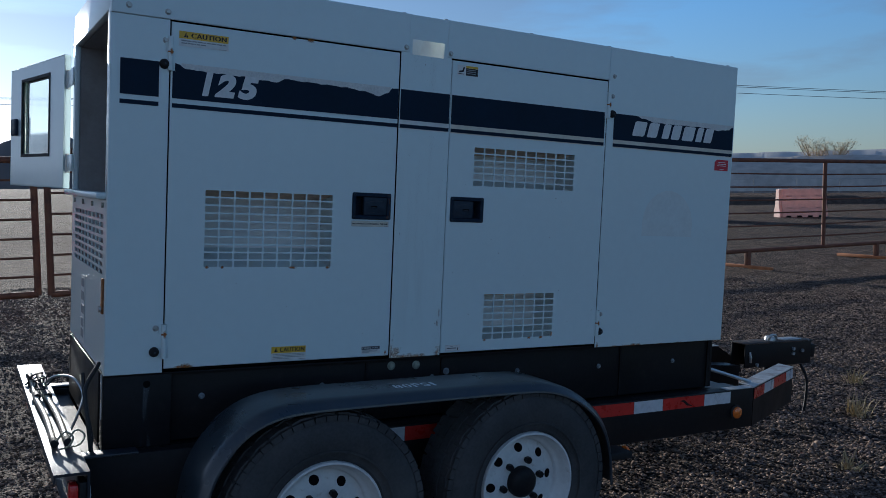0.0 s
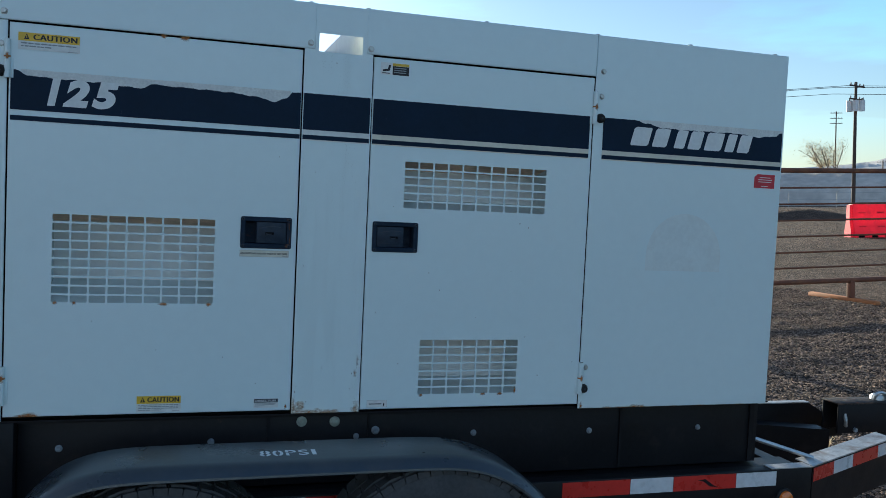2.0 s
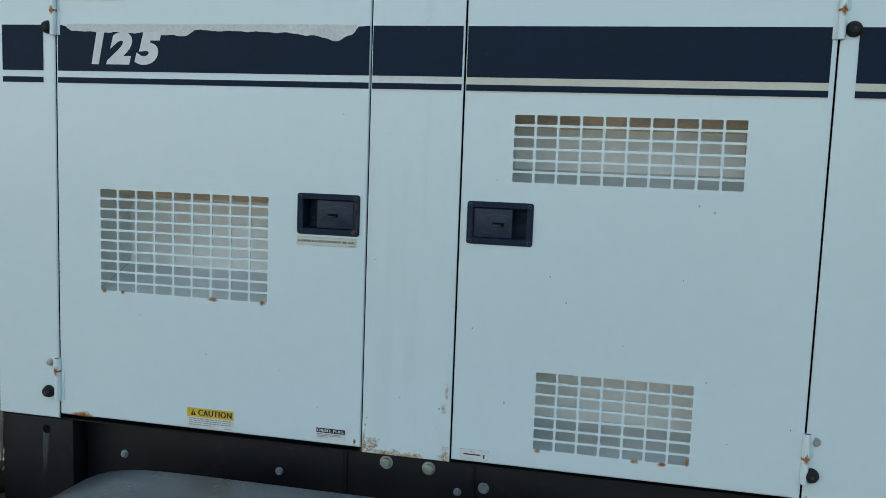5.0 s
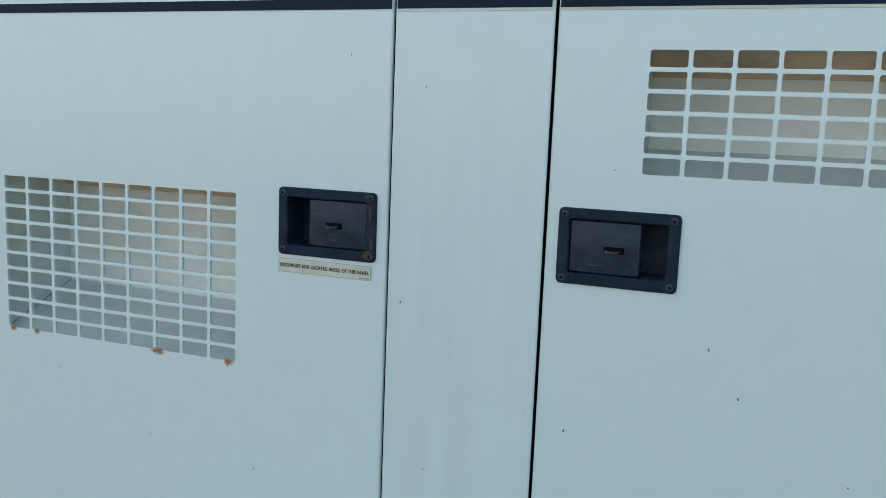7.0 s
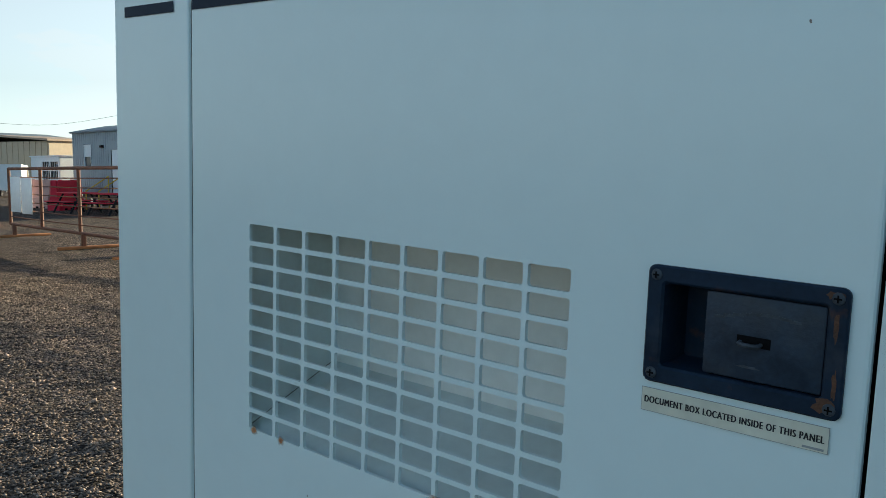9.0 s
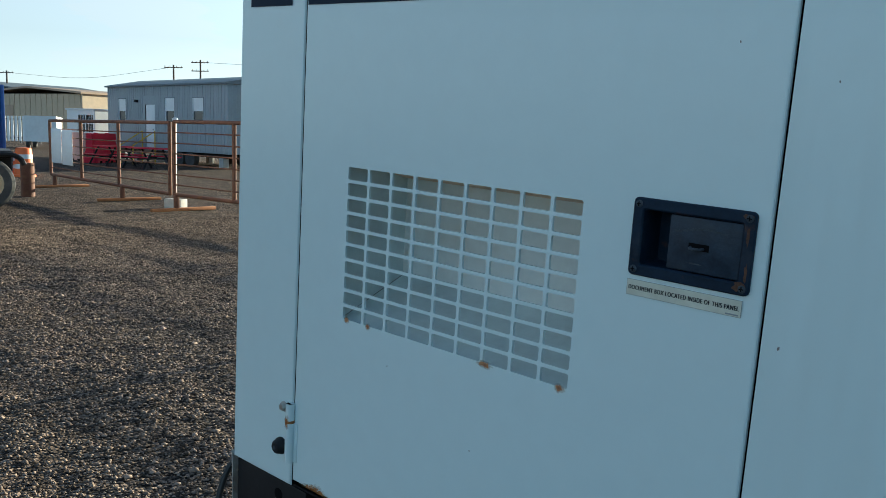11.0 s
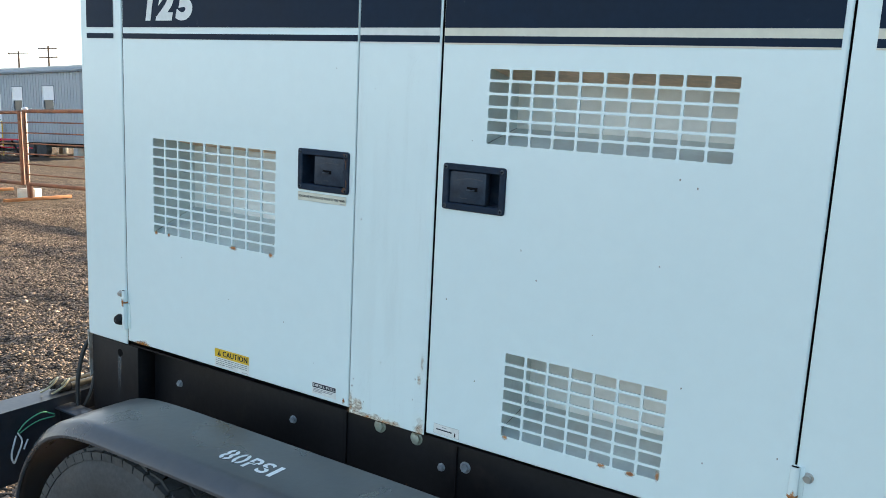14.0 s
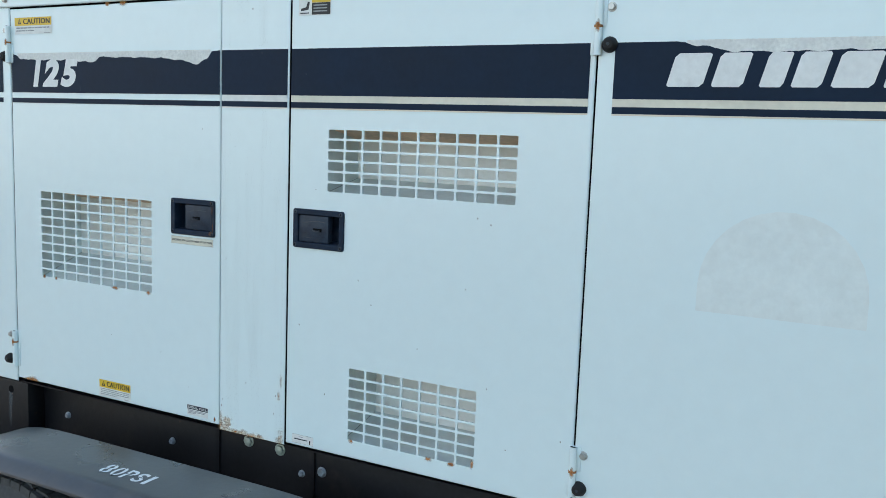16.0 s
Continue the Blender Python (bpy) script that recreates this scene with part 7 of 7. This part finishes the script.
small_shed(pose(-38.5, 17.4, 0, 0, 0, 6) @ Matrix.Diagonal((0.85, 0.85, 0.80, 1)))


def hall(name, label, at, n, d, z1, peak, mat, roof):
    root = thing(name, label, "building", at)
    s = Shape()
    s.box(0, n, 0, d, 0, z1, mat)
    wall = s.out("wall", root)
    x = 0.5
    while x < n:
        Shape().box(x - 0.05, x + 0.05, -0.05, 0.0, 0.0, z1, mat).out("rib", wall)
        x += 0.9
    Shape().prism([(-0.3, -0.4, z1), (n / 2, -0.4, z1 + peak), (n + 0.3, -0.4, z1), (n + 0.3, -0.4, z1 + 0.2), (n / 2, -0.4, z1 + peak + 0.2), (-0.3, -0.4, z1 + 0.2)], (0, d + 0.8, 0), roof).out("roof", root)
    s = Shape()
    s.box(n * 0.1, n * 0.1 + 4.0, -0.07, -0.051, 0.0, z1 * 0.75, SIDING_BROWN)
    s.out("sliding_door", root, "large plain sliding door")
    return root


hall("tan_hall", "tan metal storage hall with a shallow gable", pose(-101, 36.6, 0, 0, 0, 12), 17, 16, 4.7, 0.6, SIDING_TAN, SIDING_BROWN)
hall("brown_hall", "brown metal hall with a dark roof", pose(-152, 47, 0, 0, 0, 12), 26, 18, 6.2, 1.5, SIDING_BROWN, ROOFING)


# ---- yard things to the west ----
def container(at):
    root = thing("shipping_container", "blue corrugated steel shipping container", "container", at)
    s = Shape()
    n, d, z1 = 6.06, 2.44, 2.59
    s.box(0.05, n - 0.05, 0.06, d - 0.06, 0.12, z1 - 0.08, BLUE_BOX)
    for i in range(26):
        s.box(0.14 + 0.225 * i, 0.26 + 0.225 * i, 0.02, d - 0.02, 0.15, z1 - 0.12, BLUE_BOX)
    for j in range(9):
        s.box(0.02, n - 0.02, 0.16 + 0.25 * j, 0.28 + 0.25 * j, 0.15, z1 - 0.12, BLUE_BOX)
    s.out("body", root)
    for x in (0.0, n - 0.1):
        for y in (0.0, d - 0.1):
            Shape().box(x, x + 0.1, y, y + 0.1, 0.0, z1, BLUE_BOX, 0.01).out("corner_post", root)
    s = Shape()
    for z in (0.0, z1 - 0.1):
        for y in (0.0, d - 0.1):
            s.box(0.1, n - 0.1, y, y + 0.1, z, z + 0.1, BLUE_BOX)
        for x in (0.0, n - 0.1):
            s.box(x, x + 0.1, 0.1, d - 0.1, z, z + 0.1, BLUE_BOX)
    s.out("rails", root)
    s = Shape()
    for i, (z, a, b) in enumerate(((2.0, 0.3, 0.9), (1.85, 0.3, 0.6), (1.2, 0.3, 0.8), (1.0, 0.35, 0.8), (0.8, 0.35, 0.75))):
        s.box(n - 0.021, n - 0.0185, a, b, z, z + 0.09, TAPE_WHITE)
    s.out("marking", root, "pale bars of illegible lettering")
    return root


container(pose(-30.95, 7.25, 0.0, 0, 0, -4))


def box_trailer(at):
    root = thing("box_trailer", "white enclosed cargo trailer with red marker lamps", "trailer", at)
    s = Shape()
    s.box(-3.6, 0, 0, 1.9, 0.42, 2.18, SIDING_WHITE, 0.03)
    for x in (-3.0, -2.4, -1.8, -1.2, -0.6):
        s.box(x - 0.01, x + 0.01, -0.004, 0.0, 0.5, 2.1, SIDING_WHITE)
    s.out("body", root)
    s = Shape()
    for x, y in ((0.0, 0.0), (0.0, 1.9)):
        s.box(-0.05, 0.012, y - 0.012 if y == 0 else y - 0.05, y + 0.05 if y == 0 else y + 0.012, 0.42, 2.16, GALV, 0.004)
    s.box(-3.6, 0.01, -0.012, 0.03, 2.12, 2.20, GALV, 0.004)
    s.out("trim", root, "bare metal corner trim")
    for z in (2.04, 0.52):
        Shape().box(0.0, 0.02, 0.10, 0.26, z, z + 0.05, RED_LENS, 0.004).out("marker_lamp", root, "red marker lamp")
        Shape().box(-0.30, -0.14, -0.02, 0.0, z, z + 0.05, RED_LENS, 0.004).out("marker_lamp", root, "red marker lamp")
    for x in (-2.3, -1.55):
        for y in (-0.05, 1.75):
            s = Shape()
            s.lathe((x, y + 0.1, 0.34), (0, -1, 0), [(0.20, -0.10), (0.32, -0.10), (0.34, -0.06), (0.34, 0.06), (0.32, 0.10), (0.20, 0.10)], TYRE, 24, caps=False)
            s.lathe((x, y + 0.1, 0.34), (0, -1, 0), [(0.20, -0.05), (0.20, 0.06), (0.06, 0.03)], RIM, 16)
            s.out("wheel", root)
    s = Shape()
    s.box(-3.6, -0.05, 0.2, 1.7, 0.30, 0.42, BLACK)
    s.out("frame", root)
    return root


box_trailer(pose(-9.25, 0.85, 0, 0, 0, -20))


def truck(at):
    """A flatbed truck whose rear wheel shows beside the box trailer."""
    root = thing("flatbed_truck", "old flatbed truck with beige wheel and black mudguard", "truck", at)
    s = Shape()
    s.box(-5.0, 0.45, 0.15, 2.2, 0.98, 1.12, BLACK, 0.02)
    s.box(-5.0, 0.45, 0.6, 0.75, 0.72, 0.98, BLACK)
    s.box(-5.0, 0.45, 1.6, 1.75, 0.72, 0.98, BLACK)
    s.tube([(0.15, 0.1, 1.06), (0.45, 0.1, 1.05), (0.60, 0.1, 0.97), (0.66, 0.1, 0.86)], 0.05, BLACK, 8, 4)
    s.out("bed", root)
    Shape().box(-7.2, -5.05, 0.1, 2.25, 0.7, 2.6, SIDING_WHITE, 0.15, 4).out("cab", root, "white cab")
    for x, y in ((0, 0.0), (-5.9, 0.0), (0, 1.95), (-5.9, 1.95)):
        s = Shape()
        s.lathe((x, y + 0.15, 0.5), (0, -1, 0), [(0.28, -0.13), (0.44, -0.14), (0.49, -0.10), (0.5, 0.0), (0.49, 0.10), (0.44, 0.14), (0.30, 0.13)], TYRE, 32, caps=False)
        s.lathe((x, y + 0.15, 0.5), (0, -1, 0), [(0.30, -0.1), (0.30, 0.128), (0.27, 0.13), (0.24, 0.06), (0.13, 0.02), (0.11, 0.08), (0.0, 0.09)], RIM_BEIGE, 28)
        for k in range(4):
            a = math.pi * k / 2 + 0.6
            s.lathe((x + 0.19 * math.cos(a), y + 0.155 - 0.055, 0.5 + 0.19 * math.sin(a)), (0, -1, 0), [(0.04, 0), (0.036, 0.012)], GAP, 12)
        s.out("wheel", root, "dark tyre on a beige rim")
    return root


truck(pose(-14.0, 4.72, 0, 0, 0, 69.5) @ Matrix.Diagonal((0.9, 0.9, 0.9, 1)))


def barrel(at):
    root = thing("traffic_barrel", "orange and white plastic traffic barrel", "barrel", at, "traffic barrels")
    s = Shape()
    s.lathe((0, 0, 0), (0, 0, 1), [(0.36, 0), (0.36, 0.08), (0.30, 0.10), (0.29, 0.30), (0.285, 0.30)], ORANGE, 24)
    s.lathe((0, 0, 0), (0, 0, 1), [(0.285, 0.30), (0.28, 0.46)], TAPE_WHITE, 24)
    s.lathe((0, 0, 0), (0, 0, 1), [(0.28, 0.46), (0.27, 0.64)], ORANGE, 24)
    s.lathe((0, 0, 0), (0, 0, 1), [(0.27, 0.64), (0.265, 0.80)], TAPE_WHITE, 24)
    s.lathe((0, 0, 0), (0, 0, 1), [(0.265, 0.80), (0.25, 0.98), (0.23, 1.02), (0.08, 1.04)], ORANGE, 24)
    s.out("body", root)
    return root


b1 = barrel(pose(-23.4, 9.2, 0) @ Matrix.Diagonal((0.85, 0.85, 0.8, 1)))
copy_thing(b1, pose(-24.5, 9.55, 0) @ Matrix.Diagonal((0.85, 0.85, 0.8, 1)))
copy_thing(b1, pose(-24.4, 8.7, 0) @ Matrix.Diagonal((0.85, 0.85, 0.8, 1)))
Shape().cyl((0, 0, 0), (0, 0, 0.69), 0.135, GATE, 14).out("bollard", None, "short rusty brown steel bollard", "bollard", at=pose(-16.65, 6.5, 0))
s = Shape()
s.box(-0.32, 0.32, -0.18, 0.18, 0.0, 0.30, CONCRETE, 0.015)
s.box(-0.26, 0.26, -0.181, -0.17, 0.06, 0.24, CONCRETE)
s.out("concrete_block", None, "pale concrete block at the gate's foot", "block", at=pose(-12.75, 7.55, 0, 0, 0, 24) @ Matrix.Diagonal((0.56, 0.6, 0.62, 1)))
Shape().cyl((0, 0, 0.0), (0.03, 0, 1.95), 0.036, SIDING_WHITE, 12).lathe((0.03, 0, 1.95), (0, 0, 1), [(0.065, 0), (0.065, 0.05), (0.02, 0.07)], SIDING_WHITE, 12).out("white_post", None, "thin white pipe post beside the gate", "post", at=pose(-14.02, 8.30, 0) @ Matrix.Diagonal((0.9, 0.9, 0.84, 1)))
s = Shape()
s.box(0, 0.72, -0.02, 0.0, 0, 1.0, SIDING_WHITE, 0.006)
sign = s.out("sign_board", None, "blank white board hung on the gate", "sign", "boards on the gate", at=pose(-19.0, 8.06, 0.60, 0, 0, -7.0) @ Matrix.Diagonal((0.95, 1, 0.8, 1)))
copy_thing(sign, pose(-18.25, 7.97, 0.58, 0, 0, -7.0))


def bench(at):
    root = thing("picnic_table", "red painted table with benches", "table", at, "red tables")
    Shape().box(-0.9, 0.9, -0.35, 0.35, 0.72, 0.77, RED_PLASTIC, 0.01).out("tabletop", root)
    for y in (-0.7, 0.7):
        Shape().box(-0.9, 0.9, y - 0.13, y + 0.13, 0.42, 0.46, RED_PLASTIC, 0.01).out("seat", root)
    for x in (-0.65, 0.65):
        s = Shape()
        s.box(x - 0.03, x + 0.03, -0.83, 0.83, 0.36, 0.42, BLACK)
        s.tube([(x, -0.6, 0.0), (x, -0.2, 0.72)], 0.035, BLACK, 8)
        s.tube([(x, 0.6, 0.0), (x, 0.2, 0.72)], 0.035, BLACK, 8)
        s.out("leg_frame", root)
    return root


t1 = bench(pose(-29.6, 15.0, 0))
copy_thing(t1, pose(-27.2, 15.1, 0, 0, 0, 4))


def van(at):
    root = thing("parked_van", "white van parked far off", "van", at)
    s = Shape()
    s.prism([(-2.4, -0.9, 0.45), (2.4, -0.9, 0.45), (2.45, -0.9, 1.0), (1.6, -0.9, 1.15), (1.0, -0.9, 1.95), (-2.4, -0.9, 2.0)], (0, 1.8, 0), SIDING_WHITE)
    s.out("body", root)
    Shape().prism([(0.45, -0.91, 1.2), (1.45, -0.91, 1.2), (0.95, -0.91, 1.8), (0.45, -0.91, 1.8)], (0, 1.82, 0), DARK_GLASS).out("window", root)
    for x in (-1.5, 1.5):
        for y in (-0.9, 0.7):
            Shape().cyl((x, y, 0.34), (x, y + 0.2, 0.34), 0.34, TYRE, 18).out("wheel", root)
    return root


van(pose(-53.7, 23, 0, 0, 0, 150))
s = Shape()
for i in range(16):
    s.box(0.42 * i, 0.42 * i + 0.26, 0, 0.03, 0.15, 2.1, SIDING_WHITE)
for z in (0.4, 1.8):
    s.box(0, 6.6, 0.031, 0.08, z, z + 0.1, NAVY)
for i in range(4):
    s.box(2.1 * i, 2.1 * i + 0.1, 0.081, 0.18, 0.0, 2.0, NAVY)
s.out("slat_fence", None, "pale slatted fence at the yard's edge", "fence", at=pose(-70, 26.5, 0, 0, 0, 18))


# upright tank far off beyond the red barrier
s = Shape()
s.lathe((0, 0, 0), (0, 0, 1), [(0.60, 0), (0.63, 0.05), (0.63, 1.1), (0.66, 1.14), (0.66, 1.22), (0.63, 1.26), (0.63, 2.3), (0.66, 2.34), (0.66, 2.42), (0.63, 2.46), (0.63, 3.22)], BLUE_TANK, 24)
far_tank = s.out("storage_tank", None, "upright blue storage tank with a pale lid on gravel", "tank", at=pose(-4.71, 57.05, 0))
Shape().lathe((0, 0, 3.20), (0, 0, 1), [(0.72, 0), (0.76, 0.06), (0.72, 0.14), (0.40, 0.28), (0.0, 0.32)], CONCRETE, 24).out("lid", far_tank, "pale domed lid")


def utility_pole(at, height, arms, label):
    root = thing("utility_pole", label, "utility pole", at, "utility poles")
    Shape().cyl((0, 0, -0.2), (0, 0, height), 0.17, POLE, 10, 0.11).out("pole", root)
    for i in range(arms):
        z = height - 0.35 - 1.1 * i
        s = Shape()
        s.box(-1.25, 1.25, -0.16, -0.06, z - 0.06, z + 0.06, POLE)
        arm = s.out("crossarm", root)
        s = Shape()
        for x in (-1.1, -0.45, 0.45, 1.1):
            s.lathe((x, -0.11, z + 0.06), (0, 0, 1), [(0.03, 0), (0.06, 0.06), (0.05, 0.16), (0.02, 0.2)], CONCRETE, 8)
        s.out("insulators", arm, kind="stuff")
    return root


p = utility_pole(pose(54.5, 56.1, 0, 0, 0, 22), 11.0, 2, "tall brown wooden utility pole with transformer")
for a in (150, 205, 265):
    c, d = 0.55 * math.cos(radians(a)), 0.55 * math.sin(radians(a))
    Shape().cyl((c, d, 8.55), (c, d, 9.45), 0.24, SIDING_WHITE, 12).cyl((c, d, 9.45), (c, d, 9.62), 0.05, POLE, 8).out("transformer", p, "pale transformer can")
utility_pole(pose(133.2, 147.6, 0, 0, 0, -20), 19.5, 3, "far tall wooden transmission pole")
utility_pole(pose(-99.8, 63.7, 0, 0, 0, 30), 10.6, 2, "brown wooden utility pole with two crossarms")
utility_pole(pose(-101.6, 60.8, 0, 0, 0, 40), 9.8, 1, "brown wooden utility pole with one crossarm")
utility_pole(pose(-138, 54, 0, 0, 0, 30), 9.6, 1, "brown wooden utility pole with one crossarm")
for x, y, h in ((150, 152, 9.5), (166, 150, 9.5), (200, 140, 9), (105, 180, 9)):
    utility_pole(pose(x, y, 0, 0, 0, -40), h, 1, "far wooden utility pole")
s = Shape()
for k, z in enumerate((10.75, 10.72, 10.25)):
    s.tube([(54, 56.6 + 0.8 * k, z), (90, 42 + 0.8 * k, z - 0.9), (140, 22 + 0.8 * k, z)], 0.022, WIRE, 5, 6)
    s.tube([(54, 56.6 + 0.8 * k, z), (20, 80 + 0.8 * k, z - 1.0), (-20, 105 + 0.8 * k, z)], 0.022, WIRE, 5, 6)
s.tube([(-101.6, 60.8, 9.5), (-120, 57.5, 8.3), (-138, 54, 9.3)], 0.02, WIRE, 5, 6)
s.tube([(-99.8, 63.7, 10.3), (-60, 90, 8.8), (-20, 120, 10.5)], 0.02, WIRE, 5, 6)
s.out("overhead_wires", None, "thin overhead power lines", "wires", kind="stuff")

# chain-link fence and low bank in the distance
fence = thing("chain_link_fence", "far chain-link fence with pale steel posts", "fence")
a0, a1 = Vector((58, 106, 0)), Vector((147, 48, 0))
for i in range(19):
    q = a0.lerp(a1, i / 18)
    Shape().cyl((q.x, q.y, 0), (q.x, q.y, 2.0), 0.04, CONCRETE, 8).tube([(q.x, q.y, 2.0), (q.x + 0.28, q.y - 0.10, 2.35)], 0.045, CONCRETE, 6).out("post", fence)
s = Shape()
for z in (0.1, 1.1, 2.0):
    s.tube([(a0.x, a0.y, z), (a1.x, a1.y, z)], 0.02, GALV, 5)
s.out("wire", fence)


def bank():
    rng, vs, fs = random.Random(8), [], []
    n = 90
    for i in range(n + 1):
        q = Vector((26, 50, 0)).lerp(Vector((82, 20, 0)), i / n)
        h = 0.55 + 0.35 * noise.noise((i * 0.22, 0, 5))
        for d, k in ((-2.2, -0.1), (-0.8, 0.75 * h), (0.2, h), (2.4, -0.1)):
            vs.append((q.x + d * 0.47 + rng.uniform(-0.12, 0.12), q.y + d * 0.88 + rng.uniform(-0.12, 0.12), k))
    for i in range(n):
        fs += [(4 * i + j, 4 * i + 4 + j, 4 * i + 5 + j, 4 * i + 1 + j) for j in range(3)]
    s = Shape()
    s.add(vs, fs, GRAVEL)
    return s.out("ground_bank", None, "low dark bank of gravel along the yard", "bank", kind="structure", sharp=180)


bank()


def bush(at, size, seed, label):
    rng = random.Random(seed)
    root = thing("tree", label, "tree", at)
    s = Shape()
    tips = []
    for k in range(9):
        a, lean = rng.uniform(0, 6.28), rng.uniform(0.3, 1.0)
        p = [Vector((0, 0, -0.1))]
        for j in range(1, 5):
            p.append(Vector((math.cos(a) * lean * j / 4 * size * 0.8 + rng.uniform(-0.1, 0.1), math.sin(a) * lean * j / 4 * size * 0.8 + rng.uniform(-0.1, 0.1), size * j / 4 * rng.uniform(0.8, 1.0))))
        s.tube(p, 0.035 * size / 3, TWIG, 5, 3)
        tips += p[2:]
        for j in (2, 3, 4):
            for _ in range(3):
                e = p[j] + Vector((rng.uniform(-1, 1), rng.uniform(-1, 1), rng.uniform(0.2, 1.0))) * size * 0.22
                s.tube([p[j], (p[j] + e) / 2 + Vector((0, 0, 0.05)), e], 0.012 * size / 3, TWIG, 4)
                tips.append(e)
    s.out("trunk", root, "bare thin branches")
    s = Shape()
    for _ in range(4200):
        c = rng.choice(tips) + Vector((rng.gauss(0, 1), rng.gauss(0, 1), rng.gauss(0, 0.8))) * size * 0.085
        d = Vector((rng.uniform(-1, 1), rng.uniform(-1, 1), rng.uniform(-1, 1))).normalized() * rng.uniform(0.05, 0.12) * size / 4.5
        e = d.orthogonal().normalized() * 0.035 * size / 4.5
        s.add([c - d, c + e, c + d, c - e], [(0, 1, 2, 3)], BUSH)
    s.out("crown", root, "sparse dry leaves")
    return root


bush(pose(111.3, 123.3, 4.2), 6.0, 3, "sparse tan leafless tree beside a utility pole")
bush(pose(134.2, 97.5, 4.0), 4.6, 5, "sparse tan leafless tree on the horizon")
bush(pose(136.0, 95.2, 4.0), 4.2, 6, "sparse tan leafless tree on the horizon")


def straw(at, n, size, seed):
    rng, s = random.Random(seed), Shape()
    for _ in range(n):
        a, tilt = rng.uniform(0, 6.28), rng.uniform(0.2, 1.3)
        r = rng.uniform(0, 0.35) * size
        base = Vector((r * math.cos(a * 3), r * math.sin(a * 3), 0))
        h = size * rng.uniform(0.25, 0.8)
        tip = base + Vector((math.cos(a) * math.sin(tilt), math.sin(a) * math.sin(tilt), math.cos(tilt))) * h
        w = Vector((-math.sin(a), math.cos(a), 0)) * 0.003
        mid = (base + tip) / 2 + Vector((0, 0, 0.12 * h))
        s.add([base - w, base + w, mid + w, mid - w, tip], [(0, 1, 2, 3), (3, 2, 4)], STRAW)
    return s.out("dry_weeds", None, "clump of dry straw-coloured weeds on the gravel", "weeds", "clumps of dry weeds", "stuff", at=at)


for x, y, n, size, k in ((4.45, 0.35, 80, 0.22, 1), (4.2, 1.3, 70, 0.22, 2), (5.2, 0.9, 60, 0.2, 3), (3.5, -0.25, 40, 0.15, 4)):
    straw(pose(x, y, 0), n, size, k)
